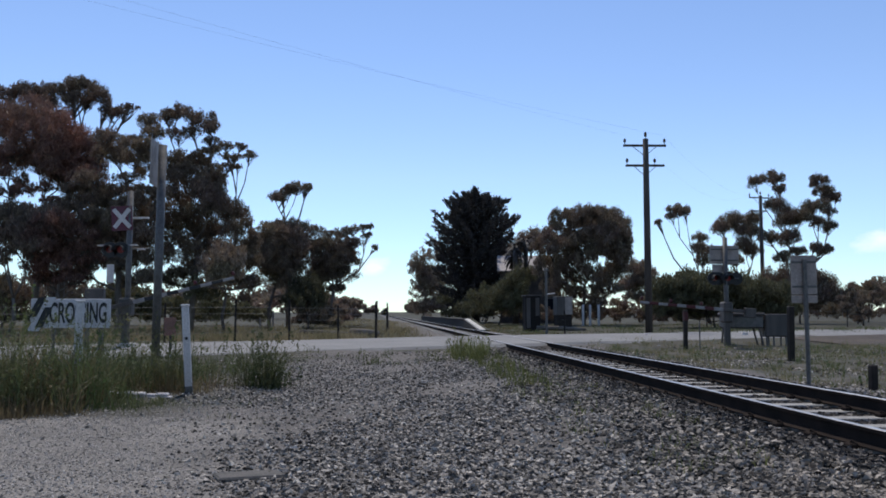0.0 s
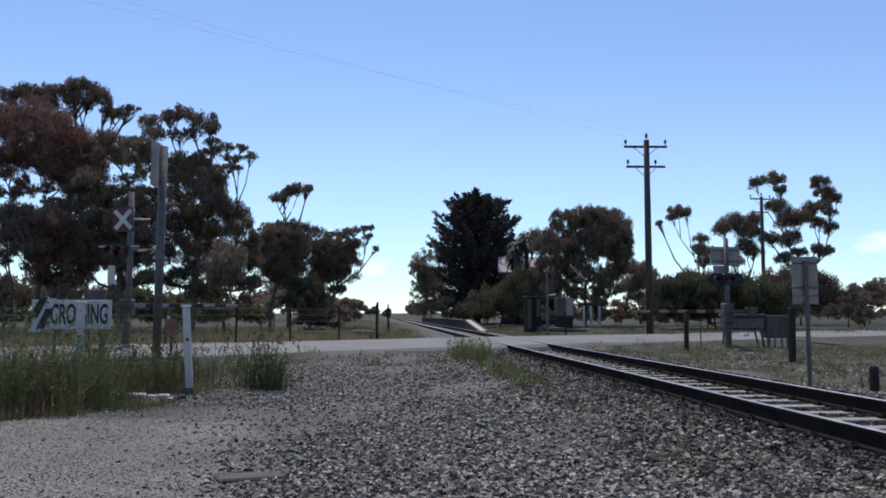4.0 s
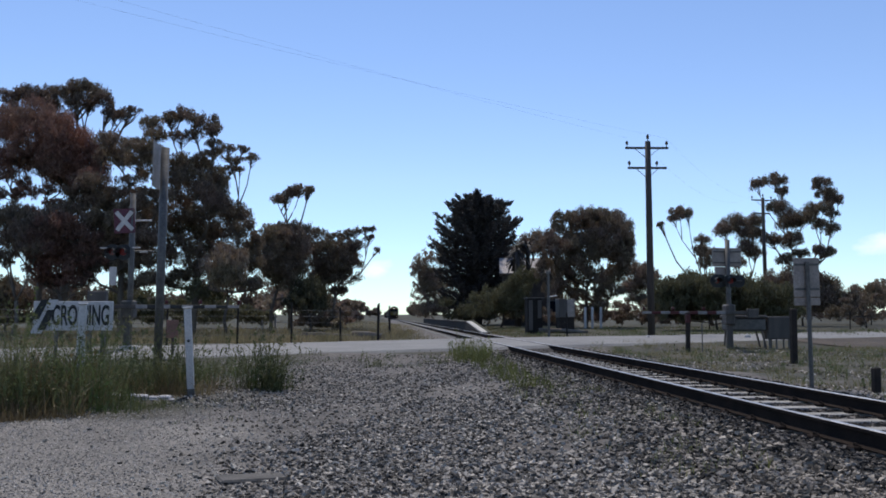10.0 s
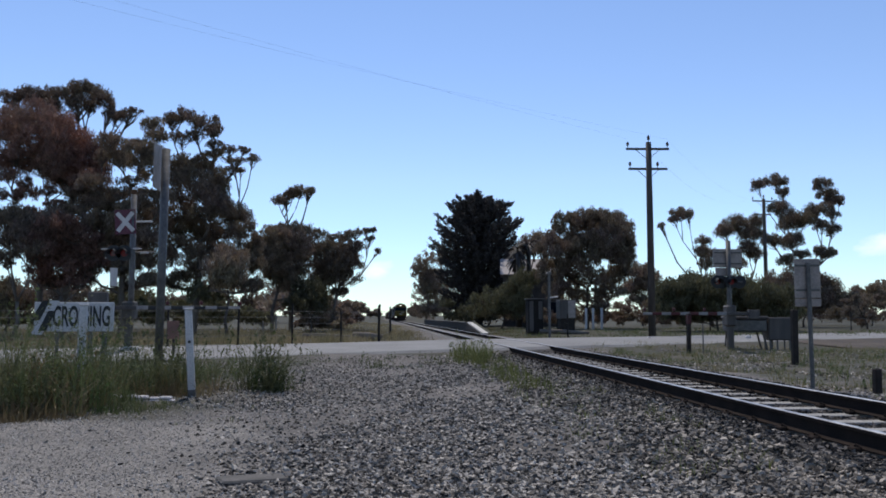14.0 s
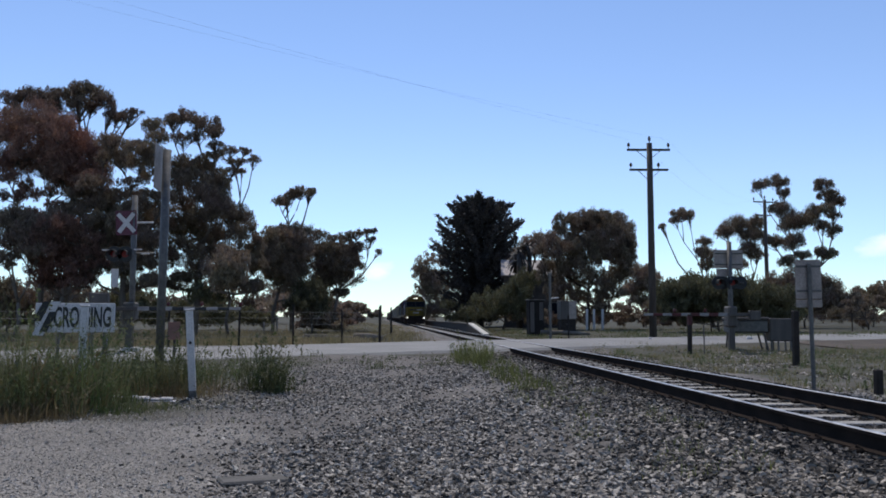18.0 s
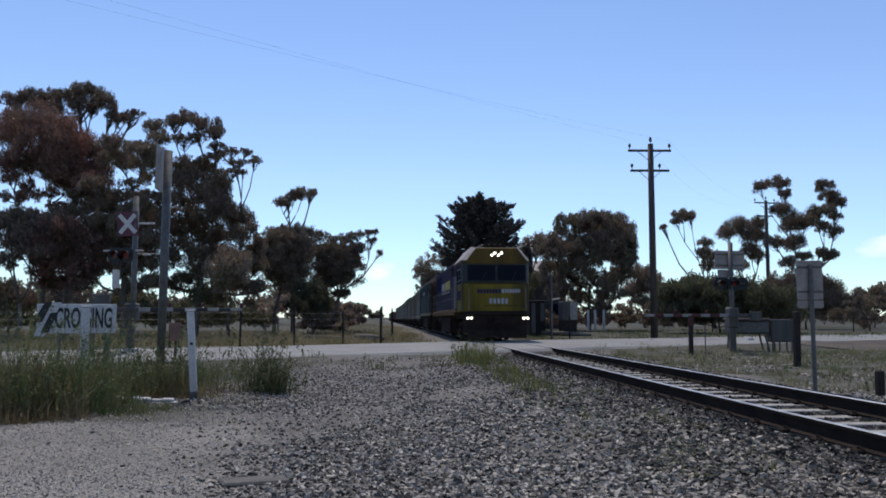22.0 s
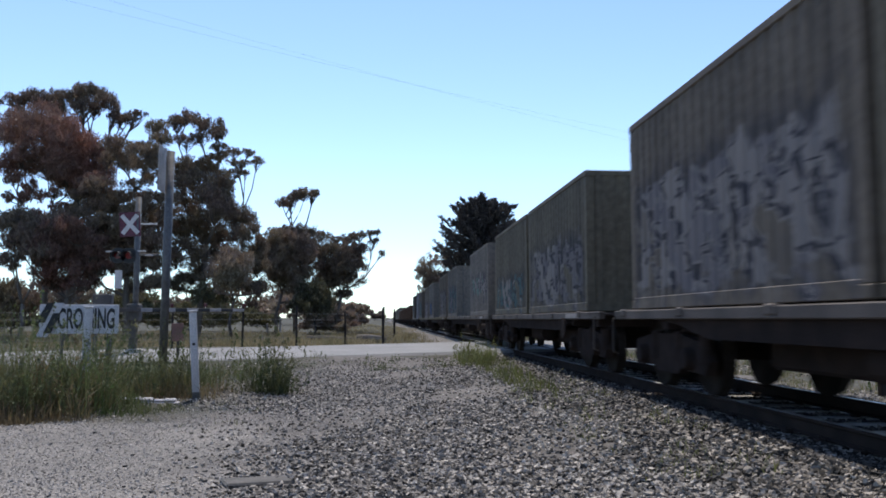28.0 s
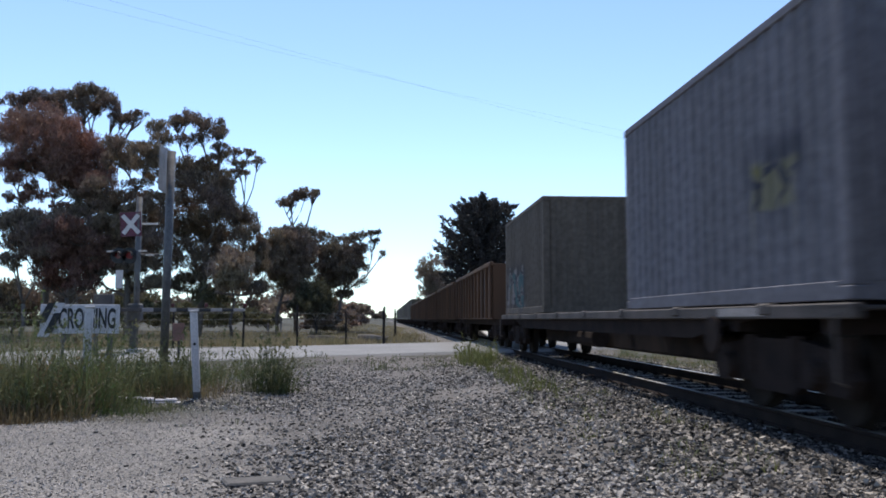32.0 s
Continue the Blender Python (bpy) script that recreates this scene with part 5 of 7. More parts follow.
# the signal on the far left of the road
sx, sy = -7.72, 25.6
lg = thing("crossing_signal", "level crossing signal mast with crossbuck, red lamps and lowered boom", "crossing signal", pose(sx, sy, ground_z(sx, sy)), group="level crossing signals")
part("mast", Mesh().tube([(0, 0, -0.2), (0, 0, 4.75)], 0.085, 14), M_STEEL, lg, smooth=True)
part("mast_foot", Mesh().box(-0.22, 0.22, -0.22, 0.22, -0.1, 0.14, 0.03), M_CONCRETE, lg)
xb = part("crossbuck_board", Mesh().box(-0.30, 0.30, -0.10, -0.085, 3.53, 4.27, 0.008), M_MAROON, lg, "maroon board with white cross and border", at=pose(-0.22, 0, 3.9, 0, -4, 6) @ pose(0, 0, -3.9))
for s in (-1, 1):
    mm = pose(0, -0.113, 3.90, 0, 0, 0) @ pose(0, 0, 0, 0, s * 51, 0)
    part("cross_bar", Mesh().box(-0.36, 0.36, -0.006, 0.006, -0.062, 0.062, m=mm @ pose(0, -0.004 * (s + 1), 0)), M_WHITEPAINT, xb)
for z0, z1, x0, x1 in ((3.53, 3.56, -0.30, 0.30), (4.24, 4.27, -0.30, 0.30), (3.56, 4.24, -0.30, -0.27), (3.56, 4.24, 0.27, 0.30)):
    part("border_strip", Mesh().box(x0, x1, -0.112, -0.101, z0, z1), M_MAROON, xb)
part("lamp_arm", Mesh().tube([(-0.75, 0, 2.98), (0.65, 0, 2.98)], 0.03, 8), M_STEEL, lg)
light_unit(lg, -0.55, -0.05, 2.95, False, -1)
light_unit(lg, -0.22, -0.05, 2.95, True, -1)
# white bars added for the glint of sun on the lamp hoods' edges
for x, z in ((-0.74, 3.04), (0.20, 3.06), (0.41, 2.93)):
    part("hood_visor", Mesh().prism([(x - 0.09, z), (x + 0.09, z + 0.015), (x + 0.09, z + 0.04), (x - 0.09, z + 0.03)], -0.34, -0.06), M_WHITEPAINT, lg, "white bar for the sun on a visor edge")
part("bracket_arm", Mesh().tube([(0, 0, 3.92), (0.55, 0.1, 3.94)], 0.028, 8), M_WHITEPAINT, lg)
part("notice_plate", Mesh().box(-0.62, -0.40, -0.09, -0.075, 1.95, 2.5, 0.006), M_WHITEPAINT, lg, "small white notice plate")
part("boom_gear_box", Mesh().box(-0.22, 0.15, -0.2, 0.25, 0.95, 1.5, 0.05), M_DARKSLAB, lg, "grey boom machine case")
part("boom_gear_post", Mesh().box(-0.15, 0.05, -0.1, 0.1, -0.2, 0.96, 0.02), M_DARKSLAB, lg)
BOOM_L = boom("boom", lg, 3.3, 1, 1.30, M_BLACKPAINT, (0.35, 0.65, 1.0))
cb = thing("signal_cabinet", "small grey metal signal cabinet on a stand", "cabinet", pose(-8.34, 24.6, ground_z(-8.34, 24.6), 0, 0, 10))
part("case", Mesh().box(-0.25, 0.25, -0.25, 0.25, 0.75, 1.75, 0.03), M_GREYBOX, cb)
part("door", Mesh().box(-0.21, 0.21, -0.265, -0.25, 0.8, 1.7, 0.01), M_GREYBOX, cb)
for dx in (-0.2, 0.2):
    part("leg", Mesh().box(dx - 0.04, dx + 0.04, -0.2, 0.2, -0.2, 0.75), M_STEEL, cb)

# the signal on the other side, seen from behind
sx, sy = 12.42, 29.2
rg = thing("crossing_signal", "level crossing signal seen from behind with sign backs and lowered boom", "crossing signal", pose(sx, sy, ground_z(sx, sy)), group="level crossing signals")
part("mast", Mesh().tube([(0, 0, -0.2), (0, 0, 3.95)], 0.085, 14), M_STEEL, rg, smooth=True)
bk = part("sign_back", Mesh().box(-0.55, 0.55, 0.09, 0.105, 2.98, 3.66, 0.01), M_SIGNBACK, rg, "bare aluminium sign back")
for z in (3.10, 3.5):
    part("rail", Mesh().box(-0.5, 0.5, 0.06, 0.09, z, z + 0.045), M_STEEL, bk)
part("lower_sign_back", Mesh().box(-0.46, 0.1, 0.09, 0.105, 2.66, 2.97, 0.01), M_SIGNBACK, rg)
part("lamp_arm", Mesh().tube([(-0.6, 0, 2.45), (0.5, 0, 2.45)], 0.03, 8), M_STEEL, rg)
light_unit(rg, -0.46, -0.05, 2.45, False, -1)
light_unit(rg, 0.05, -0.05, 2.45, True, -1)
light_unit(rg, -0.25, 0.05, 2.45, False, 1)
light_unit(rg, 0.42, 0.05, 2.45, False, 1)
part("boom_gear_box", Mesh().box(-0.17, 0.17, -0.2, 0.25, 0.85, 1.6, 0.05), M_GREYBOX, rg, "grey boom machine case")
part("boom_gear_post", Mesh().box(-0.1, 0.1, -0.1, 0.1, -0.2, 0.86, 0.02), M_GREYBOX, rg)
BOOM_R = boom("boom", rg, 3.3, -1, 1.30, M_REDPAINT, (0.32, 0.66, 0.98))

bc = thing("battery_case", "long grey metal battery case on splayed legs", "cabinet", pose(13.35, 30.1, ground_z(13.4, 30.1), 0, 0, -3))
part("case", Mesh().box(-0.72, 0.72, -0.35, 0.35, 0.62, 1.08, 0.05), M_STEEL, bc)
part("lid", Mesh().box(-0.76, 0.76, -0.39, 0.39, 1.08, 1.2, 0.04), M_GREYBOX, bc)
for dx, lean in ((-0.6, 6), (0.6, -14)):
    for dy in (-0.28, 0.28):
        part("leg", Mesh().box(-0.03, 0.03, -0.03, 0.03, -0.15, 0.66, 0.01), M_GREYBOX, bc, at=pose(dx - lean * 0.008, dy, 0, 0, lean, 0))
rc = thing("relay_cabinet", "square grey relay cabinet on steel legs", "cabinet", pose(14.55, 30.0, ground_z(14.55, 30.0), 0, 0, -4))
part("case", Mesh().box(-0.42, 0.42, -0.3, 0.3, 0.35, 1.2, 0.03), M_GREYBOX, rc)
part("door", Mesh().box(-0.38, 0.38, -0.315, -0.3, 0.4, 1.15, 0.01), M_GREYBOX, rc)
for dx in (-0.36, -0.1, 0.36):
    part("leg", Mesh().box(dx - 0.025, dx + 0.025, -0.27, -0.22, -0.2, 0.36), M_STEEL, rc)
    part("leg", Mesh().box(dx - 0.025, dx + 0.025, 0.22, 0.27, -0.2, 0.36), M_STEEL, rc)


def bollard(x, y, high, w, label, red):
    p = thing("timber_post", label, "post", pose(x, y, ground_z(x, y), 0, 0.8, 5))
    part("post", Mesh().box(-w, w, -w, w, -0.3, high, 0.02), M_DARKPOST, p)
    if red:
        part("red_band", Mesh().box(-w - 0.006, w + 0.006, -w - 0.006, w + 0.006, high - 0.36, high - 0.06, 0.01), M_REDPAINT, p, "red reflective band")


bollard(10.23, 27.49, 1.36, 0.066, "dark timber post with red reflective top", True)
bollard(10.54, 20.8, 1.42, 0.075, "thick dark timber post in short grass", False)
bollard(7.95, 13.0, 0.42, 0.06, "short dark timber stump beside the ballast", False)
tp = thing("gate_stay", "thin pale steel stay with a bent top", "post", pose(10.62, 27.2, ground_z(10.6, 27.2)))
part("stay", Mesh().tube([(0, 0, -0.2), (0, 0, 1.0), (0.12, 0, 1.06)], 0.022, 8), M_STEEL, tp)

rs = thing("road_sign", "road sign seen from behind on a steel post", "sign", pose(6.87, 13.0, ground_z(6.9, 13.0) - 0.07, 0, -0.3, -3))
part("post", Mesh().tube([(0, 0, -0.2), (0, 0, 2.12)], 0.035, 12), M_STEEL, rs)
bk = part("sign_back", Mesh().box(-0.215, 0.215, 0.04, 0.052, 1.55, 2.19, 0.012), M_SIGNBACK, rs, "bare aluminium sign back")
for z in (1.66, 2.06):
    part("rail", Mesh().box(-0.2, 0.2, 0.03, 0.04, z, z + 0.035), M_STEEL, bk)
bk2 = part("lower_sign_back", Mesh().box(-0.215, 0.215, 0.04, 0.052, 1.41, 1.535, 0.01), M_SIGNBACK, rs)


# ---- fences and poles ----
def fence(name, label, spots, high, wires, group):
    f = thing(name, label, "fence", pose(0, 0, 0), group=group)
    tops = []
    for x, y in spots:
        z = ground_z(x, y)
        h = high * random.uniform(1.0, 1.2)
        part("fence_post", Mesh().tube([(x, y, z - 0.2), (x + random.uniform(-0.04, 0.04), y, z + h)], [0.05, 0.04], 8), M_DARKPOST, f)
        tops.append((x, y, z))
    for k in range(wires):
        h = high * (0.25 + 0.68 * k / (wires - 1))
        part("wire", Mesh().tube([(x, y, z + h) for x, y, z in tops], 0.006, 4), M_WIRE, f)


fence("paddock_fence", "timber post and wire paddock fence", [(-27, 24.5), (-23, 26.5), (-19, 28.6), (-15, 30.7), (-11.5, 32.6), (-8.8, 34.1), (-6.27, 35.6), (-4.1, 36.6), (-2.0, 37.2), (-0.33, 36.0)], 1.55, 5, "paddock fences")
fence("paddock_fence", "post and wire fence along the railway", [(-0.33, 36.0), (0.2, 48), (0.3, 60), (0.4, 75), (0.5, 95), (0.6, 120), (0.6, 150), (0.6, 190)], 1.6, 4, "paddock fences")
fence("paddock_fence", "timber post and wire fence beyond the road", [(24, 60), (30, 61), (36, 62), (42, 63), (48, 64), (56, 65), (64, 66)], 1.3, 4, "paddock fences")
fence("paddock_fence", "low wire fence beside the old platform", [(10.4, 47), (11.5, 52), (12.4, 58), (13.5, 64), (15, 72)], 1.2, 3, "paddock fences")
for k, (x, y) in enumerate(((16.6, 68), (17.25, 68.2), (17.95, 68.1))):
    p = thing("white_post", "short white painted post on grass", "post", pose(x, y, ground_z(x, y)), group="row of white posts")
    part("post", Mesh().box(-0.09, 0.09, -0.09, 0.09, -0.2, 1.75, 0.02), M_WHITEPAINT, p)
for x, y, h in ((-9.23, 62.80, 0.75), (-8.26, 62.73, 1.25)):
    p = thing("white_post", "short pale post in the paddock", "post", pose(x, y, ground_z(x, y)), group="pale posts in the paddock")
    part("post", Mesh().box(-0.06, 0.06, -0.06, 0.06, -0.2, h, 0.02), M_BOOMWHITE, p)


def log(x, y, length, turn, r):
    p = thing("fallen_log", "weathered fallen log on dry grass", "log", pose(x, y, ground_z(x, y) + r * 0.8, 0, 2, turn))
    part("log", Mesh().tube([(-length / 2, 0, 0), (0, 0.06, 0.04), (length / 2, 0, 0)], [r, r * 0.9, r * 0.7], 9), M_BARK, p, smooth=True)


log(-3.3, 46, 2.6, 10, 0.14)
log(-1.0, 44, 1.6, -25, 0.22)
log(11.6, 53.5, 3.2, -12, 0.16)


def insulator(m, x, y, z, h=0.34):
    m.tube([(x, y, z), (x, y, z + 0.12), (x, y, z + 0.13), (x, y, z + h * 0.7), (x, y, z + h)], [0.02, 0.02, 0.07, 0.085, 0.03], 8)


def power_pole(x, y, high, arms, turn, label):
    z = ground_z(x, y)
    p = thing("power_pole", label, "power pole", pose(x, y, z, 0, 0, turn), group="power poles")
    part("pole", Mesh().tube([(0, 0, -0.3), (0, 0, high * 0.6), (0, 0, high)], [0.20, 0.175, 0.15], 14), M_TIMBER, p, smooth=True)
    for h, half, pins in arms:
        a = part("crossarm", Mesh().box(-half, half, 0.15, 0.26, h - 0.06, h + 0.06, 0.015), M_TIMBER, p)
        for q in pins:
            m = Mesh()
            insulator(m, q * half, 0.205, h + 0.06)
            part("insulator", m, M_CERAMIC, a)
        for s in (-1, 1):
            part("brace", Mesh().tube([(0, 0.2, h - 0.6), (s * half * 0.55, 0.2, h - 0.05)], 0.018, 6), M_STEEL, a)
    m = Mesh()
    insulator(m, 0, 0, high, 0.4)
    part("insulator", m, M_CERAMIC, p)
    return p


power_pole(14.4, 44.1, 10.8, [(10.47, 1.2, (-0.92, 0.92)), (9.35, 1.08, (-0.92, 0.5))], -3, "weathered timber power pole with two crossarms")
power_pole(36.7, 77.6, 12.5, [(12.3, 1.1, (-0.95, 0.95)), (11.0, 0.9, ())], 8, "distant timber power pole with crossarm")


def cable(a, b, sag, name="overhead_wire"):
    c = thing(name, "thin overhead power wire", "wire", pose(0, 0, 0), group="overhead wires")
    a, b = Vector(a), Vector(b)
    pts = [a.lerp(b, k / 24) - Vector((0, 0, sag * 4 * (k / 24) * (1 - k / 24))) for k in range(25)]
    part("strand", Mesh().tube(pts, 0.0022, 5), M_WIRE, c)


cable((13.3, 44.35, 10.75), (-35.0, 5.0, 12.4), 0.45)
cable((15.5, 44.25, 10.75), (-37.2, 6.9, 12.4), 0.6)
cable((14.9, 44.3, 9.7), (35.7, 77.6, 12.6), 1.5)
cable((15.5, 44.25, 10.75), (37.7, 77.6, 12.6), 1.5)
power_pole(-36.1, 5.95, 12.4, [(12.2, 1.3, (-0.92, 0.92))], 137, "timber power pole with a crossarm")

for x, y, r in ((16.4, 36.6, 0.13), (12.0, 37.2, 0.08)):
    st = thing("white_stone", "small whitewashed stone by the road", "stone", pose(x, y, ground_z(x, y) + 0.05), group="white stones")
    part("stone", Mesh().box(-r, r, -r * 0.7, r * 0.7, -0.1, r * 0.8, r * 0.3), M_WHITEPAINT, st)

# ---- beyond the crossing ----
rm = thing("signal_post", "slim grey post with a small white bracket", "post", pose(7.95, 40.0, ground_z(7.95, 40)))
part("post", Mesh().tube([(0, 0, -0.2), (0, 0, 3.25)], 0.065, 10), M_STEEL, rm)
part("bracket", Mesh().tube([(0, -0.02, 2.15), (0.42, -0.1, 2.2)], 0.03, 8), M_WHITEPAINT, rm)
part("cap", Mesh().box(-0.1, 0.1, -0.1, 0.1, 3.25, 3.42, 0.03), M_STEEL, rm)
rb = thing("relay_hut", "pale grey signal relay cabinet on a dark stand", "cabinet", pose(11.95, 54.5, ground_z(12, 54.5), 0, 0, 8))
part("case", Mesh().box(-0.55, 0.55, -0.4, 0.4, 1.0, 2.25, 0.03), M_GREYBOX, rb)
part("door", Mesh().box(0.0, 0.5, -0.42, -0.4, 1.05, 2.2, 0.01), M_SIGNBACK, rb)
part("stand", Mesh().box(-0.5, 0.5, -0.35, 0.35, -0.2, 1.0, 0.02), M_DARKPOST, rb)
sh = thing("signal_hut", "narrow dark hut with two pale doors", "hut", pose(9.85, 54.8, ground_z(10, 55), 0, 0, 5))
part("wall", Mesh().box(-0.48, 0.52, -0.4, 0.4, -0.1, 2.3, 0.02), M_BRICK, sh)
part("roof", Mesh().box(-0.55, 0.6, -0.5, 0.5, 2.3, 2.38, 0.02), M_LOCOROOF, sh)
for x0, z0 in ((-0.42, 0.2), (0.2, 1.0)):
    part("door", Mesh().box(x0, x0 + 0.27, -0.425, -0.4, z0, 2.2, 0.008), M_GREYBOX, sh, "pale grey door")
hs = thing("house", "low house with a pale iron roof behind palms and shrubs", "house", pose(14.2, 88.0, ground_z(14.2, 88.0), 0, 0, -8))
part("wall", Mesh().box(-1.7, 4.6, -3, 3, -0.3, 5.35, 0.03), M_HOUSE, hs)
part("roof", Mesh().prism([(-3.5, 5.36), (3.5, 5.36), (0.0, 7.2)], -2.0, 5.0, "x"), M_ROOF, hs, "pale sunlit iron gable roof")
part("gutter", Mesh().box(-2.0, 5.0, -3.6, -3.5, 5.3, 5.42, 0.02), M_SIGNBACK, hs, "pale painted gutter")
for k in range(3):
    w = part("window", Mesh().box(-1.2 + 2.0 * k, -0.1 + 2.0 * k, -3.06, -3.0, 1.0, 2.6, 0.02), M_STEEL, hs)
    part("pane", Mesh().box(-1.1 + 2.0 * k, -0.2 + 2.0 * k, -3.08, -3.062, 1.1, 2.5), M_SCREEN, w)


def palm(x, y, high, seed):
    """A slim palm: a ringed trunk, a skirt and a head of arching fronds."""
    r = np.random.default_rng(seed)
    p = thing("palm_tree", "slim palm with a dark shaggy head of fronds", "tree", pose(x, y, ground_z(x, y)), group="palms by the house")
    part("trunk", Mesh().tube([(0, 0, -0.2), (0.08, 0, high * 0.5), (0, 0, high)], [0.3, 0.24, 0.22], 10), M_DARKBARK, p, smooth=True)
    P = []
    for k in range(46):
        a, up = r.uniform(0, 6.28), r.uniform(-0.7, 1.2)
        L = r.uniform(0.9, 1.5)
        d, side = Vector((math.cos(a), math.sin(a), 0)), Vector((-math.sin(a), math.cos(a), 0))
        pts = [Vector((0, 0, high - 0.1)) + d * (L * f) + Vector((0, 0, L * (up * f - 0.75 * f * f))) for f in (0.0, 0.35, 0.7, 1.0)]
        for i, w in ((0, 0.10), (1, 0.16), (2, 0.10)):
            P += [pts[i] - side * w, pts[i] + side * w, pts[i + 1] + side * (w * 0.8), pts[i + 1] - side * (w * 0.8)]
    V = np.array([q[:] for q in P])
    soup("fronds", V, np.arange(len(V)).reshape(-1, 4), M_LEAF_PINE, p)


palm(12.85, 80, 7.5, 61)
palm(13.95, 80.5, 8.1, 62)
palm(13.3, 83, 6.9, 63)
ow = thing("notice_board", "faded orange notice sheet by the road", "sign", pose(-5.33, 21.2, ground_z(-5.33, 21.2), 0, 0, 4))
part("sheet", Mesh().box(-0.15, 0.14, -0.008, 0.008, 0.5, 0.95, 0.01), M_ORANGE, ow)
part("leg", Mesh().box(-0.03, 0.03, 0.01, 0.05, -0.2, 0.98), M_TIMBER, ow)


def far_wood(name, label, x0, x1, y, high, seed, leaf):
    """A distant belt of trees: leaf clumps on short stems, too far to count."""
    r = np.random.default_rng(seed)
    cl = []
    x = x0
    while x < x1:
        h = high * r.uniform(0.5, 1.05)
        for _ in range(5):
            cl += puffs(r, (x + r.normal(0, h * 0.25), y + r.normal(0, 3), h * r.uniform(0.25, 0.85), h * 0.35, h * 0.35, h * 0.25))
        x += h * r.uniform(0.5, 1.0)
    V, Q = leaf_cloud(r, cl, (0.36 if y < 100 else 0.75) if y < 260 else 1.2, 26)
    soup(name, V, Q, leaf, label=label, category="trees", kind="stuff")


far_wood("far_trees", "distant belt of olive trees along the horizon", -150, -14, 150, 7.5, 41, M_LEAF_OLIVE)
far_wood("far_trees", "distant low scrub beyond the paddock", -16, -4.5, 120, 4.2, 42, M_LEAF_OLIVE)
far_wood("far_trees", "distant dark trees beyond the road", 62, 190, 170, 8, 43, M_LEAF_OLIVE)
far_wood("far_trees", "distant trees at the end of the line", 9.5, 18, 330, 6, 44, M_LEAF_OLIVE)
far_wood("far_trees", "distant trees at the end of the line", -40, -3.5, 360, 6, 45, M_LEAF_OLIVE)
far_wood("scrub", "dark scrub along the paddock's far side", -46, -9, 70, 2.3, 47, M_LEAF_GREEN)
far_wood("scrub", "dark scrub behind the paddock gate", -60, -27, 50, 1.7, 49, M_LEAF_OLIVE)
far_wood("scrub", "dark undergrowth beneath the gums", -16.5, -9.5, 53, 2.6, 51, M_LEAF_GREEN)
far_wood("scrub", "low bushes behind the old platform", 7.4, 12.5, 86, 3.0, 52, M_LEAF_GREEN)
far_wood("scrub", "low dark bushes beside the line", -6, -1.6, 60, 1.4, 48, M_LEAF_OLIVE)
far_wood("scrub", "low dark hedge under the trees", 12, 36, 76, 2.2, 50, M_LEAF_OLIVE)
far_wood("far_trees", "low hedge beside the road", 34, 75, 95, 3.0, 46, M_LEAF_OLIVE)


# ---- train ----
def wheel_data(r):
    m = Mesh().tube([(-0.065, 0, 0), (-0.035, 0, 0), (-0.03, 0, 0), (0.07, 0, 0)], [r + 0.03, r + 0.03, r, r - 0.004], 24)
    m.tube([(0.07, 0, 0), (0.11, 0, 0)], [r * 0.35, r * 0.3], 14)
    me = m.data("wheel")
    fix_normals(me)
    return me


WHEEL_BIG, WHEEL_SMALL = wheel_data(0.51), wheel_data(0.46)


def bogie(parent, y, axles, pitch, wheel, r):
    """A bogie: two side frames, springs, axle boxes, and wheels."""
    b = part("bogie", Mesh().box(-0.5, 0.5, y - 0.3, y + 0.3, r - 0.05, r + 0.35, 0.04), M_GRIME, parent, "dark oily bogie")
    span = pitch * (axles - 1) / 2
    for s in (-1, 1):
        ring = [(y - span - 0.55, r - 0.02), (y - span - 0.45, r - 0.18), (y - span + 0.35, r - 0.14), (y - 0.4, r - 0.22), (y + 0.4, r - 0.22), (y + span - 0.35, r - 0.14),
                (y + span + 0.45, r - 0.18), (y + span + 0.55, r - 0.02), (y + span + 0.4, r + 0.2), (y + 0.5, r + 0.30), (y - 0.5, r + 0.30), (y - span - 0.4, r + 0.2)]
        x0, x1 = sorted((s * 0.93, s * 1.06))
        part("side_frame", Mesh().prism(ring, x0, x1, "x"), M_GRIME, b)
        for k in range(axles):
            ya = y - span + pitch * k
            part("axle_box", Mesh().tube([(s * 1.06, ya, r), (s * 1.17, ya, r)], [0.15, 0.12], 12), M_GRIME, b)
            for q in (-0.42, 0.42):
                if k < axles - 1 or q < 0:
                    part("spring", Mesh().tube([(s * 1.02, ya + q, r - 0.05), (s * 1.02, ya + q, r + 0.33)], 0.09, 10), M_GRIME, b)
        for k in range(axles):
            part("wheel", wheel, M_WHEEL, b, at=pose(s * 0.745, y - span + pitch * k, r + 0.002, 0, 0, 0 if s > 0 else 180))
    return b


def coupler(parent, y, way):
    m = Mesh().box(-0.1, 0.1, min(y, y + way * 0.55), max(y, y + way * 0.55), 0.78, 0.98, 0.03)
    m.box(-0.17, 0.17, min(y + way * 0.38, y + way * 0.62), max(y + way * 0.38, y + way * 0.62), 0.72, 1.04, 0.05)
    part("coupler", m, M_GRIME, parent)


def bars(parent, x, y0, y1, z0, z1, n, material, name="lettering_bar", dy=0.55):
    """Plain upright bars in place of lettering on a side."""
    w = (y1 - y0) / n
    for k in range(n):
        part(name, Mesh().box(min(x, x - 0.006), max(x, x - 0.006), y0 + w * k, y0 + w * (k + dy), z0, z1), material, parent)


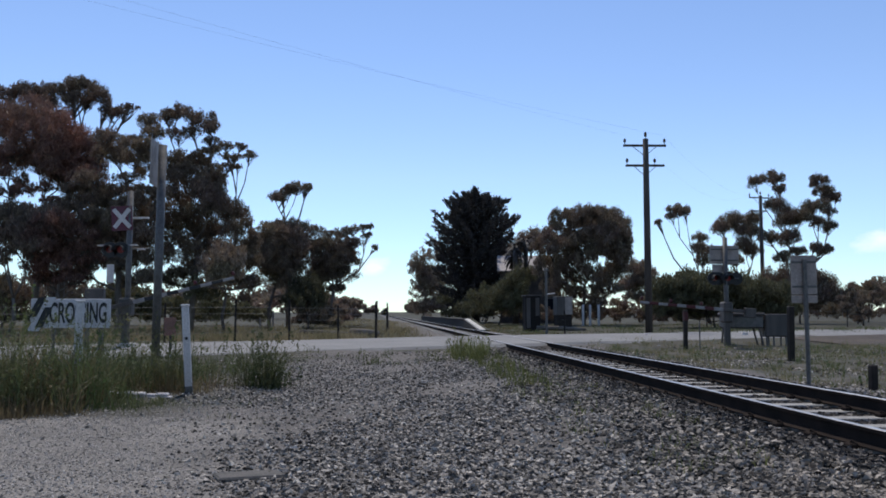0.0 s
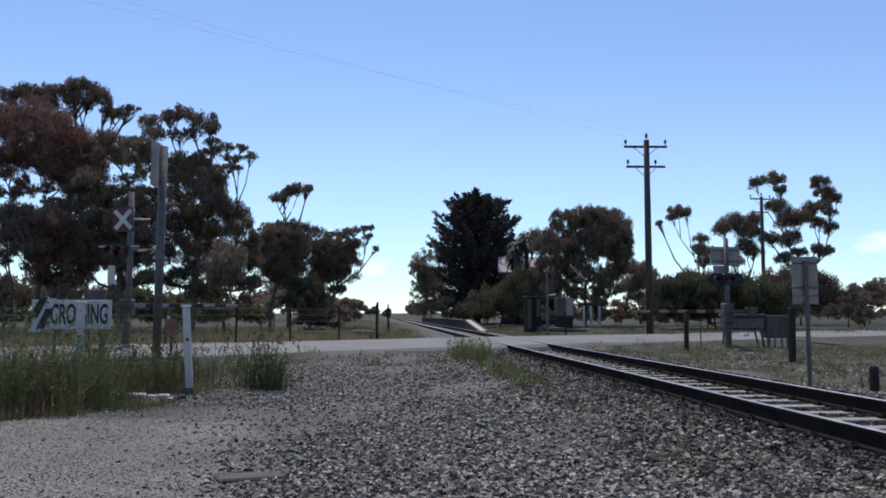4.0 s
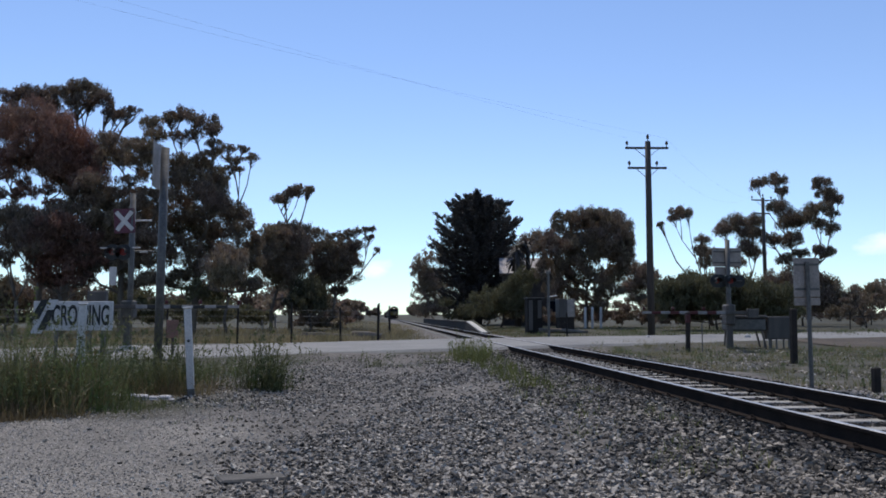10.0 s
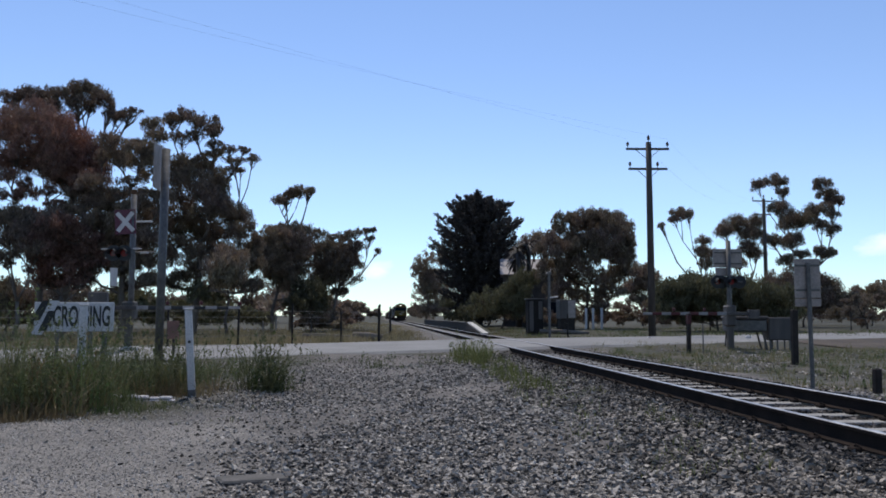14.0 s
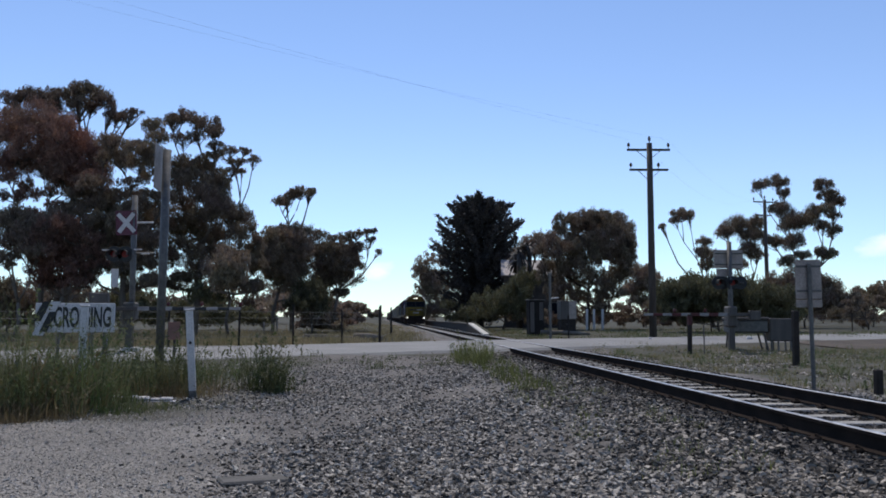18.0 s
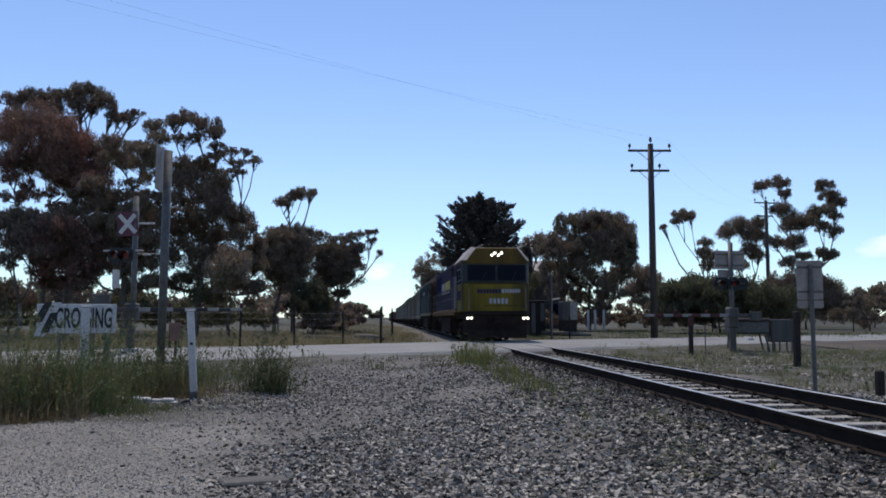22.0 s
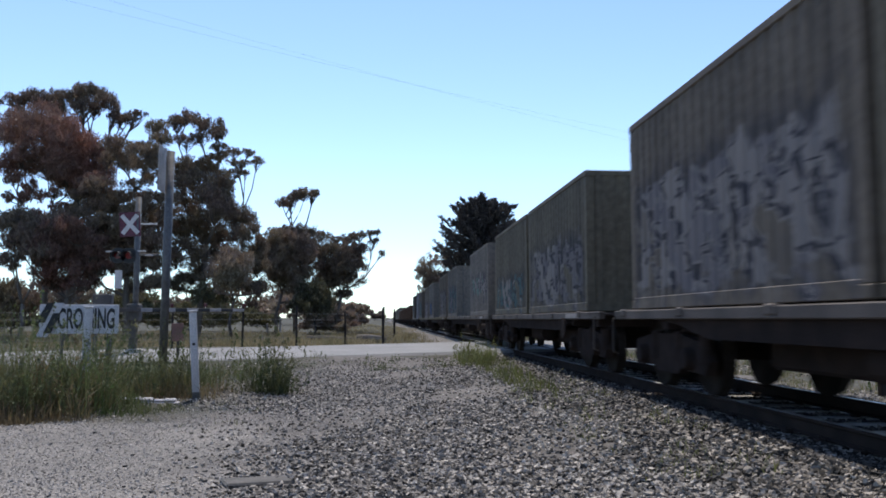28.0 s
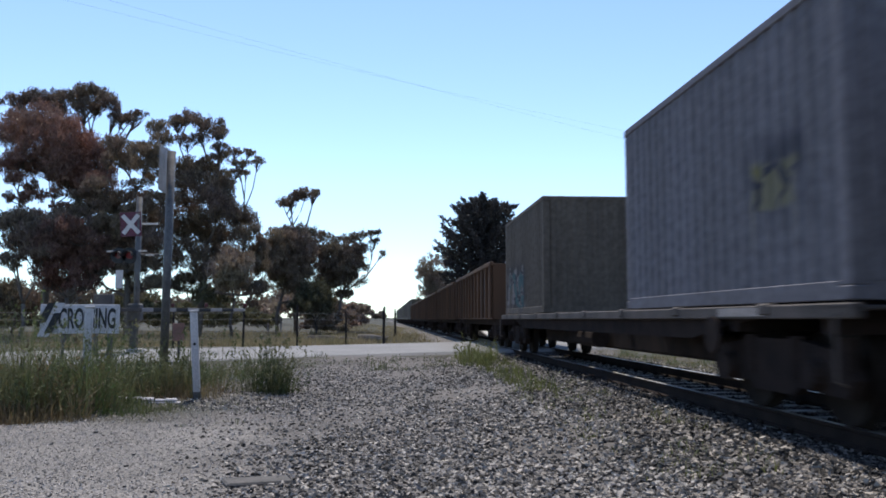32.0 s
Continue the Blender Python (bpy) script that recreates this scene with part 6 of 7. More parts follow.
def section(half, z0, z1, cut, drop, y):
    """An outline across the train: flat sides, sloped shoulders."""
    return [(-half, y, z0), (-half, y, z1 - drop), (-half + cut, y, z1), (half - cut, y, z1), (half, y, z1 - drop), (half, y, z0)]


def handrail(parent, x, y0, y1, z0, n):
    part("handrail", Mesh().tube([(x, y0, z0 + 1.02), (x, y1, z0 + 1.02)], 0.013, 6), M_HANDRAIL, parent, "grimy white handrail")
    part("handrail", Mesh().tube([(x, y0, z0 + 0.55), (x, y1, z0 + 0.55)], 0.011, 6), M_HANDRAIL, parent)
    for k in range(n + 1):
        y = y0 + (y1 - y0) * k / n
        part("stanchion", Mesh().tube([(x, y, z0), (x, y, z0 + 1.03)], 0.014, 6), M_HANDRAIL, parent)


def blue_locomotive(at):
    """The leading engine: yellow nose and cab, blue hood with side walkways."""
    lo = thing("locomotive", "blue diesel locomotive with grimy yellow nose and lit headlamps", "locomotive", at)
    H = 1.47
    nose = Mesh().loft([section(1.16, 1.28, 2.42, 0.10, 0.10, 0.10), section(1.40, 1.26, 2.50, 0.10, 0.06, 0.36), section(H, 1.26, 2.50, 0.02, 0.02, 0.75)])
    part("nose", nose, M_YELLOW, lo, "grimy yellow nose")
    for k in range(8):
        part("lettering_bar", Mesh().box(-0.86 + 0.13 * k, -0.76 + 0.13 * k, 0.085, 0.12, 2.04, 2.22, 0.01), M_BLUE, lo, "dark blue lettering bar")
    for k in range(7):
        part("lettering_bar", Mesh().box(0.2 + 0.115 * k, 0.285 + 0.115 * k, 0.085, 0.12, 2.06, 2.22, 0.01), M_LETTER, lo, "white lettering bar")
    for k in range(5):
        part("number_bar", Mesh().box(-0.34 + 0.17 * k, -0.23 + 0.17 * k, 0.07, 0.1, 1.60, 1.82), M_LETTER, lo)
    band = Mesh().loft([section(1.30, 2.505, 3.30, 0.05, 0.05, 0.30), section(H - 0.02, 2.505, 3.36, 0.03, 0.03, 0.62), section(H - 0.02, 2.505, 3.36, 0.03, 0.03, 0.9)])
    part("window_surround", band, M_BLACKPAINT, lo)
    for x0, x1 in ((-1.24, -0.05), (0.05, 1.24)):
        part("windscreen", Mesh().loft([[(x0, 0.27, 2.60), (x1, 0.27, 2.60), (x1, 0.30, 2.60), (x0, 0.30, 2.60)], [(x0, 0.29, 3.25), (x1, 0.29, 3.25), (x1, 0.32, 3.25), (x0, 0.32, 3.25)]]), M_SCREEN, lo, "dark tinted windscreen")
        part("wiper", Mesh().tube([((x0 + x1) / 2, 0.262, 2.55), ((x0 + x1) / 2 + 0.2, 0.262, 3.0)], 0.012, 5), M_BLACKPAINT, lo)
    visor = Mesh().loft([section(1.30, 3.31, 3.98, 0.42, 0.52, 0.26), section(H, 3.37, 4.06, 0.46, 0.56, 0.8), section(H, 3.37, 4.06, 0.46, 0.56, 4.6)])
    part("cab_roof", visor, M_CABTOP, lo, "sooty brown-yellow cab roof with cut corners")
    part("roof_skin", Mesh().box(-0.95, 0.95, 0.9, 4.5, 4.062, 4.09, 0.01), M_LOCOROOF, lo)
    for x, z in ((-0.21, 3.68), (-0.08, 3.77), (0.08, 3.68), (0.21, 3.77)):
        l = part("headlamp", Mesh().tube([(x, 0.22, z), (x, 0.27, z)], 0.048, 16), M_LAMP, lo, "lit round headlamp")
        part("rim", Mesh().tube([(x, 0.235, z), (x, 0.26, z)], 0.07, 16), M_STEEL, l)
    part("horn_bracket", Mesh().box(-0.5, 0.5, 0.95, 1.3, 4.09, 4.2, 0.02), M_GRIME, lo)
    for k, x in enumerate((-0.36, -0.12, 0.12, 0.36)):
        part("horn", Mesh().tube([(x, 1.25, 4.25), (x, 0.95, 4.25), (x, 0.72 + 0.04 * k, 4.25)], [0.03, 0.035, 0.09], 10), M_GRIME, lo)
    part("air_conditioner", Mesh().box(-0.55, 0.55, 1.7, 2.9, 4.09, 4.28, 0.06), M_GREYBOX, lo)
    low = Mesh().box(-H, H, 0.75, 4.6, 1.26, 2.50, 0.02)
    part("cab_side", low, M_YELLOW, lo, "yellow lower cab side")
    up = Mesh().box(-H + 0.012, H - 0.012, 0.9, 4.6, 2.502, 3.37, 0.01)
    part("cab_upper", up, M_BLUE, lo)
    for s in (-1, 1):
        x = s * (H - 0.012)
        for y0, y1 in ((1.05, 1.75), (1.9, 2.6)):
            w = part("side_window", Mesh().box(min(x, x + s * 0.03), max(x, x + s * 0.03), y0, y1, 2.62, 3.16, 0.015), M_STEEL, lo)
            part("pane", Mesh().box(min(x, x + s * 0.036), max(x, x + s * 0.036), y0 + 0.05, y1 - 0.05, 2.67, 3.11), M_SCREEN, w)
        d = part("cab_door", Mesh().box(min(x, x + s * 0.04), max(x, x + s * 0.04), 3.1, 3.8, 1.32, 3.2, 0.02), M_BLUE, lo)
        part("door_rail", Mesh().tube([(x + s * 0.06, 3.02, 1.4), (x + s * 0.06, 3.02, 2.9)], 0.018, 6), M_LETTER, d)
        part("door_rail", Mesh().tube([(x + s * 0.06, 3.9, 1.4), (x + s * 0.06, 3.9, 2.9)], 0.018, 6), M_LETTER, d)
        bars(lo, s * (H + 0.006), 1.2, 2.7, 1.78, 2.2, 7, M_BLUE)
    part("pilot", Mesh().loft([section(1.25, 0.28, 1.26, 0.06, 0.05, 0.05), section(1.42, 0.30, 1.26, 0.06, 0.05, 0.55)]), M_GRIME, lo, "oily dark pilot plate")
    part("anticlimber", Mesh().box(-1.05, 1.05, -0.06, 0.10, 1.12, 1.24, 0.02), M_GRIME, lo)
    part("plough", Mesh().loft([section(1.18, 0.14, 0.46, 0.04, 0.04, -0.14), section(1.3, 0.14, 0.62, 0.05, 0.05, 0.3)]), M_GRIME, lo, "oily dark plough blade")
    for s in (-1, 1):
        # pale strips over the cut corners: their bright lit edge put into colour
        part("sunlit_shoulder", Mesh().loft([[(s * (H + 0.008), y, 3.49), (s * (H - 0.46), y, 4.07), (s * (H - 0.44), y, 4.085), (s * (H + 0.022), y, 3.505)] for y in (0.8, 4.6)]), M_SIGNBACK, lo, "pale strip for the sunlit cab shoulder")
        part("sunlit_shoulder", Mesh().loft([[(s * 1.308, 0.262, 3.45), (s * 0.885, 0.262, 3.99), (s * 0.90, 0.262, 4.0), (s * 1.322, 0.262, 3.465)], [(s * (H + 0.008), 0.8, 3.49), (s * (H - 0.46), 0.8, 4.07), (s * (H - 0.44), 0.8, 4.085), (s * (H + 0.022), 0.8, 3.505)]]), M_SIGNBACK, lo)
        part("nose_rail", Mesh().tube([(s * 1.22, 0.06, 1.3), (s * 1.22, 0.03, 1.36), (s * 1.22, 0.03, 2.2), (s * 1.2, 0.1, 2.3)], 0.016, 6), M_HANDRAIL, lo, "white grab rail")
    part("nose_seam", Mesh().box(-1.2, 1.2, 0.09, 0.098, 1.5, 1.52), M_GRIME, lo)
    part("nose_door", Mesh().box(-0.98, -0.55, 0.08, 0.1, 1.36, 2.0, 0.02), M_YELLOW, lo)
    for x in (-1.2, 1.2):
        l = part("ditch_lamp", Mesh().tube([(x - 0.08, -0.03, 0.98), (x - 0.08, 0.05, 0.98)], 0.048, 16), M_LAMP, lo, "lit low headlamp")
        part("ditch_lamp", Mesh().tube([(x + 0.08, -0.03, 0.98), (x + 0.08, 0.05, 0.98)], 0.048, 16), M_LAMP, lo, "lit low headlamp")
        part("lamp_box", Mesh().box(x - 0.17, x + 0.17, 0.0, 0.3, 0.84, 1.12, 0.03), M_GRIME, l)
    part("step", Mesh().box(-1.40, -1.05, 0.15, 0.45, 0.3, 0.36), M_YELLOW, lo)
    part("step", Mesh().box(1.05, 1.40, 0.15, 0.45, 0.3, 0.36), M_YELLOW, lo)
    part("hose_rack", Mesh().tube([(-0.5, 0.0, 0.8), (-0.52, -0.1, 0.55), (-0.4, -0.08, 0.42), (-0.3, 0.0, 0.75)], 0.03, 6), M_GRIME, lo)
    # hood
    hood = Mesh().loft([section(1.26, 1.42, 4.0, 0.30, 0.28, 4.6), section(1.26, 1.42, 4.0, 0.30, 0.28, 21.0)])
    part("hood", hood, M_BLUE, lo, "dark blue engine hood")
    part("walkway", Mesh().box(-H, H, 4.6, 21.6, 1.12, 1.40, 0.02), M_LOCOSILL, lo, "dirty tan walkway edge")
    part("radiator_hood", Mesh().loft([section(1.28, 2.5, 4.02, 0.3, 0.28, 15.5), section(1.28, 2.5, 4.02, 0.3, 0.28, 20.6)]), M_BLUE, lo)
    for s in (-1, 1):
        x = s * 1.262
        for k in range(14):
            y = 4.9 + 0.75 * k
            part("hood_door", Mesh().box(min(x, x + s * 0.02), max(x, x + s * 0.02), y, y + 0.68, 1.5, 3.1, 0.008), M_BLUE, lo)
        for k in range(2):
            part("grille", Mesh().corrugated(s * 1.285, 16.0 + 2.2 * k, 17.9 + 2.2 * k, 2.7, 3.5, s * 0.02, 0.12), M_BLUE, lo)
        for k in range(3):
            part("grille", Mesh().corrugated(x, 5.0 + 1.3 * k, 6.1 + 1.3 * k, 3.15, 3.58, s * 0.02, 0.1), M_GRIME, lo)
        bars(lo, s * 1.29, 9.2, 12.6, 2.55, 3.0, 8, M_LETTERY)
        bars(lo, s * 1.29, 12.8, 15.2, 2.55, 3.0, 7, M_LETTER)
        part("lettering_bar", Mesh().box(min(s * 1.284, s * 1.29), max(s * 1.284, s * 1.29), 9.4, 15.2, 2.38, 2.44), M_LETTER, lo, "thin white line under the lettering")
        handrail(lo, s * (H - 0.04), 4.7, 21.4, 1.40, 11)
    for y in (8.0, 11.5, 17.5, 19.3):
        part("roof_fan", Mesh().tube([(0, y, 3.98), (0, y, 4.16)], 0.55, 20), M_LOCOROOF, lo)
    part("exhaust", Mesh().box(-0.25, 0.25, 9.4, 10.3, 3.98, 4.2, 0.03), M_GRIME, lo)
    part("rear_end", Mesh().box(-1.2, 1.2, 21.0, 21.5, 1.42, 3.0, 0.05), M_BLUE, lo)
    part("frame", Mesh().box(-1.25, 1.25, 0.5, 21.7, 0.95, 1.26, 0.03), M_GRIME, lo)
    part("fuel_tank", Mesh().loft([section(1.38, 0.25, 1.0, 0.1, 0.1, 7.9), section(1.38, 0.25, 1.0, 0.1, 0.1, 13.9)]), M_GRIME, lo, "dark fuel tank")
    for s in (-1, 1):
        part("air_reservoir", Mesh().tube([(s * 1.3, 14.1, 0.86), (s * 1.3, 15.4, 0.86)], 0.16, 12), M_GRIME, lo)
        part("side_step", Mesh().box(min(s * 1.1, s * 1.42), max(s * 1.1, s * 1.42), 21.1, 21.5, 0.4, 0.46), M_GRIME, lo)
    bogie(lo, 4.4, 3, 1.85, WHEEL_BIG, 0.51)
    bogie(lo, 17.4, 3, 1.85, WHEEL_BIG, 0.51)
    coupler(lo, 0.1, -1), coupler(lo, 21.6, 1)
    return lo


def green_locomotive(at):
    """The second engine: a full-width grey green body with a cab at either end."""
    lo = thing("locomotive", "grey green full-width diesel locomotive with yellow cab fronts", "locomotive", at)
    H, L = 1.47, 19.6
    def end(y, w):
        return [section(1.26, 1.2, 3.45, 0.35, 0.3, y), section(1.42, 1.2, 3.85, 0.42, 0.42, y + w * 0.35), section(H, 1.2, 4.0, 0.42, 0.42, y + w * 1.0)]
    front = end(0.3, 1)
    part("cab_front", Mesh().loft(front), M_YELLOW_DULL, lo, "grimy yellow cab front")
    part("rear_cab", Mesh().loft(end(L - 0.3, -1)), M_TEAL, lo)
    part("body", Mesh().loft([section(H, 1.2, 4.0, 0.42, 0.42, 1.3), section(H, 1.2, 4.0, 0.42, 0.42, L - 1.3)]), M_TEAL, lo, "grey green ribbed body side")
    part("roof_skin", Mesh().loft([section(1.04, 3.99, 4.08, 0.2, 0.06, 1.2), section(1.04, 3.99, 4.08, 0.2, 0.06, L - 1.2)]), M_LOCOROOF, lo, "sooty roof")
    for s in (-1, 1):
        part("cantrail", Mesh().loft([[(s * (H + 0.006), y, 3.55), (s * (H - 0.42), y, 4.015), (s * (H - 0.40), y, 4.025), (s * (H + 0.02), y, 3.57)] for y in (1.3, L - 1.3)]), M_TEAL, lo, "grey roof edge")
        part("sill_stripe", Mesh().box(min(s * H, s * (H + 0.012)), max(s * H, s * (H + 0.012)), 0.9, L - 0.9, 1.2, 1.40), M_WAGON_Y, lo, "dirty yellow sill stripe")
    for x0, x1 in ((-1.05, -0.06), (0.06, 1.05)):
        part("windscreen", Mesh().box(x0, x1, 0.30, 0.36, 2.62, 3.2, 0.02), M_SCREEN, lo, "dark windscreen")
        part("rear_windscreen", Mesh().box(x0, x1, L - 0.36, L - 0.30, 2.62, 3.2, 0.02), M_SCREEN, lo)
    part("headlamp_box", Mesh().box(-0.3, 0.3, 0.24, 0.5, 3.5, 3.75, 0.04), M_YELLOW_DULL, lo)
    for s in (-1, 1):
        x = s * H
        for y0 in (1.35, L - 2.15):
            w = part("side_window", Mesh().box(min(x, x + s * 0.02), max(x, x + s * 0.02), y0, y0 + 0.8, 2.6, 3.22, 0.01), M_STEEL, lo)
            part("pane", Mesh().box(min(x, x + s * 0.026), max(x, x + s * 0.026), y0 + 0.06, y0 + 0.74, 2.66, 3.16), M_SCREEN, w)
        for y0 in (2.45, L - 3.25):
            d = part("cab_door", Mesh().box(min(x, x + s * 0.015), max(x, x + s * 0.015), y0, y0 + 0.68, 1.36, 3.22, 0.006), M_TEAL, lo)
            part("pane", Mesh().box(min(x, x + s * 0.02), max(x, x + s * 0.02), y0 + 0.14, y0 + 0.54, 2.55, 3.1), M_SCREEN, d)
            for q in (-0.1, 0.78):
                part("door_rail", Mesh().tube([(x + s * 0.05, y0 + q, 1.3), (x + s * 0.05, y0 + q, 3.0)], 0.02, 6), M_HANDRAIL, d, "white grab rail")
        for y0 in (5.2, 7.6, 13.4):
            part("grille", Mesh().corrugated(x, y0, y0 + 1.5, 2.75, 3.3, s * 0.012, 0.1), M_TEAL, lo)
        for y0 in (4.6, 9.5, 12.5, 15.6):
            part("panel_joint", Mesh().box(min(x, x + s * 0.008), max(x, x + s * 0.008), y0, y0 + 0.04, 1.36, 3.4), M_GRIME, lo)
        bars(lo, s * (H + 0.008), 8.6, 12.0, 2.85, 3.12, 14, M_HANDRAIL, dy=0.62)
        part("side_step", Mesh().box(min(s * 1.2, s * 1.46), max(s * 1.2, s * 1.46), 2.5, 3.1, 0.5, 1.2, 0.02), M_GRIME, lo)
    for y in (6.0, 9.0, 12.0, 14.5):
        part("roof_fan", Mesh().tube([(0, y, 4.07), (0, y, 4.2)], 0.6, 20), M_LOCOROOF, lo)
    part("frame", Mesh().box(-1.3, 1.3, 0.5, L - 0.5, 0.92, 1.2, 0.03), M_GRIME, lo)
    part("fuel_tank", Mesh().loft([section(1.36, 0.25, 1.0, 0.1, 0.1, 6.9), section(1.36, 0.25, 1.0, 0.1, 0.1, 12.4)]), M_GRIME, lo)
    part("equipment_case", Mesh().box(-1.4, -1.1, 12.5, 13.6, 0.4, 1.0, 0.03), M_GRIME, lo)
    part("pilot", Mesh().loft([section(1.2, 0.3, 1.2, 0.06, 0.05, 0.2), section(1.4, 0.3, 1.2, 0.06, 0.05, 0.7)]), M_GRIME, lo)
    bogie(lo, 3.9, 3, 1.75, WHEEL_BIG, 0.51)
    bogie(lo, L - 3.9, 3, 1.75, WHEEL_BIG, 0.51)
    coupler(lo, 0.4, -1), coupler(lo, L - 0.4, 1)
    return lo


def flat_wagon(length, yellow):
    """A skeletal container wagon, its front end at the origin."""
    col = M_WAGON_Y if yellow else M_WAGON
    w = thing("container_wagon", "dirty yellow container flat wagon" if yellow else "grey-brown container flat wagon", "wagon", pose(0, 0, 0), group="wagons of the train")
    a, b = 0.45, length - 0.45
    for s in (-1, 1):
        x0, x1 = sorted((s * 1.17, s * 1.27))
        part("side_sill", Mesh().box(x0, x1, a, b, 0.95, 1.08, 0.012), col, w)
        ring = [(a + 1.9, 0.95), (b - 1.9, 0.95), (b - 2.6, 0.88), (b - 3.6, 0.72), (a + 3.6, 0.72), (a + 2.6, 0.88)]
        x0, x1 = sorted((s * 1.13, s * 1.19))
        part("belly_plate", Mesh().prism(ring, x0, x1, "x"), M_GRIME, w, "dark deep middle of the side frame")
        x0, x1 = sorted((s * 1.27, s * 1.276))
        part("data_panel", Mesh().box(x0, x1, a + 1.5, a + 2.6, 0.975, 1.06), M_SIGNBACK, w, "small pale data panel")
        for k in range(int(length // 2.4)):
            y = a + 1.4 + 2.4 * k
            if y < b - 0.6:
                part("twistlock_pedestal", Mesh().box(min(s * 1.0, s * 1.29), max(s * 1.0, s * 1.29), y, y + 0.22, 0.98, 1.10, 0.02), col, w)
    m = Mesh().box(-0.2, 0.2, a, b, 0.72, 1.02, 0.02)
    for k in range(int(length // 1.9)):
        m.box(-1.18, 1.18, a + 0.4 + 1.9 * k, a + 0.6 + 1.9 * k, 0.82, 1.02)
    part("centre_sill", m, M_GRIME, w)
    part("deck_plate", Mesh().box(-1.27, 1.27, a, a + 1.3, 1.02, 1.06, 0.01), col, w)
    part("deck_plate", Mesh().box(-1.27, 1.27, b - 1.3, b, 1.02, 1.06, 0.01), col, w)
    part("brake_wheel", Mesh().tube([(-1.30, 3.1, 0.78), (-1.33, 3.1, 0.78)], [0.2, 0.2], 16), M_GRIME, w, "round handbrake wheel")
    part("underfloor_gear", Mesh().box(-0.62, 0.62, a + 3.9, b - 3.9, 0.40, 0.74, 0.04), M_GRIME, w, "dark brake gear under the frame")
    part("air_reservoir", Mesh().tube([(-0.85, length * 0.5 - 0.6, 0.6), (-0.85, length * 0.5 + 0.6, 0.6)], 0.18, 12), M_GRIME, w)
    for y in (a + 0.15, b - 0.15):
        for s in (-1, 1):
            part("grab_iron", Mesh().tube([(s * 1.29, y, 1.0), (s * 1.33, y, 0.96), (s * 1.33, y, 0.45), (s * 1.25, y, 0.42)], 0.014, 6), M_WAGON, w)
    bogie(w, 2.25, 2, 1.75, WHEEL_SMALL, 0.46)
    bogie(w, length - 2.25, 2, 1.75, WHEEL_SMALL, 0.46)
    coupler(w, a, -1), coupler(w, b, 1)
    return w


CONTAINER_DATA = {}


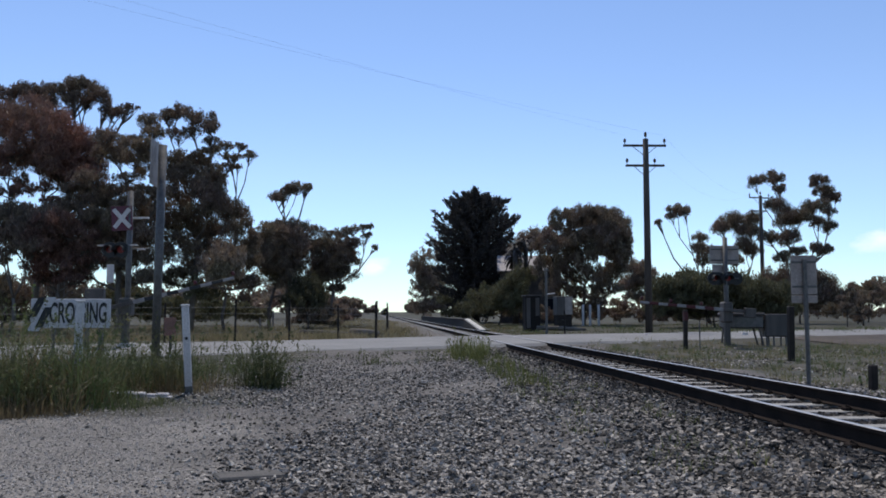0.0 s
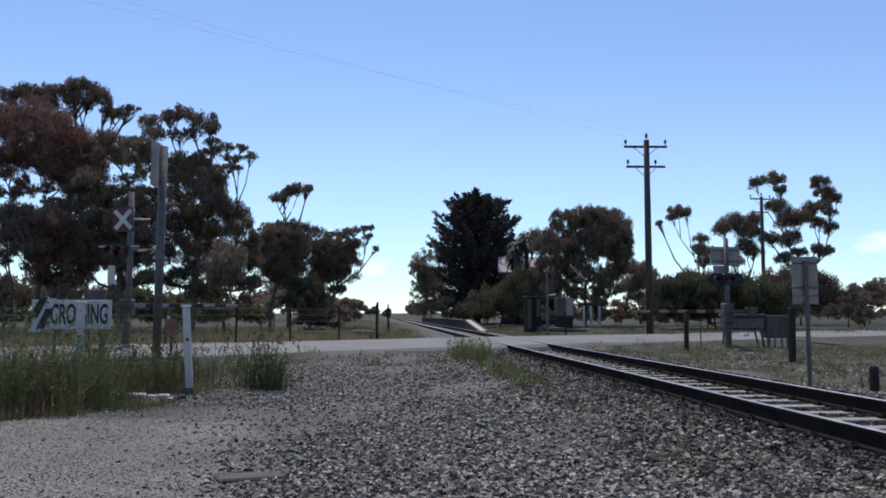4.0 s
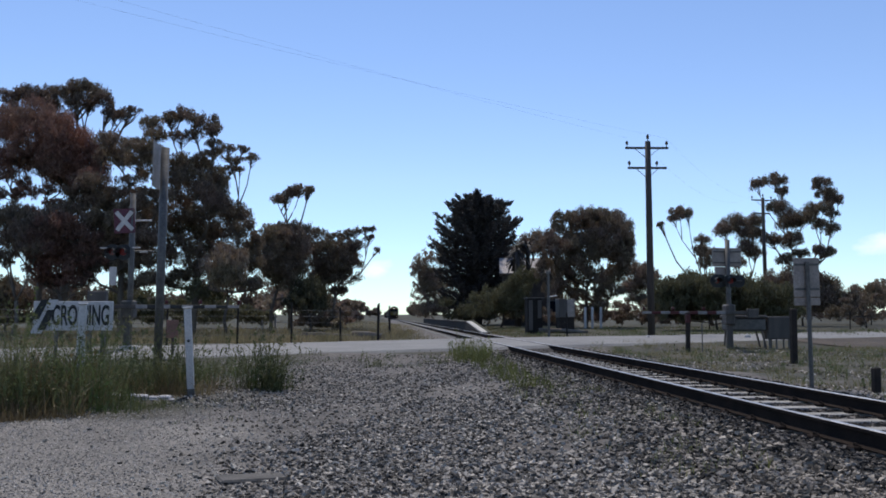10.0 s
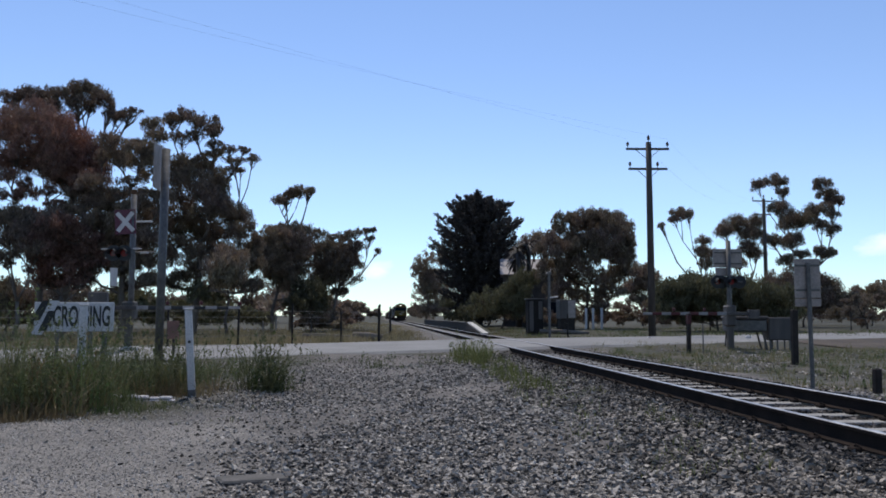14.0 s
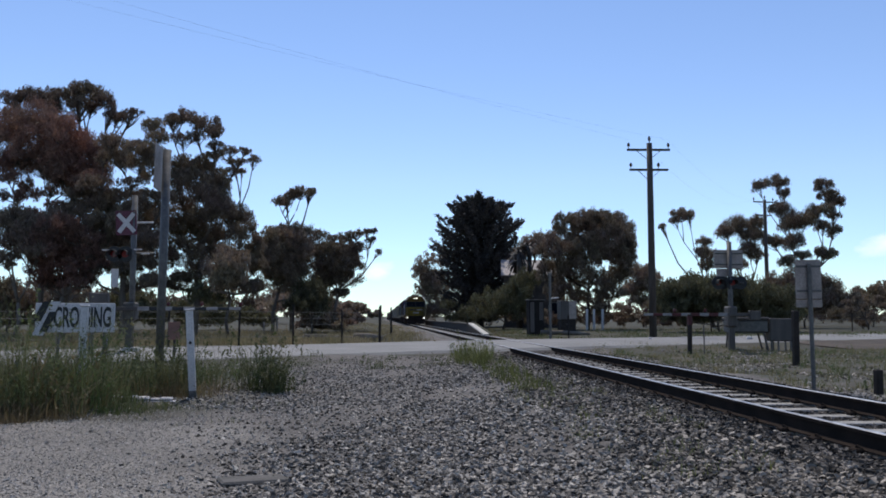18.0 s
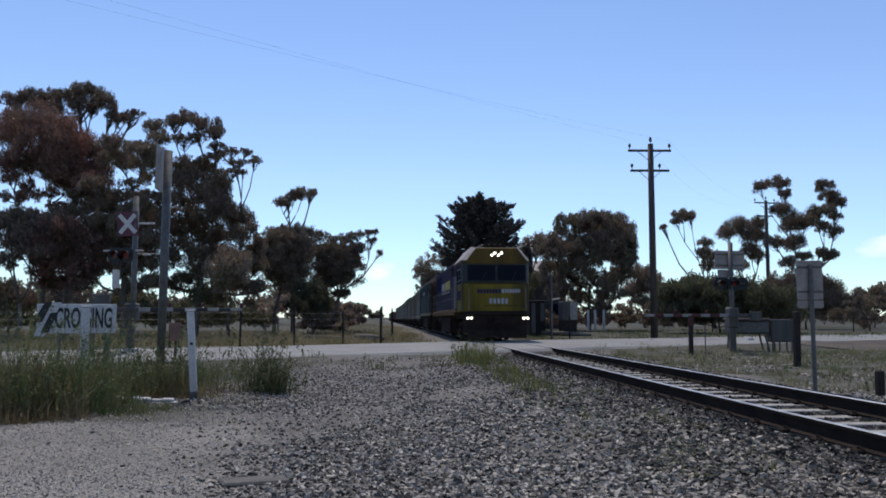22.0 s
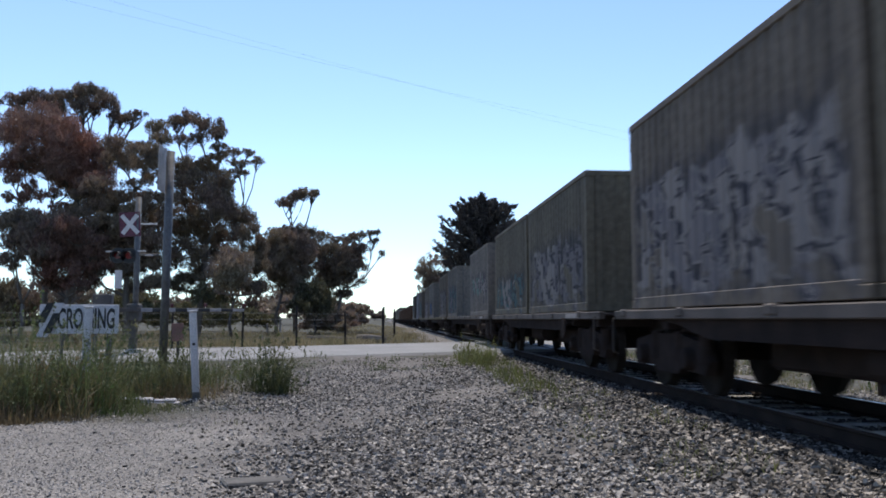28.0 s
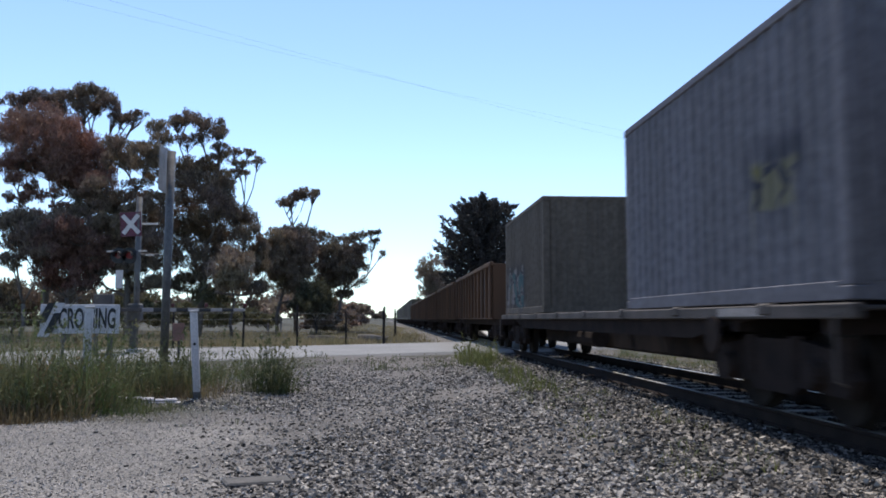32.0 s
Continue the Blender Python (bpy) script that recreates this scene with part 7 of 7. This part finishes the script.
def container(length, high, paint, doors, label, group="containers on the train"):
    """A corrugated steel freight container, its front lower edge at the origin."""
    c = thing("freight_container", label, "container", pose(0, 0, 0), group=group)
    key = (length, high)
    if key not in CONTAINER_DATA:
        d = {}
        h = 1.22
        for s in (-1, 1):
            d["side", s] = Mesh().corrugated(s * (h - 0.045), 0.16, length - 0.16, 0.16, high - 0.09, s * 0.036, 0.278)
        d["end"] = Mesh().corrugated(length - 0.05, -h + 0.1, h - 0.1, 0.16, high - 0.09, 0.036, 0.25, axis="x")
        d["front"] = Mesh().corrugated(0.05, -h + 0.1, h - 0.1, 0.16, high - 0.09, -0.036, 0.25, axis="x")
        for k, (x0, x1) in enumerate(((-h + 0.1, -0.012), (0.012, h - 0.1))):
            d["leaf", k] = Mesh().box(x0, x1, 0.03, 0.07, 0.16, high - 0.1, 0.01)
            for q, (z0, z1) in enumerate(((0.25, 0.95), (1.02, 1.72), (1.79, high - 0.2))):
                d["panel", k, q] = Mesh().box(x0 + 0.08, x1 - 0.08, 0.018, 0.03, z0, z1, 0.006)
        for k, x in enumerate((-0.88, -0.30, 0.30, 0.88)):
            d["rod", k] = Mesh().tube([(x, 0.0, 0.10), (x, 0.0, 1.0), (x, -0.01, 1.05), (x, 0.0, 1.1), (x, 0.0, high - 0.05)], [0.02, 0.02, 0.045, 0.02, 0.02], 8)
        for s in (-1, 1):
            x0, x1 = sorted((s * (h - 0.06), s * h))
            d["rail", s, 0] = Mesh().box(x0, x1, 0.16, length - 0.16, 0.0, 0.16, 0.008)
            d["rail", s, 1] = Mesh().box(x0, x1, 0.16, length - 0.16, high - 0.09, high, 0.008)
        for k, (y0, y1) in enumerate(((0.02, 0.14), (length - 0.14, length - 0.02))):
            d["header", k, 0] = Mesh().box(-h + 0.16, h - 0.16, y0, y1, 0.0, 0.16, 0.008)
            d["header", k, 1] = Mesh().box(-h + 0.16, h - 0.16, y0, y1, high - 0.1, high, 0.008)
        d["roof"] = Mesh().box(-h + 0.06, h - 0.06, 0.1, length - 0.1, high - 0.05, high - 0.02, 0.005)
        post = Mesh().box(-0.08, 0.08, -0.08, 0.08, 0.12, high - 0.12, 0.01)
        post.box(-0.09, 0.09, -0.09, 0.09, 0.0, 0.12, 0.012)
        post.box(-0.09, 0.09, -0.09, 0.09, high - 0.12, high, 0.012)
        d["post"] = post
        for k, q in list(d.items()):
            d[k] = q.data("container_part")
            fix_normals(d[k])
        CONTAINER_DATA[key] = d
    d = CONTAINER_DATA[key]
    part("side_wall", d["side", -1], paint, c)
    part("side_wall", d["side", 1], paint, c)
    part("end_wall", d["end"], paint, c)
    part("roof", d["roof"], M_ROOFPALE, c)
    for k in (0, 1):
        name = ("bottom_rail", "top_rail")[k]
        part(name, d["rail", -1, k], paint, c), part(name, d["rail", 1, k], paint, c)
        part(name, d["header", 0, k], paint, c), part(name, d["header", 1, k], paint, c)
    if doors:
        for k in (0, 1):
            leaf = part("door", d["leaf", k], paint, c, "closed steel door leaf")
            for q in range(3):
                part("door_panel", d["panel", k, q], paint, leaf)
            for q in (2 * k, 2 * k + 1):
                part("locking_rod", d["rod", q], M_STEEL, leaf)
    else:
        part("front_wall", d["front"], paint, c)
    for x in (-1.13, 1.13):
        for y in (0.09, length - 0.09):
            part("corner_post", d["post"], paint, c, at=pose(x, y, 0))
    return c


def open_wagon(at):
    """A rusty high-sided open wagon with ribbed sides."""
    L = 14.6
    w = thing("open_wagon", "rusty orange-brown high-sided open wagon with ribbed sides", "wagon", at, group="wagons of the train")
    h = 1.35
    for s in (-1, 1):
        x0, x1 = sorted((s * (h - 0.05), s * h))
        part("side_wall", Mesh().box(x0, x1, 0.8, L - 0.8, 0.95, 2.75, 0.01), M_RUST, w)
        for k in range(12):
            y = 0.85 + 1.17 * k
            x2, x3 = sorted((s * h, s * (h + 0.09)))
            part("rib", Mesh().box(x2, x3, y, y + 0.11, 0.98, 2.72, 0.02), M_RUST, w)
        x2, x3 = sorted((s * (h - 0.03), s * (h + 0.1)))
        part("top_rail", Mesh().box(x2, x3, 0.75, L - 0.75, 2.72, 2.86, 0.02), M_RUST, w)
    for y in (0.8, L - 0.85):
        part("end_wall", Mesh().box(-h, h, y, y + 0.06, 0.95, 2.8, 0.01), M_RUST, w)
    part("floor", Mesh().box(-h + 0.05, h - 0.05, 0.85, L - 0.85, 0.95, 1.15), M_GRIME, w)
    part("frame", Mesh().box(-1.1, 1.1, 0.45, L - 0.45, 0.75, 0.95, 0.02), M_GRIME, w)
    bogie(w, 2.2, 2, 1.75, WHEEL_SMALL, 0.46)
    bogie(w, L - 2.2, 2, 1.75, WHEEL_SMALL, 0.46)
    coupler(w, 0.45, -1), coupler(w, L - 0.45, 1)
    return w


M_ROOFPALE = mat("pale container roof", (0.42, 0.42, 0.41), (0.33, 0.33, 0.32), scale=2, rough=0.6)
WHITE, BLUE_S, TEAL_S, PINK, GREEN_S, RED_S, GREY_S = (0.27, 0.235, 0.215), (0.035, 0.10, 0.22), (0.06, 0.13, 0.135), (0.19, 0.15, 0.17), (0.13, 0.22, 0.175), (0.17, 0.06, 0.045), (0.175, 0.155, 0.16)
BEIGE, OLIVE, PALE = ((0.152, 0.122, 0.094), (0.105, 0.084, 0.065)), ((0.13, 0.11, 0.078), (0.092, 0.078, 0.058)), ((0.172, 0.147, 0.124), (0.125, 0.107, 0.09))
SLATE, BROWN = ((0.155, 0.145, 0.155), (0.13, 0.12, 0.125)), ((0.125, 0.10, 0.078), (0.088, 0.07, 0.055))
L40, L20, TALL, LOW = 12.19, 6.06, 2.74, 2.59
DECK = 1.10
TRAIN = []                                     # every moving thing with its place along the train


def load(s, length, high, paint, tags, lo, hi, top, doors, label, low=0.2):
    c = container(length, high, painted_box_mat("container paint", paint[0], paint[1], tags, lo, hi, top, low), doors, label)
    TRAIN.append((c, s, DECK))


def wagon_at(s, length, yellow=False):
    key = (length, yellow)
    if key not in WAGONS:
        WAGONS[key] = flat_wagon(length, yellow)
        TRAIN.append((WAGONS[key], s, 0.0))
    else:
        TRAIN.append((copy_thing(WAGONS[key], pose(0, 0, 0)), s, 0.0))


WAGONS = {}
TRAIN.append((blue_locomotive(pose(0, 0, 0)), -0.3, 0.0))
TRAIN.append((green_locomotive(pose(0, 0, 0)), 22.5, 0.0))
for k in range(5):
    wagon_at(43.9 + 14.9 * k, 14.9)
for k in range(4):
    wagon_at(118.5 + 20.35 * k, 20.35, k in (1, 2))
load(45.0, L40, TALL, BEIGE, (TEAL_S, WHITE), 1.2, 8.2, 1.7, False, "beige freight container with teal sprayed lettering")
load(60.0, L40, LOW, OLIVE, (GREY_S, BROWN[0]), 2, 7, 1.2, True, "olive grey freight container with faded spray paint")
load(74.9, L40, TALL, OLIVE, (GREY_S, WHITE), 7.5, 11.4, 1.9, False, "olive freight container with a big pale sprayed letter")
load(90.0, L20, TALL, OLIVE, (BLUE_S, WHITE), 0.4, 5.8, 1.35, False, "olive freight container with blue and white spray paint")
load(96.2, L20, TALL, BEIGE, (GREY_S, WHITE), 0.3, 5.8, 1.7, False, "beige freight container with pale sprayed lettering")
load(105.0, L20, LOW, OLIVE, (WHITE, GREY_S), 0.4, 5.8, 1.4, False, "olive grey freight container with white sprayed lettering")
load(111.4, L20, LOW, OLIVE, (WHITE, TEAL_S), 0.6, 5.6, 1.0, True, "olive grey freight container with white spray tags")
load(119.5, L20, LOW, PALE, (GREEN_S, WHITE), 0.5, 5.6, 1.45, True, "pale grey container with mint green sprayed letters", 0.7)
load(132.3, L20, LOW, PALE, (PINK, TEAL_S), 0.4, 5.4, 1.5, True, "pale grey container with pink and teal spray paint")
load(139.5, L20, LOW, BEIGE, (WHITE, GREY_S), 0.4, 5.8, 1.5, True, "beige container with large white sprayed letters")
load(152.4, L20, LOW, PALE, (BLUE_S, BLUE_S), 2.4, 5.4, 1.1, True, "pale grey container with a blue sprayed word")
load(159.8, L20, LOW, BEIGE, (WHITE, PINK), 0.5, 5.8, 1.2, True, "beige container with white and pink sprayed letters")
load(172.0, L20, LOW, BROWN, (TEAL_S, TEAL_S), 0.9, 5.2, 1.5, False, "brown-grey container with teal spray paint")
load(180.1, L20, TALL, SLATE, ((0.22, 0.19, 0.06), (0.19, 0.17, 0.09)), 0.8, 1.75, 1.4, False, "slate blue container with a small yellow mark", 0.85)
load(192.8, L20, TALL, BROWN, (TEAL_S, WHITE), 2.8, 5.8, 1.2, False, "grey-brown container with teal spray paint")
first_open = open_wagon(pose(0, 0, 0))
TRAIN.append((first_open, 200.2, 0.0))
for k in range(1, 6):
    TRAIN.append((copy_thing(first_open, pose(0, 0, 0)), 200.2 + 14.9 * k, 0.0))
TAIL = [container(L40, TALL, painted_box_mat("container paint", p[0], p[1], None, 0, 0, 0), d, "weathered freight container far down the train") for p, d in ((OLIVE, True), (BEIGE, False), (BROWN, False))]
for k in range(11):
    wagon_at(290.0 + 14.9 * k, 14.9)
    t = TAIL[k] if k < 3 else copy_thing(TAIL[k % 3], pose(0, 0, 0))
    TRAIN.append((t, 291.3 + 14.9 * k, DECK))

SPEED, PASS = 20.9, 14.3                       # metres a second; the front's place at 23 s


def motions():
    """The train's steady run towards the camera, and the booms' last swing."""
    for ob, s, z in TRAIN:
        walk(ob, [(t, LINE @ pose(0, PASS + s - SPEED * (t - 23), z)) for t in (0, 8, 16, 24, 32)])
    walk(BOOM_L, [(t, pose(0, -0.28, 1.30, 0, -a, 0)) for t, a in ((0, 14), (0.5, 9), (1, 5), (1.6, 1.5), (2.2, 0), (3, 0), (32, 0))])
    walk(BOOM_R, [(t, pose(0, -0.28, 1.30, 0, a, 0)) for t, a in ((0, 5), (0.5, 3), (1, 1), (1.6, 0), (3, 0), (32, 0))])


motions()
